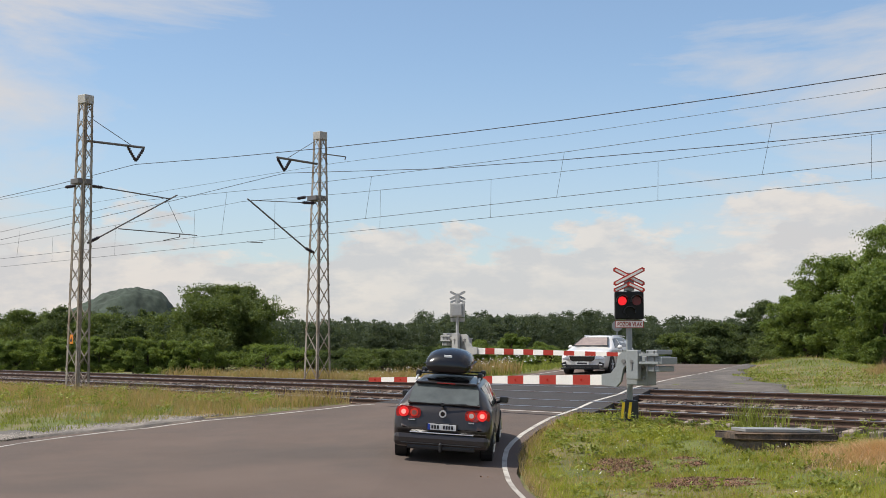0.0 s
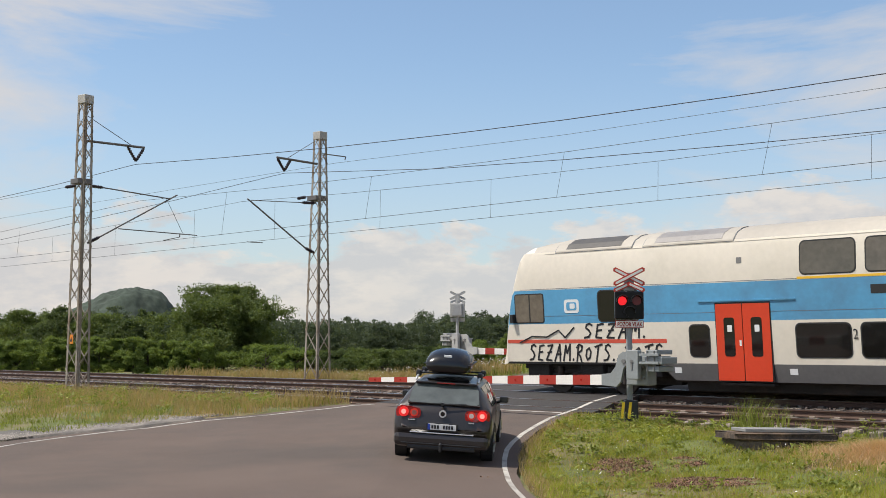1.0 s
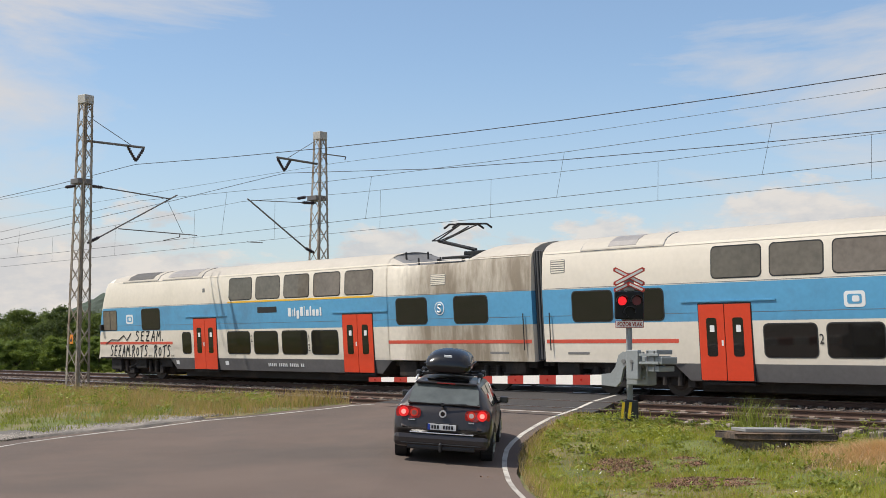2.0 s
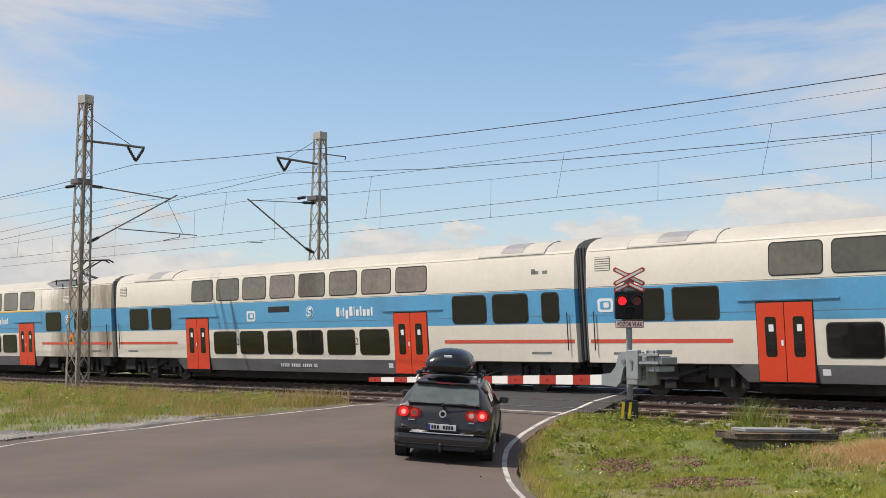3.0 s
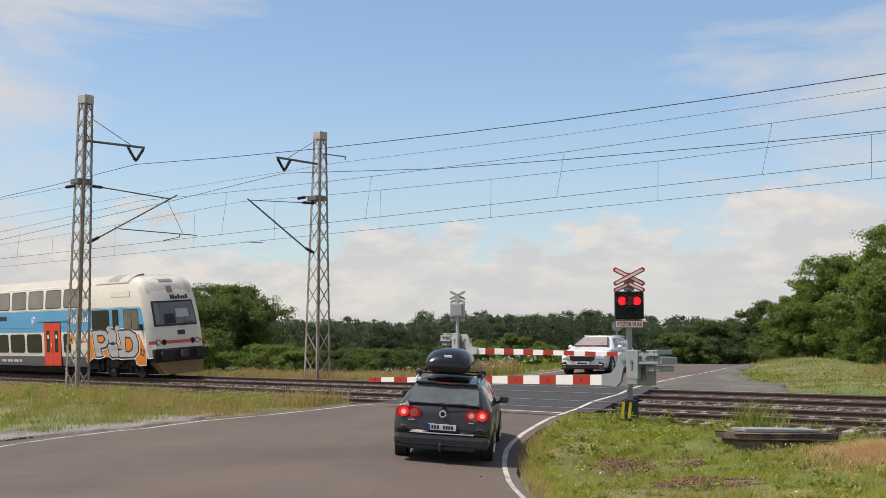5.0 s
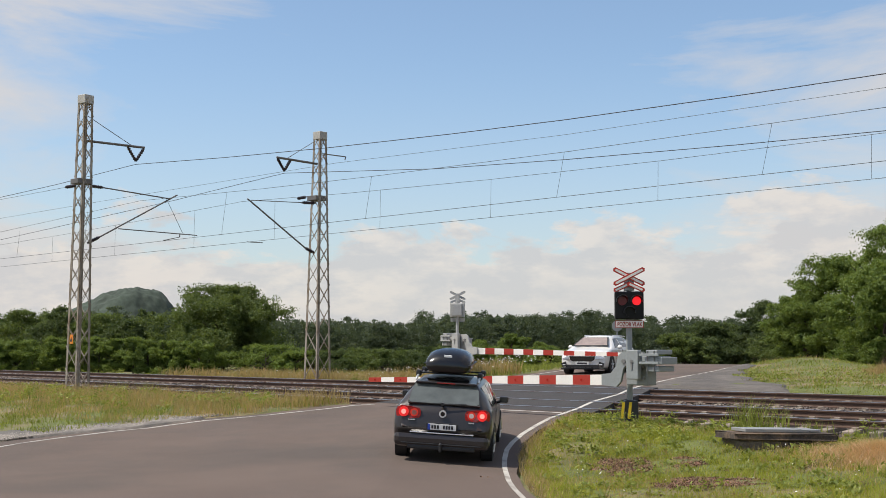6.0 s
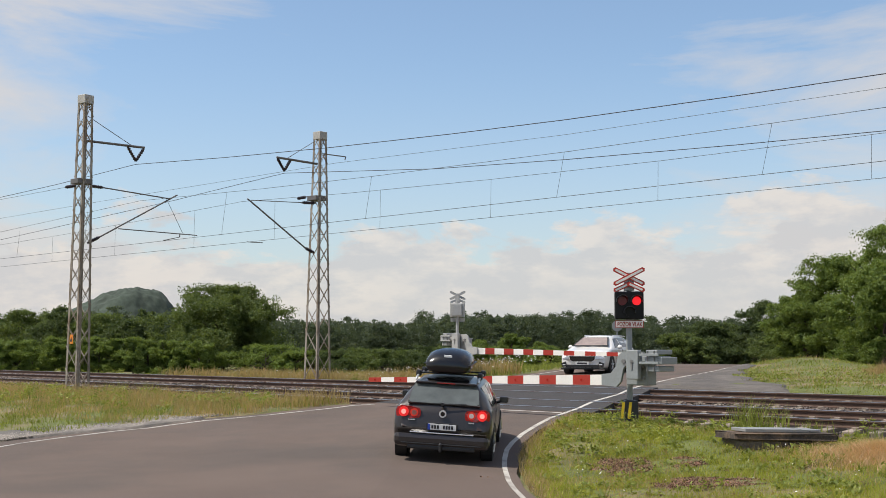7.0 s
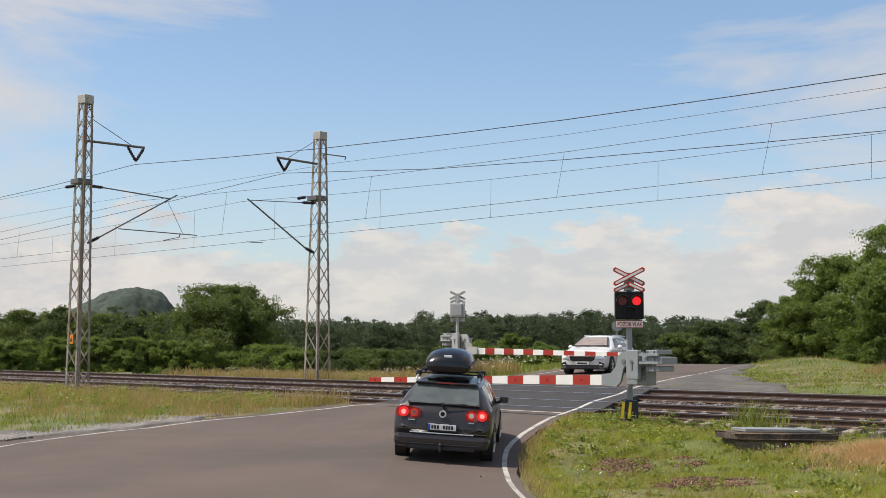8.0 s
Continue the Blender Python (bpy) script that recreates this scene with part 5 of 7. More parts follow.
def make_rear(c):
    """Face of the trailing cab, and the painted letters on its side."""
    X = 52.4
    def face(points, out, thick=0.05):
        """A plate on the cab's face over a four-sided outline (y, z), bottom edge first, bent to its curve."""
        (ya, za), (yb, zb), (yc, zc), (yd, zd) = points
        bm = bmesh.new()
        nu, nv = 10, 4
        fr, bk = [], []
        for j in range(nv + 1):
            v = j / nv
            for i in range(nu + 1):
                u = i / nu
                y = (ya + (yb - ya) * u) * (1 - v) + (yd + (yc - yd) * u) * v
                z = (za + (zb - za) * u) * (1 - v) + (zd + (zc - zd) * u) * v
                x = X - nose_depth(z, y) + out
                fr.append(bm.verts.new((x, y, z)))
                bk.append(bm.verts.new((x - thick, y, z)))
        w = nu + 1
        for j in range(nv):
            for i in range(nu):
                k = j * w + i
                bm.faces.new((fr[k], fr[k + 1], fr[k + w + 1], fr[k + w]))
                bm.faces.new((bk[k], bk[k + w], bk[k + w + 1], bk[k + 1]))
        rim = [i for i in range(w)] + [j * w + nu for j in range(1, nv + 1)] + [nv * w + i for i in range(nu - 1, -1, -1)] + [j * w for j in range(nv - 1, 0, -1)]
        for p, q in zip(rim, rim[1:] + rim[:1]):
            bm.faces.new((fr[p], bk[p], bk[q], fr[q]))
        return bm
    quad = lambda y, z0, z1: [(-y, z0), (y, z0), (y * 0.96, z1), (-y * 0.96, z1)]
    w = part("windscreen", face(quad(1.08, 2.26, 3.36), 0.02, 0.1), M["gasket"], c)
    part("pane", face(quad(1.0, 2.34, 3.28), 0.03, 0.05), M["cab_glass_sheen"], w)
    part("blind", face([(0.05, 2.62), (0.7, 2.62), (0.68, 3.0), (0.05, 3.0)], 0.036, 0.02), M["silver"], w)
    part("seat", face([(-0.6, 2.36), (0.0, 2.36), (-0.05, 2.8), (-0.55, 2.8)], 0.034, 0.02), M["gasket"], w)
    bm = bmesh.new()
    rod(bm, (X - nose_depth(2.3) + 0.08, 0.1, 2.3), (X - nose_depth(2.45) + 0.08, 0.85, 2.42), 0.02, seg=5)
    part("windscreen_wiper", bm, M["plastic"], w)
    part("face_stripe", face([(-1.34, 1.5), (1.34, 1.5), (1.34, 1.64), (-1.34, 1.64)], 0.012, 0.1), M["stripe"], c)
    part("roof_lamp", face([(-0.14, 3.72), (0.14, 3.72), (0.12, 4.02), (-0.12, 4.02)], 0.02, 0.1), M["tglass2"], c)
    part("roof_vent", face([(-0.35, 4.2), (0.35, 4.2), (0.33, 4.32), (-0.33, 4.32)], 0.015, 0.1), M["greyroof"], c)
    for k in range(7):
        y0 = -0.05 + 0.13 * k
        part("name_block", face([(y0, 3.42), (y0 + 0.09, 3.42), (y0 + 0.09, 3.42 + (0.19 if k in (0, 1, 3, 6) else 0.13)), (y0, 3.42 + (0.19 if k in (0, 1, 3, 6) else 0.13))], 0.03, 0.05), M["ink"], c)
    part("operator_mark", face([(0.0, 1.86), (0.36, 1.86), (0.36, 2.06), (0.0, 2.06)], 0.03, 0.1), M["ink"], c)
    for sy in (-1, 1):
        for k, (yy, mm) in enumerate(((0.98, "reverse"), (0.72, "lamp_off"))):
            bm = bmesh.new()
            rod(bm, (X - 0.25, sy * yy, 1.57), (X + 0.01 - nose_depth(1.57, yy), sy * yy, 1.57), 0.125, seg=16)
            lamp = part("headlamp", bm, M["gasket"], c)
            bm = bmesh.new()
            rod(bm, (X - 0.2, sy * yy, 1.57), (X + 0.02 - nose_depth(1.57, yy), sy * yy, 1.57), 0.09, seg=16)
            part("lens", bm, M[mm], lamp)
        bm = bmesh.new()
        rod(bm, (X - 0.1, sy * 0.88, 1.08), (X + 0.5, sy * 0.88, 1.08), 0.1, seg=12)
        box(bm, X + 0.45, X + 0.52, sy * 0.88 - 0.27, sy * 0.88 + 0.27, 0.86, 1.28, 0.03)
        part("buffer", bm, M["dark"], c)
    bm = bmesh.new()
    box(bm, X - 0.5, X + 0.02, -1.25, 1.25, 0.72, 1.3, 0.05)
    part("buffer_beam", bm, M["dark"], c)
    bm = bmesh.new()
    rod(bm, (X, 0, 1.02), (X + 0.4, 0, 1.02), 0.09, seg=10)
    box(bm, X + 0.3, X + 0.5, -0.14, 0.14, 0.9, 1.2, 0.03)
    part("coupler", bm, M["steel"], c)
    bm = bmesh.new()
    v = [bm.verts.new(p) for p in ((X + 0.05, -1.2, 0.72), (X + 0.05, 1.2, 0.72), (X + 0.35, 0.9, 0.2), (X + 0.35, -0.9, 0.2), (X - 0.4, -1.25, 0.72), (X - 0.4, 1.25, 0.72), (X - 0.1, 0.95, 0.2), (X - 0.1, -0.95, 0.2))]
    for q in ((0, 1, 2, 3), (4, 5, 6, 7), (0, 4, 7, 3), (1, 5, 6, 2), (3, 2, 6, 7), (0, 1, 5, 4)):
        bm.faces.new([v[i] for i in q])
    part("snow_plough", bm, M["plough"], c, "dull yellow snow plough")
    bm = bmesh.new()
    box(bm, X - 0.72, X - 0.6, -1.55, -1.38, 2.15, 2.4, 0.02)
    part("mirror", bm, M["plastic"], c)
    # graffiti: orange ground, silver letters with black outline
    def layer(name, pts, m, out, grow=0.0):
        """A painted outline (x, z) on the side, widened by grow along its edges."""
        n = len(pts)
        area = sum(p[0] * pts[(i + 1) % n][1] - pts[(i + 1) % n][0] * p[1] for i, p in enumerate(pts))
        sg = 1 if area > 0 else -1
        res = []
        for i in range(n):
            a, b, q = Vector(pts[i - 1]), Vector(pts[i]), Vector(pts[(i + 1) % n])
            d0, d1 = (b - a).normalized(), (q - b).normalized()
            nn = Vector((d0.y + d1.y, -d0.x - d1.x))
            nn = nn.normalized() if nn.length > 1e-6 else Vector((d0.y, -d0.x))
            res.append(tuple(b + nn * grow * sg * min(1.6, 1 / max(0.5, nn.dot(Vector((d0.y, -d0.x)))))))
        bm = on_side(res, 0.5, 2.3, out, 0.006, 1.41)
        part(name, bm, M[m], c)
    ground_l = [(46.95, 0.66), (46.93, 1.0), (47.0, 1.3), (46.97, 1.55), (47.1, 1.85), (47.3, 2.0), (47.6, 1.98), (47.9, 1.0), (47.5, 0.92), (47.2, 0.8)]
    ground_m = [(47.6, 0.97), (51.4, 0.97), (51.4, 1.95), (47.6, 1.95)]
    ground_r = [(51.1, 1.0), (51.2, 0.7), (51.45, 0.62), (51.95, 0.66), (52.0, 1.2), (51.75, 1.6), (51.5, 1.98), (51.2, 2.0)]
    for g in (ground_l, ground_r):
        layer("graffiti_halo", g, "decal", 0.004, 0.035)
        layer("graffiti_ground", g, "orange", 0.006)
    layer("graffiti_ground", ground_m, "orange", 0.007)
    letter_p = [(47.52, 2.12), (48.3, 2.16), (48.75, 2.1), (48.92, 1.88), (48.9, 1.6), (48.65, 1.42), (48.2, 1.36), (48.22, 1.2), (48.38, 1.02), (48.1, 0.98), (47.78, 1.0)]
    letter_i = [(48.95, 2.1), (49.25, 2.2), (49.55, 2.1), (49.62, 1.85), (49.52, 1.62), (49.68, 1.5), (49.75, 1.0), (49.2, 0.97), (48.98, 1.1), (48.85, 1.45), (49.02, 1.58), (48.9, 1.85)]
    letter_d = [(49.78, 2.12), (50.7, 2.14), (51.2, 1.98), (51.42, 1.6), (51.36, 1.22), (51.05, 1.0), (49.85, 0.97), (49.72, 1.25), (50.02, 1.3), (49.98, 1.62)]
    for pts in (letter_p, letter_i, letter_d):
        layer("graffiti_halo", pts, "decal", 0.010, 0.115)
        layer("graffiti_outline", pts, "ink", 0.014, 0.075)
        layer("graffiti_letter", pts, "silver", 0.018)
    for pts in ([(48.0, 1.88), (48.45, 1.9), (48.6, 1.76), (48.4, 1.64), (48.05, 1.66)], [(50.4, 1.8), (50.75, 1.78), (50.92, 1.6), (50.86, 1.32), (50.6, 1.24), (50.42, 1.26)]):
        layer("graffiti_outline", pts, "ink", 0.020, 0.07)
        layer("graffiti_counter", pts, "orange", 0.024)
    layer("graffiti_outline", [(49.0, 1.56), (49.3, 1.64), (49.55, 1.56), (49.3, 1.5)], "ink", 0.022, 0.02)
    for x0, z0 in ((48.85, 2.14), (49.58, 2.16)):
        layer("graffiti_drip", [(x0, z0), (x0 + 0.28, z0 + 0.02), (x0 + 0.3, z0 + 0.12), (x0 + 0.12, z0 + 0.2), (x0 - 0.04, z0 + 0.1)], "silver", 0.02, 0.02)
    for k, x0 in enumerate((51.55, 51.75)):
        for p, q in (((0, 0.3), (0.12, 0.34)), ((0.12, 0.34), (0.1, 0.22)), ((0.1, 0.22), (0.0, 0.1)), ((0.0, 0.1), (0.16, 0.09))):
            bm = bmesh.new()
            rod(bm, (x0 + p[0], -1.42, 1.0 - 0.06 * k + p[1]), (x0 + q[0], -1.42, 1.0 - 0.06 * k + q[1]), 0.016, seg=5)
            part("spray_line", bm, M["ink"], c)


CARS = make_train()


def motions():
    v, g = 24.7235, 25.0
    rows = [i * 0.5 for i in range(17)]
    for car in CARS:
        walk(car, [(t, pose(g - v * t, TRACK_Y, 0.0, math.degrees(CANT), 0, 0)) for t in rows])
    # both red lamps stay lit; an added sliding disc hides each in turn
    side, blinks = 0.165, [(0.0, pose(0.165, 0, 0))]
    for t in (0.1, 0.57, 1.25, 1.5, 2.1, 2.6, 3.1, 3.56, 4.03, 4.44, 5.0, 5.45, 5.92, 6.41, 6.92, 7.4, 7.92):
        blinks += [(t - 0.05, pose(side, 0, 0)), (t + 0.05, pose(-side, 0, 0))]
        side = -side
    walk(BLINK_COVER, blinks + [(8.0, pose(side, 0, 0))])


# ---- the level crossing's signals and barriers ----
def striped_arm(t, name, a, b, w, y, red="sig_red", white="sig_white"):
    """A flat arm of the crossing sign from a to b (x, z), red-edged with a white middle."""
    a, b = Vector(a), Vector(b)
    d = (b - a).normalized()
    n = Vector((-d.y, d.x))
    def poly(ext, hw):
        p, q = a - d * ext, b + d * ext
        return [p - n * hw, q - n * hw, q + d * hw * 0.6, q + n * hw, p + n * hw, p - d * hw * 0.6]
    o = part(name, plate_bm([tuple(p) for p in poly(0, w)], 0.02, Matrix.Translation((0, y, 0))), M[red], t, "red-edged white sign arm")
    part("white_stripe", plate_bm([tuple(p) for p in poly(-0.035, w * 0.48)], 0.006, Matrix.Translation((0, y - 0.005, 0))), M[white], o)


def crossing_signal(base, z0, turn, front=True):
    t = thing("crossing_signal", "grey level crossing signal with red warning lamps" if front else "grey level crossing signal seen from behind", "crossing signal", pose(base[0], base[1], z0, 0, 0, turn) @ Matrix.Scale(1.0 if front else 0.86, 4), "crossing signals")
    # the far signal takes the brighter-lit copy of the same grey
    grey = "sig_grey" if front else "sig_far_lit"
    bm = bmesh.new()
    rod(bm, (0, 0, -0.2 if front else -0.8), (0, 0, 3.05), 0.07, seg=14)
    part("post", bm, M[grey], t)
    bm = bmesh.new()
    box(bm, -0.14, 0.18, -0.15, 0.15, -0.25, 0.46, 0.04)
    part("post_foot", bm, M["plastic"], t)
    for sx in (-0.20, -0.04):
        bm = plate_bm([(sx - 0.03, 0.05), (sx + 0.03, 0.05), (sx + 0.075, 0.42), (sx + 0.01, 0.42)], 0.01, Matrix.Translation((0, -0.166, 0)))
        part("yellow_mark", bm, M["post_yellow"], t, "yellow stripe")
    # crossing sign
    paint = ("sign_red", "sig_white") if front else (grey, grey)
    bm = bmesh.new()
    box(bm, -0.12, 0.12, -0.095, -0.075, 2.96, 3.38, 0.02)
    part("sign_backing", bm, M[grey], t)
    striped_arm(t, "sign_arm", (-0.33, 3.12), (0.33, 3.46), 0.055, -0.16, *paint)
    striped_arm(t, "sign_arm", (-0.33, 3.46), (0.33, 3.12), 0.055, -0.13, *paint)
    striped_arm(t, "sign_arm", (-0.33, 2.97), (0.02, 3.13), 0.05, -0.13, *paint)
    striped_arm(t, "sign_arm", (0.33, 2.97), (-0.02, 3.13), 0.05, -0.16, *paint)
    # lamp box
    bm = bmesh.new()
    box(bm, -0.33, 0.33, -0.16, 0.06, 2.31, 2.95, 0.03)
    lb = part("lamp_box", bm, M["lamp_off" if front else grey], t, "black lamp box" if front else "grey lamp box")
    bm = bmesh.new()
    box(bm, -0.22, 0.22, 0.06, 0.2, 2.36, 2.9, 0.02)
    part("box_back", bm, M[grey], lb)
    for lx, lz, mm in ((-0.165, 2.73, "lamp_lit"), (0.165, 2.73, "lamp_lit"), (0.0, 2.47, "lamp_off")):
        bm = bmesh.new()
        rod(bm, (lx, -0.185, lz), (lx, -0.15, lz), 0.1, seg=20)
        lamp = part("lamp", bm, M[mm], t)
        bm = bmesh.new()
        n = 12
        ring = []
        for i in range(n + 1):
            a = radians(-10 + 200 * i / n)
            for r in (0.125, 0.14):
                for yy in (-0.16, -0.36 if 30 < -10 + 200 * i / n < 150 else -0.27):
                    ring.append(bm.verts.new((lx + r * math.cos(a), yy, lz + r * math.sin(a))))
        for i in range(n):
            o, q = i * 4, (i + 1) * 4
            bm.faces.new((ring[o], ring[o + 1], ring[q + 1], ring[q]))
            bm.faces.new((ring[o + 2], ring[q + 2], ring[q + 3], ring[o + 3]))
            bm.faces.new((ring[o + 1], ring[o + 3], ring[q + 3], ring[q + 1]))
        part("visor", bm, M["plastic"], lamp)
    # added disc, no part of a real signal: it imitates the unlit lens
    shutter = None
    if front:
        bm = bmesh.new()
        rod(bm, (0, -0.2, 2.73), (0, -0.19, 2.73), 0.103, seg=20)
        shutter = part("lamp_shutter", bm, M["lamp_cover"], t, "added dark red disc that hides one lit lamp at a time")
    # notice under the lamps
    bm = bmesh.new()
    box(bm, -0.32, 0.32, -0.13, -0.11, 2.11, 2.28, 0.004)
    sg = part("notice", bm, M["sig_red" if front else grey], t, "white notice with red words" if front else "grey back of a notice")
    bm = bmesh.new()
    box(bm, -0.305, 0.305, -0.136, -0.128, 2.125, 2.265)
    part("notice_face", bm, M["sig_white"], sg)
    if front:
        me = text_mesh("POZOR VLAK", 0.135, 0, 0.004)
        me.materials.clear()
        me.materials.append(M["sig_red"])
        ob = new("lettering", me)
        ob.parent = sg
        ob.matrix_basis = Matrix.Translation((-0.28, -0.140, 2.148)) @ Matrix.Rotation(radians(90), 4, "X") @ Matrix.Diagonal((0.69, 1, 1, 1))
    return shutter


def boom_barrier(pivot, z, direction, length, drop, label, turn, near):
    """A barrier whose boom runs along the track from its pivot; direction -1 or +1 along x."""
    t = thing("boom_barrier", label, "crossing barrier", pose(pivot[0], pivot[1], z, 0, 0, 0), "crossing barriers")
    n = 16
    seg = length / n
    h = lambda d: 0.125 - 0.062 * d / length
    zc = lambda d: -drop * d / length
    for i in range(n):
        d0, d1 = 0.5 + seg * i, 0.5 + seg * (i + 1)
        bm = bmesh.new()
        vs = []
        for d in (d0, d1):
            for yy, zz in ((-0.045, -h(d)), (0.045, -h(d)), (0.045, h(d)), (-0.045, h(d))):
                vs.append(bm.verts.new((direction * d, yy, zc(d) + zz)))
        for f in ((0, 1, 2, 3), (4, 5, 6, 7), (0, 1, 5, 4), (1, 2, 6, 5), (2, 3, 7, 6), (3, 0, 4, 7)):
            bm.faces.new([vs[k] for k in f])
        part("boom_stripe", bm, M["sig_white" if i % 2 == 0 else "sig_red"], t, "white boom stripe" if i % 2 == 0 else "red boom stripe")
        if i % 2 and near:
            dm = (d0 + d1) / 2
            bm = bmesh.new()
            rod(bm, (direction * dm, -0.048, zc(dm)), (direction * dm, -0.056, zc(dm)), 0.028, seg=10)
            part("reflector", bm, M["tail"], t)
    # curved arm that carries the boom up to the drive
    R = Matrix.Rotation(radians(turn), 4, "Z")
    prof = [(-0.62, -0.13), (-0.62, 0.12), (-0.35, 0.15), (-0.22, 0.3), (-0.13, 0.56), (0.0, 0.64), (0.55, 0.64), (0.55, 0.42), (0.1, 0.38), (0.0, 0.25), (-0.08, -0.05), (-0.2, -0.16)]
    bm = plate_bm([(-direction * x, zz) for x, zz in prof], 0.07, Matrix.Translation((0, -0.13, 0)))
    part("boom_carrier", bm, M["sig_grey" if near else "sig_far_lit"], t, "curved grey boom carrier")
    bm = bmesh.new()
    s = -direction
    def xbox(bm, a, b, *rest, **kw):
        box(bm, min(s * a, s * b), max(s * a, s * b), *rest, **kw)
    xbox(bm, 0.02, 0.62, -0.05, 0.3, -0.12, 0.45, bevel=0.03)
    part("drive_housing", bm, M["sig_grey" if near else "sig_far_lit"], t)
    bm = bmesh.new()
    xbox(bm, 0.22, 0.55, -0.32, -0.18, 0.02, 0.68, bevel=0.02)
    dc = part("drive_cover", bm, M["sig_grey" if near else "sig_far_lit"], t, "grey cover with a keyhole")
    bm = bmesh.new()
    rod(bm, (s * 0.38, -0.335, 0.42), (s * 0.38, -0.31, 0.42), 0.045, seg=12)
    box(bm, s * 0.38 - 0.02, s * 0.38 + 0.02, -0.335, -0.315, 0.24, 0.4)
    part("lock", bm, M["greyroof"], dc)
    bm = bmesh.new()
    xbox(bm, 0.5, 1.05, -0.23, 0.23, 0.42, 0.54, bevel=0.01)
    part("counterweight_arm", bm, M["sig_grey" if near else "sig_far_lit"], t)
    for i, (a, b, zz0, zz1) in enumerate(((0.75, 1.05, 0.58, 0.68), (0.72, 1.18, 0.36, 0.52), (0.75, 1.1, 0.20, 0.32))):
        bm = bmesh.new()
        xbox(bm, a, b, -0.3, 0.3, zz0, zz1, bevel=0.015)
        part("counterweight", bm, M["sig_grey" if near else "sig_far_lit"], t)
    bm = bmesh.new()
    for xx in (0.8, 0.98):
        rod(bm, (s * xx, -0.31, 0.2), (s * xx, -0.31, 0.66), 0.018, seg=6)
    part("clamp_bolt", bm, M["greyroof"], t)
    for xx, zz in ((0.1, 0.34), (0.55, 0.30), (0.57, 0.05)):
        bm = bmesh.new()
        rod(bm, (s * xx, -0.19, zz), (s * xx, -0.13, zz), 0.032, seg=10)
        part("cover_bolt", bm, M["greyroof"], t)
    bm = bmesh.new()
    xbox(bm, 0.6, 1.12, -0.36, -0.31, 0.36, 0.42, bevel=0.01)
    xbox(bm, 0.6, 1.12, -0.36, -0.31, 0.54, 0.60, bevel=0.01)
    part("counterweight_rail", bm, M["sig_grey" if near else "sig_far_lit"], t)
    bm = bmesh.new()
    xbox(bm, 0.0, 0.64, -0.08, 0.33, 0.45, 0.49, bevel=0.012)
    part("housing_lid", bm, M["sig_grey" if near else "sig_far_lit"], t)
    bm = bmesh.new()
    rod(bm, (s * 0.02, -0.16, 0.42), (s * 0.02, -0.11, 0.42), 0.05, seg=12)
    part("pivot_bolt", bm, M["greyroof"], t)
    return t


BLINK_COVER = crossing_signal((-17.13, 23.17), -0.36, 42)
boom_barrier((-17.05, 22.95), 0.57, -1, 8.3, 0.15, "red and white barrier boom lowered across the near road", 0, True)
crossing_signal((-33.55, 34.3), 0.48, 218, False)
boom_barrier((-33.2, 34.5), 1.17, 1, 7.7, 0.12, "red and white far barrier boom lowered across the road", 180, False)
bmx = thing("barrier_stand", "grey steel stand under the far barrier drive", "barrier stand", pose(-33.35, 34.55, 0.13), "barrier stands")
bm = bmesh.new()
rod(bm, (0, 0, -0.2), (0, 0, 1.0), 0.08, seg=10)
part("tube", bm, M["sig_grey"], bmx)


# ---- cars ----
def lerp_row(rows, y):
    ys = [r[0] for r in rows]
    return [float(np.interp(y, ys, [r[k] for r in rows])) for k in range(1, len(rows[0]))]


def car_shell(rows, n_sub=3):
    """Body lofted along y. Each row: y, bottom z, half width at sill, half width, belt z, belt half width, roof z, roof half width."""
    ys = []
    for a, b in zip(rows, rows[1:]):
        ys += list(np.linspace(a[0], b[0], n_sub, endpoint=False))
    ys.append(rows[-1][0])
    v, f = [], []
    def ring(y):
        zb, ws, w, zt, wt, zr, wr = lerp_row(rows, y)
        zm = zb + (zt - zb) * 0.5
        half = [(0, zb), (ws * 0.9, zb), (ws, zb + 0.06), (w, zm - 0.06), (w, zm + 0.08), ((w + wt) / 2 + 0.012, zt - 0.06), (wt, zt), ((wt + wr) / 2 + 0.012, (zt + zr) / 2), (wr, zr - 0.05), (wr * 0.86, zr - 0.012), (wr * 0.45, zr + 0.004), (0, zr + 0.008)]
        return half
    half_n = len(ring(ys[0]))
    n = 2 * half_n - 2
    for y in ys:
        h = ring(y)
        full = h + [(-x, z) for x, z in h[-2:0:-1]]
        v += [(x, y, z) for x, z in full]
    for i in range(len(ys) - 1):
        for j in range(n):
            k = (j + 1) % n
            f.append((i * n + j, (i + 1) * n + j, (i + 1) * n + k, i * n + k))
    for base in (0, (len(ys) - 1) * n):
        for j in range(half_n - 1):
            q = list(dict.fromkeys([base + j, base + j + 1, base + (n - j - 1) % n, base + (n - j) % n]))
            if len(q) >= 3:
                f.append(q)
    me = mesh_of("body", v, f, M["car_dark"], smooth=True)
    b2 = bmesh.new()
    b2.from_mesh(me)
    bmesh.ops.recalc_face_normals(b2, faces=b2.faces)
    b2.to_mesh(me)
    b2.free()
    return me, ring


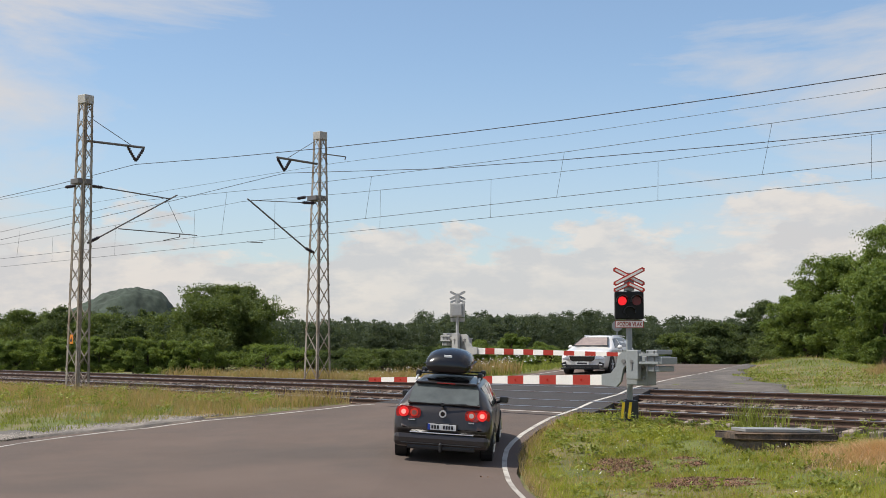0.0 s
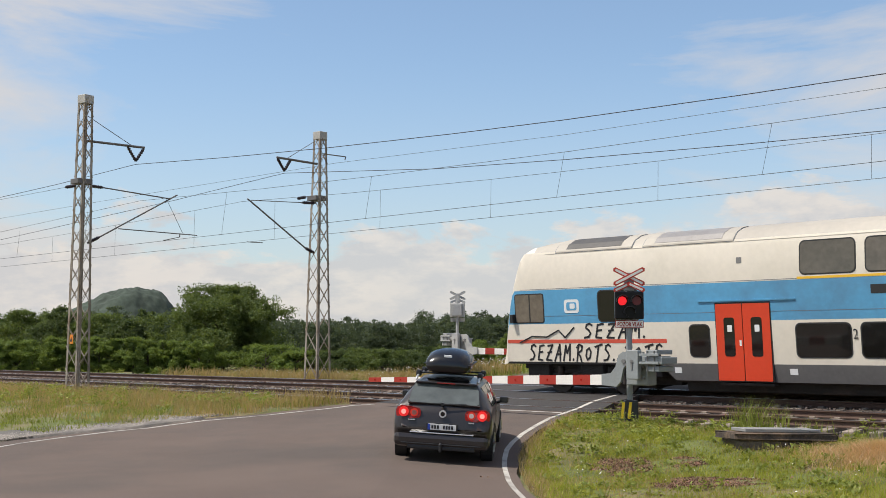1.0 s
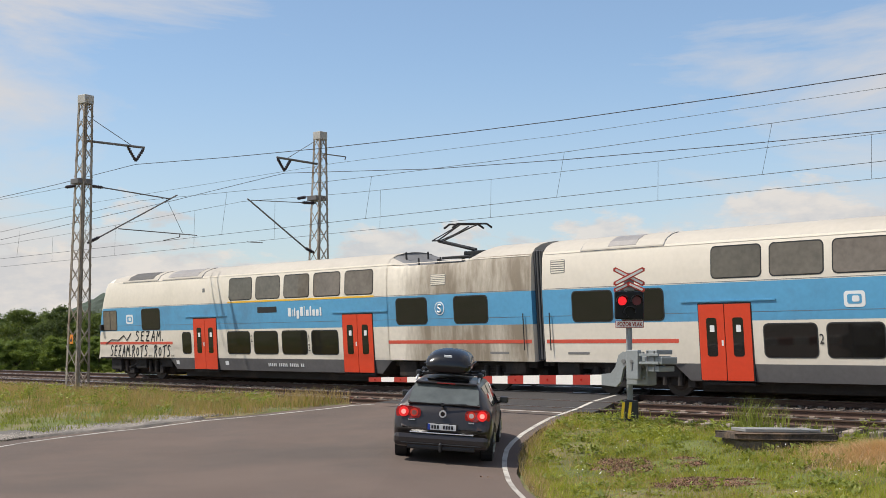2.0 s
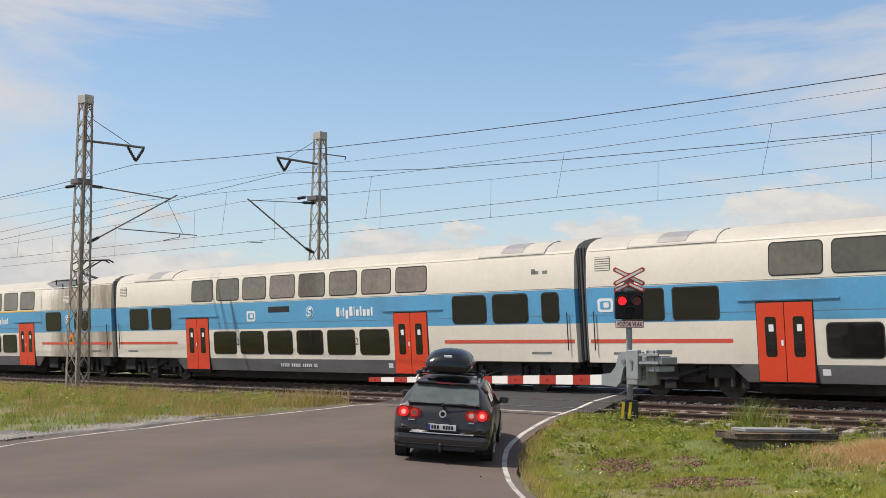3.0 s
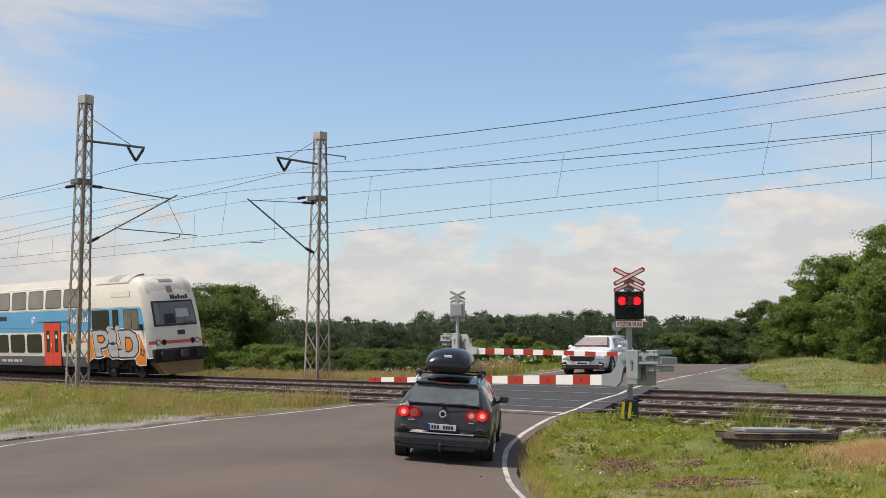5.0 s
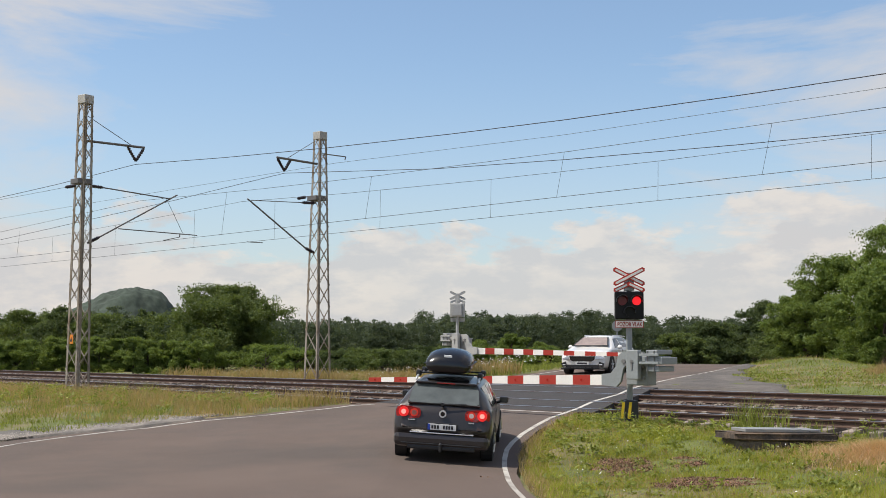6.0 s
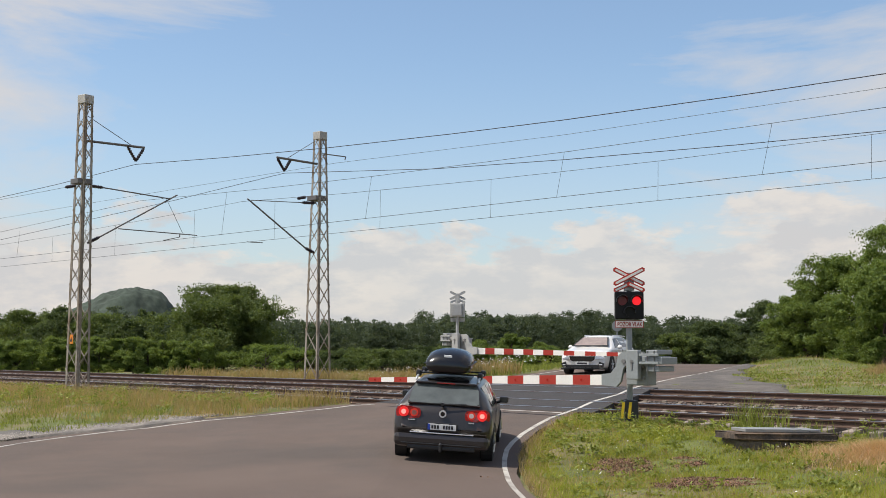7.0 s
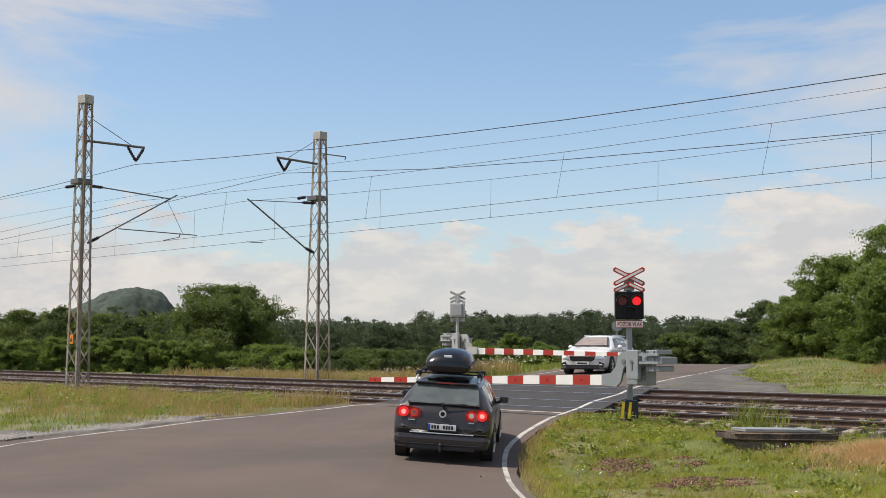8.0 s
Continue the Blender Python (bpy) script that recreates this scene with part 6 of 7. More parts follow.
def quad_plate(pts, lift, thick=0.012, inset=0.0):
    """A thin plate over four or more points, lifted along its normal."""
    pts = [Vector(p) for p in pts]
    c = sum(pts, Vector()) / len(pts)
    nrm = (pts[1] - pts[0]).cross(pts[2] - pts[0]).normalized()
    bm = bmesh.new()
    fr = [bm.verts.new(p + (c - p).normalized() * inset + nrm * lift) for p in pts]
    bk = [bm.verts.new(p + (c - p).normalized() * inset + nrm * (lift - thick)) for p in pts]
    bm.faces.new(fr)
    bm.faces.new(bk[::-1])
    for i in range(len(pts)):
        j = (i + 1) % len(pts)
        bm.faces.new((fr[i], bk[i], bk[j], fr[j]))
    return bm


def car_wheel(t, x, y, r, side):
    bm = bmesh.new()
    rod(bm, (x - 0.11, y, r), (x + 0.11, y, r), r, seg=28)
    bmesh.ops.bevel(bm, geom=[e for e in bm.edges if e.calc_length() < 0.2 and len(e.link_faces) == 2 and any(len(q.verts) > 4 for q in e.link_faces)], offset=0.025, segments=2, affect="EDGES")
    w = part("wheel", bm, M["tyre"], t, "black tyre on alloy rim")
    bm = bmesh.new()
    xs = x + side * 0.112
    rod(bm, (xs - side * 0.05, y, r), (xs, y, r), r * 0.68, r * 0.66, seg=24)
    part("rim", bm, M["gasket"], w)
    bm = bmesh.new()
    for i in range(5):
        a = 2 * math.pi * i / 5 + 0.3
        rod(bm, (xs + side * 0.006, y, r), (xs + side * 0.006, y + r * 0.64 * math.cos(a), r + r * 0.64 * math.sin(a)), 0.045, 0.03, seg=6)
    rod(bm, (xs, y, r), (xs + side * 0.02, y, r), 0.07, seg=12)
    part("spokes", bm, M["rim"], w)


def disc(t, name, m, c, r, ax, depth=0.02, label="", seg=18):
    bm = bmesh.new()
    c, ax = Vector(c), Vector(ax).normalized()
    rod(bm, c - ax * depth, c, r, seg=seg)
    return part(name, bm, M[m], t, label)


def make_dark_estate():
    t = thing("estate_car", "dark brown estate car with a black roof box, brake lights on", "car", None, "cars")
    rows = [(0.0, 0.36, 0.78, 0.80, 0.62, 0.78, 0.66, 0.70), (0.06, 0.34, 0.84, 0.87, 0.72, 0.86, 0.90, 0.74), (0.16, 0.33, 0.86, 0.895, 0.98, 0.855, 1.05, 0.72), (0.40, 0.32, 0.87, 0.905, 1.0, 0.86, 1.295, 0.61), (0.60, 0.28, 0.87, 0.91, 0.995, 0.862, 1.44, 0.58),
            (1.2, 0.22, 0.87, 0.91, 0.98, 0.865, 1.475, 0.60), (2.2, 0.22, 0.87, 0.91, 0.95, 0.865, 1.48, 0.62), (2.9, 0.22, 0.87, 0.91, 0.93, 0.86, 1.43, 0.62), (3.6, 0.22, 0.87, 0.905, 0.92, 0.84, 1.0, 0.70), (4.3, 0.24, 0.84, 0.87, 0.82, 0.78, 0.87, 0.66), (4.65, 0.27, 0.72, 0.76, 0.66, 0.66, 0.70, 0.58), (4.76, 0.32, 0.6, 0.62, 0.55, 0.55, 0.58, 0.5)]
    me, ring = car_shell(rows)
    part("body", me, None, t, "dark brown painted body")
    def side(y, k):
        return ring(y)[k]
    def wp(y, f, s):
        """A point on the side glass: f from belt to roof edge."""
        a, b = side(y, 6), side(y, 8)
        return Vector((s * (a[0] + (b[0] - a[0]) * f + 0.012), y, a[1] + (b[1] - a[1]) * f))
    # rear window
    rw = [(-0.67, 0.135, 1.055), (0.67, 0.135, 1.055), (0.59, 0.485, 1.40), (-0.59, 0.485, 1.40)]
    part("rear_window", quad_plate(rw, 0.012, 0.02), M["gasket"], t)
    rw2 = [(-0.60, 0.14, 1.065), (0.60, 0.14, 1.065), (0.65, 0.165, 1.09), (0.61, 0.40, 1.315), (0.57, 0.48, 1.39), (-0.57, 0.48, 1.39), (-0.61, 0.40, 1.315), (-0.65, 0.165, 1.09)]
    part("rear_glass", quad_plate(rw2, 0.018, 0.012), M["rear_glass"], t, "tinted rear window, light seen through it painted grey")
    bm = bmesh.new()
    box(bm, -0.57, 0.57, 0.40, 0.62, 1.415, 1.45, 0.016)
    sp = part("spoiler", bm, M["car_dark"], t)
    bm = bmesh.new()
    box(bm, -0.17, 0.17, 0.390, 0.402, 1.423, 1.44)
    part("third_brake_light", bm, M["tail"], sp)
    bm = bmesh.new()
    rod(bm, (-0.02, 0.06, 1.07), (0.42, 0.10, 1.09), 0.018, 0.01, seg=6)
    rod(bm, (-0.02, 0.04, 1.07), (-0.02, 0.14, 1.07), 0.03, seg=8)
    part("rear_wiper", bm, M["plastic"], t)
    for s in (-1, 1):
        for y0, y1 in ((0.75, 1.45), (1.55, 2.35), (2.45, 3.25)):
            top1 = min(y1, 2.95)
            q = [wp(y0 + (0.12 if y0 < 1 else 0), 0.08, s), wp(y1, 0.08, s), wp(top1, 0.92, s), wp(y0 + (0.02 if y0 < 1 else 0), 0.92, s)]
            if s < 0:
                q = q[::-1]
            part("side_window", quad_plate(q, 0.012, 0.02), M["car_glass"], t)
        # tail lights
        pts = [(s * 0.43, 0, 0.805), (s * 0.60, 0, 0.785), (s * 0.80, 0, 0.785), (s * 0.855, 0, 0.82), (s * 0.868, 0, 0.90), (s * 0.845, 0, 0.97), (s * 0.78, 0, 1.01), (s * 0.60, 0, 1.0), (s * 0.44, 0, 0.975), (s * 0.405, 0, 0.93), (s * 0.405, 0, 0.85)]
        bm = bmesh.new()
        fr = [bm.verts.new((x, 0.03 + 0.35 * max(0, abs(x) - 0.72), z)) for x, _, z in pts]
        bk = [bm.verts.new((x * 0.98, 0.22, z)) for x, _, z in pts]
        bm.faces.new(fr)
        bm.faces.new(bk[::-1])
        for i in range(len(pts)):
            bm.faces.new((fr[i], bk[i], bk[(i + 1) % len(pts)], fr[(i + 1) % len(pts)]))
        tl = part("tail_light", bm, M["tail"], t, "red tail light cluster")
        disc(tl, "brake_lamp", "brake", (s * 0.72, 0.022, 0.90), 0.092, (0, -1, 0), 0.02)
        disc(tl, "brake_centre", "brake_core", (s * 0.72, 0.016, 0.90), 0.045, (0, -1, 0), 0.01)
        disc(tl, "lamp_ring", "tail_glow", (s * 0.525, 0.024, 0.895), 0.075, (0, -1, 0), 0.02)
        disc(tl, "inner_lamp", "dim_lens" if s < 0 else "reverse", (s * 0.525, 0.018, 0.895), 0.045, (0, -1, 0), 0.02)
        # mirrors
        bm = bmesh.new()
        box(bm, min(s * 0.91, s * 1.09), max(s * 0.91, s * 1.09), 2.68, 2.80, 0.955, 1.085, 0.035)
        rod(bm, (s * 0.86, 2.76, 0.95), (s * 0.95, 2.74, 0.985), 0.03, seg=6)
        dm = part("door_mirror", bm, M["car_dark"], t)
        bm = bmesh.new()
        box(bm, min(s * 0.93, s * 1.07), max(s * 0.93, s * 1.07), 2.672, 2.684, 0.975, 1.065, 0.005)
        part("mirror_glass", bm, M["car_glass"], dm)
        # roof rails
        bm = bmesh.new()
        pr = [(0.62, 1.46), (0.78, 1.52), (2.5, 1.54), (2.75, 1.48)]
        for p, q in zip(pr, pr[1:]):
            rod(bm, (s * 0.585, p[0], p[1]), (s * 0.585, q[0], q[1]), 0.02, seg=8)
        part("roof_rail", bm, M["chrome"], t, "silver roof rail", smooth=True)
        car_wheel(t, s * 0.79, 0.98, 0.325, s)
        car_wheel(t, s * 0.79, 3.69, 0.325, s)
        for y in (0.98, 3.69):
            bm = bmesh.new()
            rod(bm, (s * 0.70, y, 0.33), (s * 0.918, y, 0.33), 0.385, seg=24)
            part("wheel_arch", bm, M["gasket"], t)
        part("door_seam", quad_plate([(s * 0.914, 1.5, 0.35), (s * 0.914, 1.512, 0.35), (s * 0.905, 1.512, 0.95), (s * 0.905, 1.5, 0.95)], 0.004 * s, 0.01), M["gasket"], t)
        bm = bmesh.new()
        box(bm, s * 0.89 - 0.02, s * 0.89 + 0.02, 1.62, 1.82, 0.86, 0.89, 0.008)
        part("door_handle", bm, M["car_dark"], t)
    # tailgate: plate, trim, bumper
    bm = bmesh.new()
    box(bm, -0.29, 0.29, -0.012, 0.05, 0.585, 0.735, 0.01)
    rec = part("plate_holder", bm, M["plastic"], t)
    bm = bmesh.new()
    box(bm, -0.26, 0.26, -0.02, -0.01, 0.605, 0.715, 0.004)
    part("number_plate", bm, M["plate"], rec, "white number plate")
    bm = bmesh.new()
    box(bm, -0.26, -0.215, -0.023, -0.012, 0.606, 0.714)
    part("plate_band", bm, M["plate_blue"], rec)
    for x0, x1 in ((-0.19, -0.155), (-0.14, -0.105), (-0.09, -0.055), (0.02, 0.055), (0.07, 0.105), (0.12, 0.155), (0.17, 0.205)):
        bm = bmesh.new()
        box(bm, x0, x1, -0.0235, -0.012, 0.627, 0.693)
        part("plate_bar", bm, M["ink"], rec)
    disc(t, "badge", "chrome", (0.0, -0.012, 0.90), 0.068, (0, -1, 0), 0.04, "round chrome badge")
    disc(t, "badge_face", "gloss_black", (0.0, -0.016, 0.90), 0.04, (0, -1, 0), 0.03)
    for x0, x1 in ((-0.63, -0.5), (0.48, 0.58)):
        bm = bmesh.new()
        box(bm, x0, x1, 0.0, 0.04, 0.755, 0.772)
        part("model_badge", bm, M["chrome"], t)
    bm = bmesh.new()
    box(bm, -0.58, 0.58, -0.02, 0.06, 0.535, 0.555, 0.006)
    part("chrome_trim", bm, M["chrome"], t)
    bm = bmesh.new()
    box(bm, -0.88, 0.88, -0.035, 0.45, 0.27, 0.545, 0.10)
    bp = part("rear_bumper", bm, M["car_dark"], t)
    bm = bmesh.new()
    box(bm, -0.74, 0.74, -0.042, 0.0, 0.335, 0.36, 0.01)
    part("bumper_strip", bm, M["plastic"], bp)
    bm = bmesh.new()
    box(bm, -0.62, 0.62, -0.02, 0.3, 0.24, 0.32, 0.02)
    part("bumper_valance", bm, M["plastic"], bp)
    bm = bmesh.new()
    rod(bm, (0, -0.14, 0.24), (0, 0.1, 0.22), 0.025, seg=8)
    rod(bm, (0, -0.13, 0.24), (0, -0.13, 0.33), 0.028, seg=8)
    ell(bm, (0, -0.13, 0.35), (0.035, 0.035, 0.035))
    part("tow_ball", bm, M["plastic"], bp)
    # sunroof, rack and roof box
    bm = bmesh.new()
    box(bm, -0.40, 0.40, 0.75, 2.2, 1.462, 1.492, 0.01)
    part("glass_roof", bm, M["roof_glass"], t, "black glass roof")
    for y in (1.0, 2.0):
        bm = bmesh.new()
        box(bm, -0.60, 0.60, y - 0.03, y + 0.03, 1.56, 1.59, 0.01)
        cb = part("roof_bar", bm, M["plastic"], t)
        for s in (-1, 1):
            bm = bmesh.new()
            box(bm, s * 0.585 - 0.05, s * 0.585 + 0.05, y - 0.07, y + 0.07, 1.50, 1.62, 0.03)
            part("bar_foot", bm, M["plastic"], cb)
    bm = bmesh.new()
    prof = [(0.44, 0.34, 1.66, 1.80), (0.47, 0.40, 1.62, 1.88), (0.60, 0.43, 1.605, 1.98), (1.0, 0.44, 1.60, 2.06), (1.6, 0.43, 1.60, 2.05), (2.1, 0.38, 1.60, 1.96), (2.45, 0.26, 1.62, 1.84), (2.55, 0.12, 1.65, 1.74)]
    rings = []
    for y, w, z0, z1 in prof:
        zm = z0 + (z1 - z0) * 0.42
        r = []
        for i in range(20):
            a = 2 * math.pi * i / 20
            cx, cz = math.cos(a), math.sin(a)
            p, k = (0.85, 0.85) if cz > 0 else (0.42, 0.55)
            x = w * math.copysign(abs(cx) ** p, cx) * (1.0 if cz > -0.3 else 0.94)
            z = zm + (math.copysign(abs(cz) ** k, cz)) * ((z1 - zm) if cz > 0 else (zm - z0))
            r.append(bm.verts.new((x, y, z)))
        rings.append(r)
    for a, b in zip(rings, rings[1:]):
        for i in range(20):
            bm.faces.new((a[i], a[(i + 1) % 20], b[(i + 1) % 20], b[i]))
    bm.faces.new(rings[0])
    bm.faces.new(rings[-1])
    rb = part("roof_box", bm, M["gloss_black"], t, "glossy black roof box", smooth=True)
    bm = bmesh.new()
    box(bm, -0.445, 0.445, 0.47, 2.1, 1.775, 1.79, 0.004)
    part("box_seam", bm, M["plastic"], rb)
    bm = bmesh.new()
    box(bm, -0.08, 0.07, 0.50, 0.56, 1.905, 1.945, 0.004)
    part("box_mark", bm, M["decal"], rb)
    return t


M["headlight"] = mat("headlight", (0.42, 0.44, 0.46), 0.12, 0.3, vary=0.2, bump=0, coat=0.8)


def make_white_estate():
    t = thing("estate_car", "white estate car waiting behind the far barrier", "car", None, "cars")
    rows = [(0.0, 0.30, 0.62, 0.66, 0.58, 0.62, 0.62, 0.55), (0.06, 0.22, 0.80, 0.84, 0.68, 0.80, 0.74, 0.68), (0.28, 0.2, 0.86, 0.90, 0.80, 0.83, 0.86, 0.70), (1.05, 0.2, 0.87, 0.91, 0.94, 0.85, 1.0, 0.74), (1.3, 0.2, 0.87, 0.915, 0.97, 0.86, 1.11, 0.70), (2.0, 0.2, 0.87, 0.915, 0.98, 0.86, 1.44, 0.58), (2.5, 0.2, 0.87, 0.915, 0.98, 0.86, 1.475, 0.6), (3.6, 0.2, 0.87, 0.915, 0.99, 0.86, 1.45, 0.6), (4.3, 0.22, 0.86, 0.90, 1.0, 0.84, 1.36, 0.58), (4.62, 0.25, 0.82, 0.86, 0.9, 0.8, 0.98, 0.7), (4.69, 0.3, 0.74, 0.78, 0.7, 0.72, 0.74, 0.65)]
    me, ring = car_shell(rows)
    me.materials[0] = M["car_white"]
    part("body", me, None, t, "white painted body")
    ws = [(-0.71, 1.12, 1.04), (-0.53, 1.83, 1.365), (0.53, 1.83, 1.365), (0.71, 1.12, 1.04)]
    wf = part("windscreen_frame", quad_plate(ws[::-1], 0.040, 0.03), M["gasket"], t)
    part("windscreen", quad_plate([Vector(p) * 1.0 + Vector((0, 0.03 if p[2] < 1.2 else -0.03, 0.012 if p[2] < 1.2 else -0.012)) - Vector((0.05 if p[0] > 0 else -0.05, 0, 0)) for p in ws[::-1]], 0.046, 0.03), M["car_glass_w"], wf, "windscreen in opaque pale pinkish grey")
    def wp(y, f, s):
        a, b = ring(y)[6], ring(y)[8]
        return Vector((s * (a[0] + (b[0] - a[0]) * f + 0.012), y, a[1] + (b[1] - a[1]) * f))
    for s in (-1, 1):
        for y0, y1 in ((1.55, 2.42), (2.52, 3.4), (3.5, 4.15)):
            q = [wp(y0, 0.1, s), wp(y1, 0.1, s), wp(y1 - (0.2 if y1 > 4 else 0), 0.9, s), wp(max(y0, 2.02), 0.9, s)]
            if s < 0:
                q = q[::-1]
            part("side_window", quad_plate(q, 0.012, 0.02), M["car_glass"], t)
        bm = bmesh.new()
        v = [(s * 0.52, -0.03, 0.55), (s * 0.80, 0.04, 0.57), (s * 0.915, 0.30, 0.70), (s * 0.86, 0.16, 0.75), (s * 0.52, -0.02, 0.67)]
        fr = [bm.verts.new(Vector(p) + Vector((0, -0.02, 0))) for p in v]
        bk = [bm.verts.new(Vector(p) + Vector((-s * 0.05, 0.12, 0))) for p in v]
        bm.faces.new(fr)
        bm.faces.new(bk[::-1])
        for i in range(5):
            bm.faces.new((fr[i], bk[i], bk[(i + 1) % 5], fr[(i + 1) % 5]))
        part("headlight", bm, M["headlight"], t, "clear headlight")
        bm = bmesh.new()
        ell(bm, (s * 1.0, 1.75, 1.02), (0.1, 0.07, 0.08), 12, 8)
        part("door_mirror", bm, M["car_white"], t, smooth=True)
        car_wheel(t, s * 0.80, 0.90, 0.325, s)
        car_wheel(t, s * 0.80, 3.59, 0.325, s)
        for y in (0.9, 3.59):
            bm = bmesh.new()
            rod(bm, (s * 0.70, y, 0.33), (s * 0.92, y, 0.33), 0.385, seg=24)
            part("wheel_arch", bm, M["gasket"], t)
        bm = bmesh.new()
        rod(bm, (s * 0.57, 2.25, 1.475), (s * 0.57, 4.1, 1.455), 0.02, seg=6)
        part("roof_rail", bm, M["chrome"], t)
        bm = bmesh.new()
        box(bm, min(s * 0.885, s * 0.925), max(s * 0.885, s * 0.925), 1.3, 3.2, 0.2, 0.3, 0.012)
        part("sill_trim", bm, M["plastic"], t)
        for yy in (1.5, 2.47, 3.45):
            part("door_seam", quad_plate([(s * 0.918, yy, 0.32), (s * 0.918, yy + 0.012, 0.32), (s * 0.905, yy + 0.012, 0.95), (s * 0.905, yy, 0.95)], 0.004 * s, 0.01), M["gasket"], t)
    part("grille_surround", plate_bm([(-0.50, 0.52), (-0.40, 0.455), (0.40, 0.455), (0.50, 0.52), (0.54, 0.69), (-0.54, 0.69)], 0.13, Matrix.Translation((0, -0.034, 0))), M["chrome"], t, "chrome grille surround")
    part("grille", plate_bm([(-0.47, 0.53), (-0.37, 0.47), (0.37, 0.47), (0.47, 0.53), (0.51, 0.67), (-0.51, 0.67)], 0.14, Matrix.Translation((0, -0.045, 0))), M["gloss_black"], t, "black front grille")
    part("lower_intake", plate_bm([(-0.60, 0.35), (-0.66, 0.24), (0.66, 0.24), (0.60, 0.35)], 0.2, Matrix.Translation((0, -0.05, 0))), M["plastic"], t, "black lower intake")
    for s in (-1, 1):
        part("corner_intake", plate_bm([(s * 0.66, 0.47), (s * 0.62, 0.30), (s * 0.80, 0.27), (s * 0.84, 0.40)], 0.16, Matrix.Translation((0, -0.03, 0))), M["plastic"], t)
        bm = bmesh.new()
        box(bm, s * 0.72 - 0.06, s * 0.72 + 0.06, -0.045, 0.0, 0.33, 0.37, 0.01)
        part("fog_lamp", bm, M["chrome"], t)
    bm = bmesh.new()
    box(bm, -0.86, 0.86, -0.02, 0.5, 0.17, 0.235, 0.02)
    part("front_lip", bm, M["plastic"], t, "black bumper lip")
    for x0, x1 in ((-0.6, 0.0), (0.02, 0.62)):
        bm = bmesh.new()
        rod(bm, (x0, 1.04, 1.075), (x1, 1.10, 1.085), 0.014, seg=6)
        part("windscreen_wiper", bm, M["plastic"], t)
    bm = bmesh.new()
    box(bm, -0.26, 0.26, -0.065, -0.02, 0.35, 0.46, 0.004)
    pl = part("number_plate", bm, M["plate"], t)
    bm = bmesh.new()
    box(bm, -0.2, 0.2, -0.07, -0.06, 0.375, 0.435)
    part("plate_bar", bm, M["ink"], pl)
    disc(t, "badge", "chrome", (0, -0.0, 0.72), 0.045, (0, -1, 0.3), 0.06)
    return t


dark_car = make_dark_estate()
dark_car.matrix_world = pose(-16.10, 16.0, -0.80, 0, 0, 40.0) @ pose(0, 0, 0, 2.0, 3.6, 0)
white_car = make_white_estate()
white_car.matrix_world = pose(-31.08, 38.92, 0.24, 0, 0, 22.0) @ Matrix.Scale(1.05, 4)


# ---- small things by the road ----
def make_small():
    t = thing("cable_chamber", "weathered concrete chamber with a grey steel cover", "cable chamber", pose(-12.4, 21.4, -0.64, 0, 1.5, 58))
    bm = bmesh.new()
    box(bm, -0.95, 0.6, -0.38, 0.38, -0.1, 0.185, 0.03)
    part("base", bm, M["concrete"], t)
    bm = bmesh.new()
    box(bm, -1.06, 1.06, -0.45, 0.45, 0.19, 0.33, 0.03)
    for v in bm.verts:
        v.co += Vector((random.uniform(-0.03, 0.03), random.uniform(-0.025, 0.025), random.uniform(-0.012, 0.012)))
    part("slab", bm, M["slab_brown"], t, "cracked brown concrete slab")
    bm = bmesh.new()
    box(bm, -0.78, 0.78, -0.3, 0.3, 0.34, 0.40, 0.008)
    cv = part("steel_cover", bm, M["steel_plate"], t, "grey steel cover")
    bm = bmesh.new()
    rod(bm, (0.55, -0.33, 0.37), (0.72, -0.33, 0.37), 0.016, seg=6)
    rod(bm, (0.55, -0.33, 0.37), (0.55, -0.30, 0.37), 0.016, seg=6)
    part("hasp", bm, M["greyroof"], cv)
    bm = bmesh.new()
    box(bm, 0.35, 0.37, -0.302, 0.302, 0.402, 0.406)
    part("cover_joint", bm, M["greyroof"], cv)
    t = thing("road_sign", "round road sign seen from its grey back", "road sign", pose(-36.5, 48.4, 0.33, 0, 0, 45))
    bm = bmesh.new()
    rod(bm, (0, 0, -0.2), (0, 0, 2.25), 0.03, seg=8)
    part("post", bm, M["sig_grey"], t)
    bm = bmesh.new()
    rod(bm, (0, -0.04, 2.0), (0, -0.06, 2.0), 0.26, seg=24)
    part("disc", bm, M["sig_grey"], t)
    for x, y in ((-38.5, 37.5), (-35.6, 37.0), (-41.5, 38.0)):
        t = thing("marker_stone", "short weathered stone post in the grass", "marker post", pose(x, y, float(land(x, y))), "marker stones")
        bm = bmesh.new()
        box(bm, -0.09, 0.09, -0.09, 0.09, -0.2, 0.75, 0.03)
        part("shaft", bm, M["concrete"], t)


make_small()


# ---- plants ----
def leaf_quads(rng, centres, normals, size, spread=0.9):
    """One bent leaf spray (a quad) at each centre, turned roughly along its normal."""
    n = len(centres)
    nr = normals + rng.normal(0, spread, (n, 3))
    nr /= np.linalg.norm(nr, axis=1, keepdims=True) + 1e-9
    ref = rng.normal(0, 1, (n, 3))
    u = np.cross(nr, ref)
    u /= np.linalg.norm(u, axis=1, keepdims=True) + 1e-9
    w = np.cross(nr, u)
    s = (size * rng.uniform(0.6, 1.4, n))[:, None]
    c = centres
    v = np.stack([c - u * s, c - w * s * 0.45 + nr * s * 0.15, c + u * s, c + w * s * 0.45 + nr * s * 0.15], 1)
    return v.reshape(-1, 3), np.arange(4 * n).reshape(n, 4)


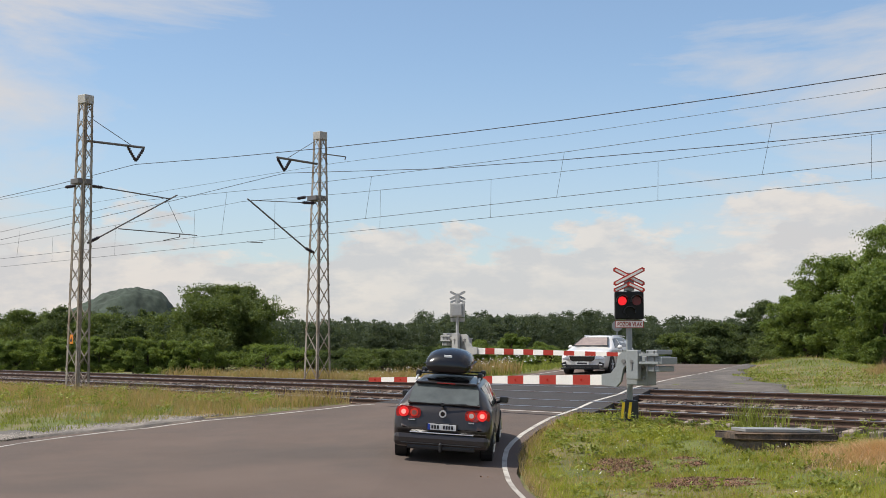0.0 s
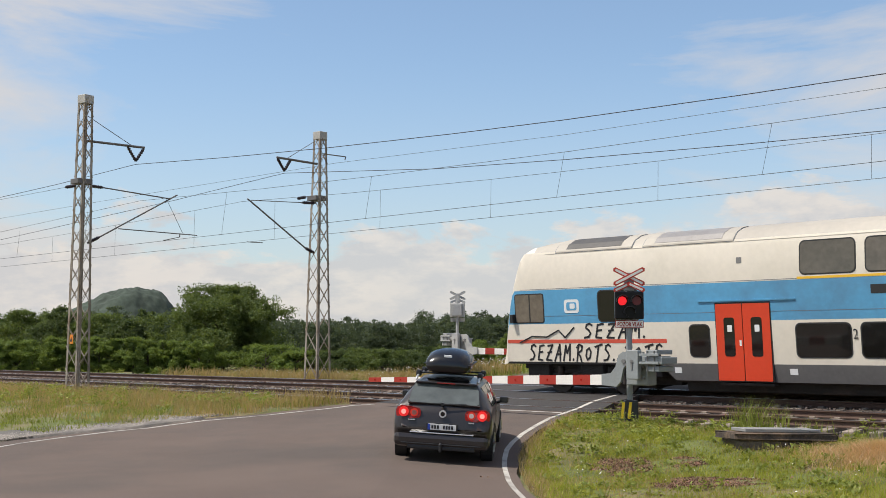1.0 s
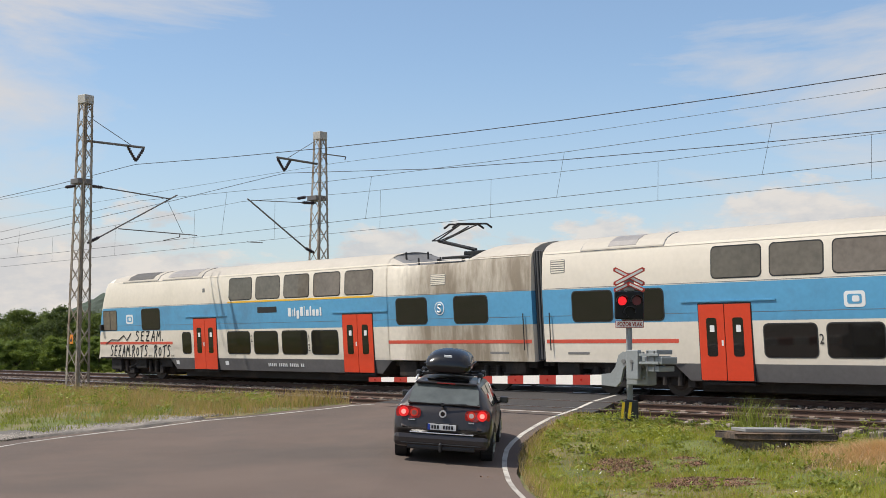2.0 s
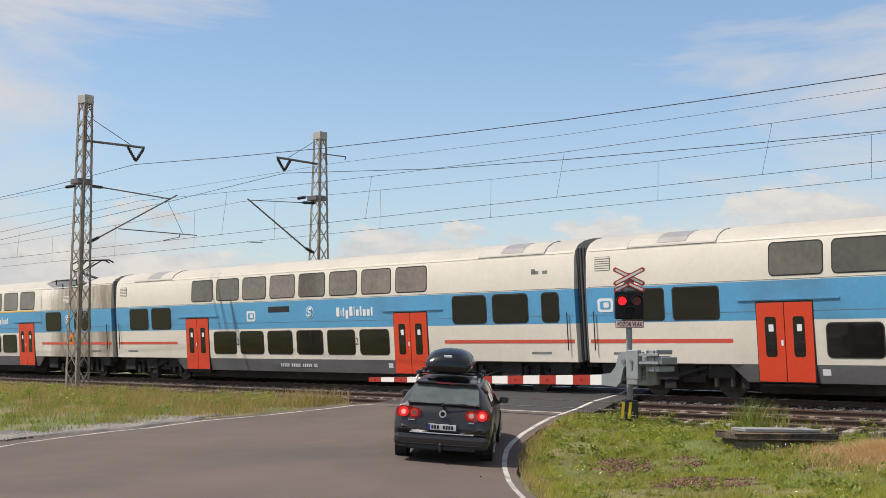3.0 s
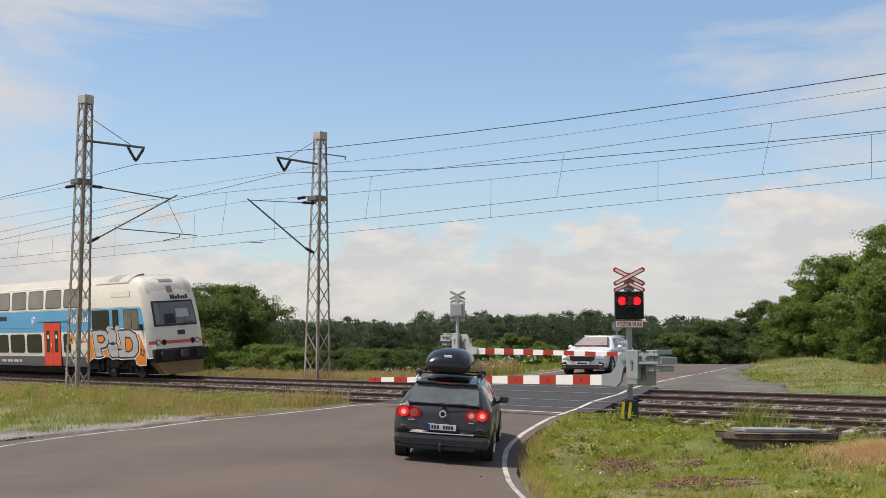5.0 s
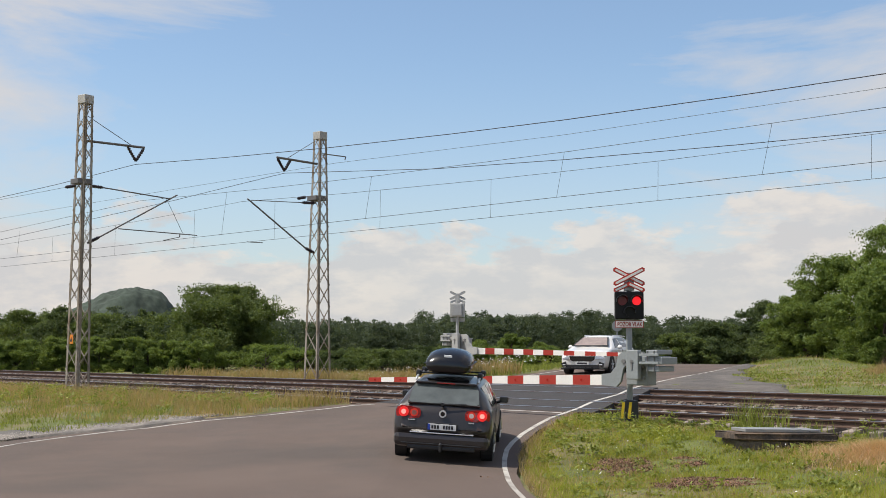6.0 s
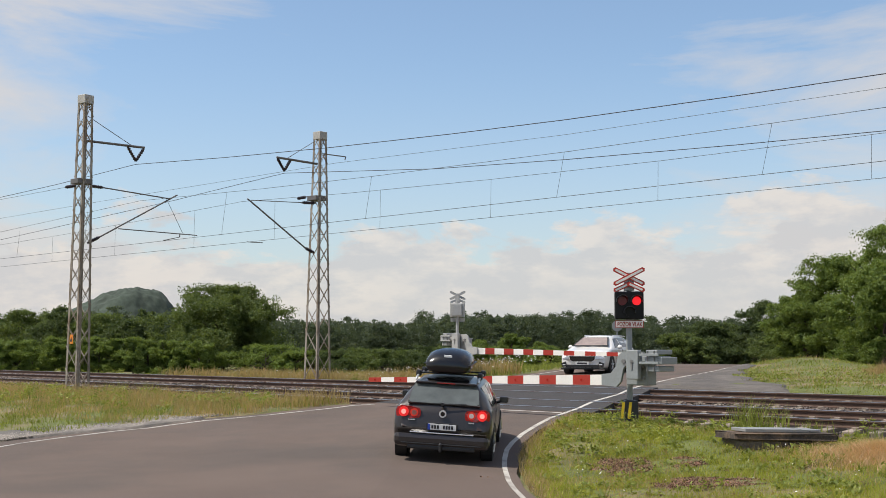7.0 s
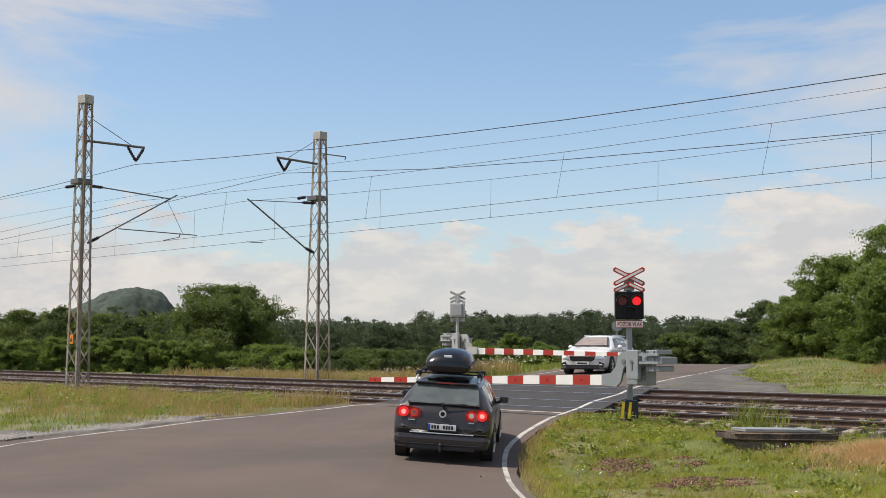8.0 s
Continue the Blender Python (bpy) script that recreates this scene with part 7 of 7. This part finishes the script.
def clump_points(rng, clumps, per):
    """Points on and in a set of clumps (x, y, z, r), and their outward directions."""
    k = len(clumps)
    d = rng.normal(0, 1, (k, per, 3))
    d /= np.linalg.norm(d, axis=2, keepdims=True)
    d[..., 2] = np.where(rng.random((k, per)) < 0.35, np.abs(d[..., 2]), d[..., 2])
    r = clumps[:, None, 3:4] * rng.uniform(0.05, 1.25, (k, per, 1)) ** 0.7
    flat = np.array([1.15, 1.15, 0.8])
    p = clumps[:, None, :3] + d * r * flat
    return p.reshape(-1, 3), d.reshape(-1, 3)


def crown_clumps(rng, h, r, bottom, n, shape=1.0):
    """Leafy twigs in an uneven crown that reaches from bottom to h: many small clumps along outward boughs."""
    out = []
    ph = rng.uniform(0, 6.283, 4)
    boughs = max(18, int(n * 0.8))
    for _ in range(boughs):
        z = rng.uniform(0, 1)
        prof = math.sin(math.pi * min(1, (0.12 + 0.88 * z) ** (0.75 * shape))) ** 0.6
        a = rng.uniform(0, 6.283)
        lob = 1 + 0.22 * math.sin(3 * a + ph[0]) + 0.16 * math.sin(5 * a + ph[1] + 4 * z) + rng.uniform(-0.15, 0.2)
        reach = prof * lob * r
        zc = bottom + (h - bottom) * (0.05 + 0.86 * z)
        rise = rng.uniform(-0.05, 0.28) * r
        for k in range(9):
            q = rng.uniform(0.35, 1.05) ** 0.7
            sp = 0.16 * r * (1.15 - 0.6 * q)
            out.append((reach * q * math.cos(a) + rng.normal(0, sp), reach * q * math.sin(a) + rng.normal(0, sp), zc + rise * q + rng.normal(0, sp * 0.7), rng.uniform(0.05, 0.17) * r))
    out = np.array(out)
    out[:, 2] = np.clip(out[:, 2], 0.12 * r if bottom > 0 else 0.1, h - 0.05 * r)
    return out


def make_tree(x, y, top, r, label, seed, mats="leaf", bottom=0.1, n_clumps=70, per=220, leaf=0.13, name="tree", trunk=0.14, shape=1.0):
    rng = np.random.default_rng(seed)
    z0 = float(land(x, y)) - 0.05
    h = top - z0
    t = thing(name, label, "tree" if name == "tree" else "bush", pose(x, y, z0), "trees" if name == "tree" else "bushes")
    cl = crown_clumps(rng, h, r, h * bottom, n_clumps, shape)
    bm = bmesh.new()
    rod(bm, (0, 0, -0.2), (0.05 * r, 0, h * 0.45), trunk, trunk * 0.6, seg=8)
    rod(bm, (0.05 * r, 0, h * 0.45), (0, 0.03 * r, h * 0.7), trunk * 0.6, trunk * 0.2, seg=6)
    part("trunk", bm, M["bark"], t)
    for i in range(min(14, len(cl))):
        c = cl[i * 3 % len(cl)]
        zb = min(max(c[2] * 0.55, h * 0.12), h * 0.6)
        bm = bmesh.new()
        rod(bm, (0.02 * r, 0, zb), tuple(c[:3]), trunk * 0.35, 0.015, seg=5)
        part("limb", bm, M["bark"], t)
    p, d = clump_points(rng, cl, max(12, int(per * 0.36)))
    v, f = leaf_quads(rng, p, d, leaf * 0.52, 1.3)
    part("crown", bulk("crown", v, f, M[mats]), None, t)
    return t


def make_wood():
    """Far woods on the plain as one mass of tree tops."""
    rng = np.random.default_rng(77)
    for nm, d0, rows, size, per, mm in (("far_wood", 215, 3, 0.20, 46, "wood_far"), ("far_wood", 290, 2, 0.26, 40, "wood_far")):
        clumps = []
        for row in range(rows):
            for i in range(86):
                a = -0.42 + 0.84 * (i + rng.uniform(-0.4, 0.4)) / 85
                depth = d0 + row * 12 + rng.uniform(-5, 5)
                lat = depth * a
                x, y = (lat - depth) * 0.7071, (lat + depth) * 0.7071
                base = float(land(x, y))
                top = 1.3 + depth * (0.0225 + 0.003 * math.sin(a * 19) + rng.uniform(-0.005, 0.004))
                if rng.random() < 0.05:
                    top += 1.0
                rr = rng.uniform(1.8, 3.6)
                zz = base + 0.5
                while zz < top - 0.4:
                    f = (zz - base) / (top - base)
                    w = rr * (1.0 if f < 0.55 else math.sqrt(max(0.05, 1 - ((f - 0.55) / 0.47) ** 2)))
                    for _ in range(6):
                        clumps.append((x + rng.normal(0, w * 0.5), y + rng.normal(0, w * 0.5), zz + rng.uniform(-0.5, 0.5), rng.uniform(0.4, 1.0)))
                    zz += 1.1
        p, d = clump_points(rng, np.array(clumps), per)
        v, f = leaf_quads(rng, p, d, size, 1.2)
        tagged(new(nm, bulk(nm, v, f, M[mm])), "dark green mixed wood along the far plain", "wood", kind="stuff")


def make_hill():
    cx, cy, top = -1324.0, 798.0, 72.0
    v, f = [], []
    n, m = 320, 110
    rng = np.random.default_rng(5)
    for j in range(m + 1):
        q = j / m
        for i in range(n):
            a = 2 * math.pi * i / n
            side = math.cos(a - math.pi / 4)
            r = 225 * q * (1 + 0.05 * math.sin(5 * a)) * (1.0 - 0.28 * side)
            x, y = cx + r * math.cos(a), cy + r * math.sin(a)
            z = top / (1 + (q * 3.1) ** (4.0 + 1.2 * side)) - 14 * q
            z += 1.2 * noise.noise((x * 0.02, y * 0.02, 0)) + 2.4 * noise.noise((x * 0.07, y * 0.07, 3)) + 2.0 * noise.noise((x * 0.14, y * 0.14, z * 0.1))
            v.append((x, y, z))
    for j in range(m):
        for i in range(n):
            k = (i + 1) % n
            f.append((j * n + i, j * n + k, (j + 1) * n + k, (j + 1) * n + i))
    tagged(new("far_hill", mesh_of("far_hill", v, f, M["hill"], smooth=True)), "distant wooded hill, haze mixed into its colour", "hill", kind="structure")


def blades(rng, x, y, h, w, lean=0.5, lift=0.0):
    n = len(x)
    z = land(x, y) + lift - 0.02
    a = rng.uniform(0, 2 * math.pi, n)
    b = rng.uniform(0, 2 * math.pi, n)
    px, py = np.cos(a) * w / 2, np.sin(a) * w / 2
    l = rng.uniform(0.1, lean, n) * h
    lx, ly = np.cos(b) * l, np.sin(b) * l
    v = np.stack([np.stack([x - px, y - py, z], -1), np.stack([x + px, y + py, z], -1),
                  np.stack([x + px * 0.7 + lx * 0.35, y + py * 0.7 + ly * 0.35, z + h * 0.55], -1), np.stack([x - px * 0.7 + lx * 0.35, y - py * 0.7 + ly * 0.35, z + h * 0.55], -1),
                  np.stack([x + lx, y + ly, z + h], -1)], 1)
    k = np.arange(n)[:, None] * 5
    f = np.concatenate([k + np.array([[0, 1, 2]]), k + np.array([[0, 2, 3]]), k + np.array([[3, 2, 4]])], 0)
    return v.reshape(-1, 3), f


def patchy(x, y, s, seed):
    return lumps(x + seed * 3.1, y - seed * 1.7, s) * 0.6 + lumps(x * 1.0 - seed, y + seed * 2.3, s * 2.6) * 0.4


def scatter(rng, n, x0, x1, y0, y1, road_margin=0.15, seed=1, bias=0.0, scale=0.8):
    x, y = rng.uniform(x0, x1, n), rng.uniform(y0, y1, n)
    keep = ~on_road(x, y, road_margin) & ~((y > 24.0) & (y < 32.0)) & (patchy(x, y, scale, seed) + bias > rng.uniform(-0.6, 0.6, n))
    return x[keep], y[keep]


def grass(name, label, material, v_f_list):
    vs, fs, o = [], [], 0
    for v, f in v_f_list:
        vs.append(v)
        fs.append(f + o)
        o += len(v)
    tagged(new(name, bulk(name, np.concatenate(vs), np.concatenate(fs), M[material])), label, "grass", kind="stuff")


def bare(x, y):
    """Trodden patches of bare soil on the near verge."""
    q = np.zeros_like(x)
    for cx, cy, rx, ry in ((-11.2, 17.15, 1.15, 1.0), (-13.55, 18.1, 0.75, 1.3), (-12.75, 18.9, 0.4, 0.9)):
        c, s = 0.7071, 0.7071
        u, w = (x - cx) * c + (y - cy) * s, -(x - cx) * s + (y - cy) * c
        q = np.maximum(q, 1 - ((u / rx) ** 2 + (w / ry) ** 2))
    return q + 0.35 * lumps(x, y, 3.1) + 0.2 * lumps(x + 3, y, 7.3) - 0.2


def make_grass():
    rng = np.random.default_rng(11)
    U = lambda n, a, b: rng.uniform(a, b, n)
    # near verge
    x, y = scatter(rng, 260000, -19.5, -5, 11.5, 24.1, -0.05, 2, 0.38)
    k = bare(x, y) < rng.uniform(0.12, 0.5, len(x))
    x, y = x[k], y[k]
    g1 = blades(rng, x, y, U(len(x), 0.03, 0.10) + 0.07 * np.clip(patchy(x, y, 1.3, 5), 0, 1), U(len(x), 0.006, 0.014), 0.9)
    # green on the left verge and the mound beyond the rails
    x, y = scatter(rng, 80000, -62, -27, 14, 23.6, 0.25, 3, -0.05)
    g2 = blades(rng, x, y, U(len(x), 0.06, 0.2) + 0.14 * np.clip((y - 19) / 4, 0, 1) * U(len(x), 0, 1), U(len(x), 0.012, 0.025), 0.7)
    x, y = scatter(rng, 90000, -31, -4, 32, 62, 0.3, 4, 0.3)
    k = x > apron_x(y) + rng.normal(0, 0.25, len(x))
    x, y = x[k], y[k]
    g3 = blades(rng, x, y, U(len(x), 0.03, 0.13), U(len(x), 0.02, 0.04), 1.2)
    x, y = scatter(rng, 42000, -54, -31, 33, 52, 0.3, 6, 0.2)
    g4 = blades(rng, x, y, U(len(x), 0.1, 0.34), U(len(x), 0.02, 0.045), 0.6)
    grass("green_grass", "short green grass on the verges", "grass_green", [g1])
    tufts = []
    for x, y, h in ((-14.6, 24.2, 0.8), (-14.2, 24.4, 0.65), (-14.9, 24.5, 0.55), (-13.2, 24.3, 0.4), (-9.9, 24.3, 0.8), (-9.4, 24.5, 0.65), (-10.6, 24.4, 0.6), (-17.9, 24.2, 0.35), (-11.8, 24.1, 0.35), (-35.0, 24.4, 0.6), (-34.3, 24.3, 0.5), (-38.9, 23.9, 0.7), (-31.5, 24.3, 0.4), (-39.6, 23.2, 0.7), (-37.6, 23.5, 0.6), (-41.0, 23.4, 0.6), (-43.0, 22.7, 0.55)):
        n = int(150 * h)
        tufts.append(blades(rng, x + rng.normal(0, 0.2, n), y + rng.normal(0, 0.2, n), h * U(n, 0.4, 1.1), U(n, 0.012, 0.022), 0.55))
    grass("verge_grass", "rough green grass beside the railway", "weed", [g2, g3, g4] + tufts)
    # dry grass
    x, y = scatter(rng, 80000, -62, -27, 16.5, 23.8, 0.2, 7, 0.18)
    d1 = blades(rng, x, y, (0.35 + 0.85 * np.clip((y - 18) / 4, 0, 1)) * U(len(x), 0.1, 0.5), U(len(x), 0.008, 0.018), 0.5)
    x, y = scatter(rng, 34000, -19, -5, 12, 24.2, 0.0, 8, -0.2)
    d2 = blades(rng, x, y, U(len(x), 0.06, 0.22), U(len(x), 0.006, 0.012), 0.8)
    a, r = U(9000, 0, 6.283), np.clip(np.abs(rng.normal(0, 0.55, 9000)), 0, 1.4)
    x, y = -9.9 + 1.6 * r * np.cos(a), 20.7 + 1.3 * r * np.sin(a)
    d3 = blades(rng, x, y, U(len(x), 0.1, 0.38) * np.clip(1.1 - 0.5 * r, 0.3, 1.1), U(len(x), 0.008, 0.016), 1.1)
    x, y = scatter(rng, 34000, -53, -33, 33.0, 39, 0.3, 9, 0.05)
    d4 = blades(rng, x, y, U(len(x), 0.3, 0.75), U(len(x), 0.015, 0.03), 0.35)
    x, y = scatter(rng, 26000, -31, -4, 32.6, 60, 0.3, 10, -0.1)
    k = x > apron_x(y)
    x, y = x[k], y[k]
    d5 = blades(rng, x, y, U(len(x), 0.05, 0.2), U(len(x), 0.015, 0.03), 1.0)
    a, r = U(5000, 0, 6.283), np.sqrt(U(5000, 0, 1))
    x, y = -19.3 + 2.2 * r * np.cos(a), 43.5 + 1.6 * r * np.sin(a)
    d6 = blades(rng, x, y, U(len(x), 0.35, 1.1) * (1.15 - r), U(len(x), 0.012, 0.025), 0.6)
    edge_y = U(2600, 13, 23.5)
    edge_x = right_x(edge_y) + 0.35 + np.abs(rng.normal(0, 0.35, 2600))
    d7 = blades(rng, edge_x, edge_y, U(2600, 0.04, 0.2), U(2600, 0.006, 0.012), 0.9)
    grass("dry_grass", "dry straw-coloured grass and seed heads", "grass_dry", [d1, d2, d4, d5, d6, d7])
    grass("seed_grass", "reddish dry seed grass beside the chamber", "grass_seed", [d3])
    # broad-leaved weeds
    pts, nor = [], []
    spots = []
    for n, x0, x1, y0, y1, h, m in ((700, -19, -5.5, 12.5, 24, 0.13, 24), (120, -19.5, -14, 13.5, 23.5, 0.3, 40), (230, -60, -28, 18.5, 24.0, 0.42, 60), (50, -30, -14, 33.5, 42, 0.4, 60), (9, -22, -4, 24.0, 25.0, 0.4, 50), (70, -70, -34, 33, 37, 0.5, 60), (60, -42, -34, 36, 50, 0.6, 70)):
        for _ in range(n):
            x, y = rng.uniform(x0, x1), rng.uniform(y0, y1)
            if bool(on_road(x, y, 0.3)) or (y > 31 and right_x(y) < x < apron_x(y) + 0.3) or (y < 23 and float(bare(np.array([x]), np.array([y]))[0]) > 0.2):
                continue
            spots.append((x, y, h * rng.uniform(0.5, 1.2), m))
    for x, y, h, m in spots:
        z = float(land(x, y))
        q = rng.uniform(0, 1, m)
        pts.append(np.stack([x + rng.normal(0, 0.16 * h + 0.05, m), y + rng.normal(0, 0.16 * h + 0.05, m), z + q * h], -1))
        nor.append(np.tile((0, 0, 1.0), (m, 1)))
    v, f = leaf_quads(rng, np.concatenate(pts), np.concatenate(nor), 0.045, 0.6)
    tagged(new("weeds", bulk("weeds", v, f, M["weed"])), "broad-leaved green weeds in clumps", "weeds", kind="stuff")
    # white flowers beyond the rails and on the near verge
    n = 620
    x = np.concatenate([U(320, -43, -33), U(20, -55, -43), U(100, -18, -8)])
    y = np.concatenate([U(320, 35, 44), U(20, 33.5, 38), U(100, 13, 23)])
    k = ~on_road(x, y, 0.4)
    x, y = x[k], y[k]
    z = land(x, y) + np.where(y > 30, U(len(x), 0.35, 0.75), U(len(x), 0.05, 0.14))
    v, f = leaf_quads(rng, np.stack([x, y, z], -1), np.tile((0.3, -0.6, 0.8), (len(x), 1)), np.where(y > 30, 0.034, 0.016), 0.3)
    tagged(new("white_flowers", bulk("white_flowers", v, f, M["flower"])), "small white flower heads in the grass", "flowers", kind="stuff")
    # crumbs of soil on the bare patches
    x, y = rng.uniform(-15, -8, 60000), rng.uniform(15, 20, 60000)
    k = bare(x, y) > rng.uniform(0.15, 0.55, len(x))
    x, y = x[k], y[k]
    v, f = leaf_quads(rng, np.stack([x, y, land(x, y) + 0.03], -1), np.tile((0, 0, 1.0), (len(x), 1)), 0.024, 0.5)
    tagged(new("soil_crumbs", bulk("soil_crumbs", v, f, M["earth"])), "crumbs of bare brown soil", "soil", kind="stuff")


M["earth"] = mat("bare_earth", (0.2, 0.115, 0.072), 0.95, vary=0.3, scale=3, fine=30, island=0.4, bump=0.3)
make_wood()
make_hill()
make_tree(-70.8, 49.4, 5.4, 3.9, "broad green tree beyond the railway", 1, "leaf", 0.04, 130, 260, 0.16)
make_tree(-92.2, 56.4, 4.9, 1.6, "narrow dark conifer-like tree behind the hedge", 2, "leaf_dark", 0.0, 50, 200, 0.18)
for i, (x, y, tp, r) in enumerate(((-109.4, 53.3, 4.6, 3.4), (-101.8, 53.8, 4.8, 2.8), (-94.4, 54.1, 4.0, 3.2), (-88.3, 53.1, 3.4, 3.0), (-116, 62, 4.7, 4.0), (-84, 58, 4.1, 3.2))):
    make_tree(x, y, tp, r, "dark green tree behind the hedge", 10 + i, "leaf_dark" if i % 2 else "leaf", 0.0, 60, 200, 0.18)
for i in range(13):
    f = i / 12
    make_tree(-73.0 + 9.5 * f + random.uniform(-0.3, 0.3), 34.0 + 8.0 * f + 0.6, 1.8 + random.uniform(-0.15, 0.15), 1.35, "bright green hedge bush beside the railway", 30 + i, "leaf_light", 0.0, 26, 260, 0.10, "bush", 0.05)
for i, (x, y, tp, r) in enumerate(((-59.9, 44.8, 1.35, 2.0), (-55.5, 43.6, 1.0, 1.2), (-45.3, 48.1, 1.65, 1.2), (-46.8, 52.2, 2.0, 1.2), (-44.5, 51.7, 1.6, 1.1), (-42.6, 50.6, 1.3, 1.2))):
    make_tree(x, y, tp, r, "light green shrub in the grass", 50 + i, "leaf_light", 0.0, 30, 240, 0.10, "bush", 0.05)
for i, (x, y, tp, r, mm) in enumerate(((-44.5, 65.8, 2.1, 1.5, "leaf"), (-47.3, 80, 4.6, 2.2, "leaf_dark"), (-57.8, 90.8, 3.2, 2.6, "leaf"), (-50.5, 78, 3.0, 2.3, "leaf_dark"), (-42, 74, 2.9, 2.0, "leaf"))):
    make_tree(x, y, tp, r, "green tree at the bend of the road", 60 + i, mm, 0.0, 60, 220, 0.15)
for i, (x, y, tp, r) in enumerate(((-30.6, 59.9, 6.4, 2.3), (-26.8, 58.1, 7.6, 2.9), (-33.1, 60.3, 4.3, 1.8), (-25.5, 53.6, 5.2, 2.2), (-36, 67, 4.0, 2.4), (-29, 66, 5.4, 2.6), (-22.5, 55, 6.5, 2.5))):
    make_tree(x, y, tp, r, "tall feathery green tree beside the road", 70 + i, "leaf_light" if i != 4 else "leaf", 0.03, 95, 260, 0.12, shape=1.15)
rs = random.Random(8)
for i in range(20):
    f = -0.115 + 0.235 * (i + rs.uniform(-0.3, 0.3)) / 19
    d = rs.uniform(70, 92)
    x, y = d * (f - 1) * 0.7071, d * (f + 1) * 0.7071
    if not bool(on_road(x, y, 1.5)):
        make_tree(x, y, rs.uniform(0.5, 1.5), rs.uniform(1.3, 2.2), "low green shrub at the edge of the wood", 90 + i, rs.choice(("leaf", "leaf_dark")), 0.0, 26, 200, 0.11, "bush", 0.05)
for i in range(7):
    f = -0.285 + 0.085 * i / 6
    x, y = 82 * (f - 1) * 0.7071, 82 * (f + 1) * 0.7071
    make_tree(x, y, rs.uniform(1.0, 1.5), 1.6, "dark green bush under the trees", 120 + i, "leaf_dark", 0.0, 26, 220, 0.11, "bush", 0.05)
make_grass()


motions()
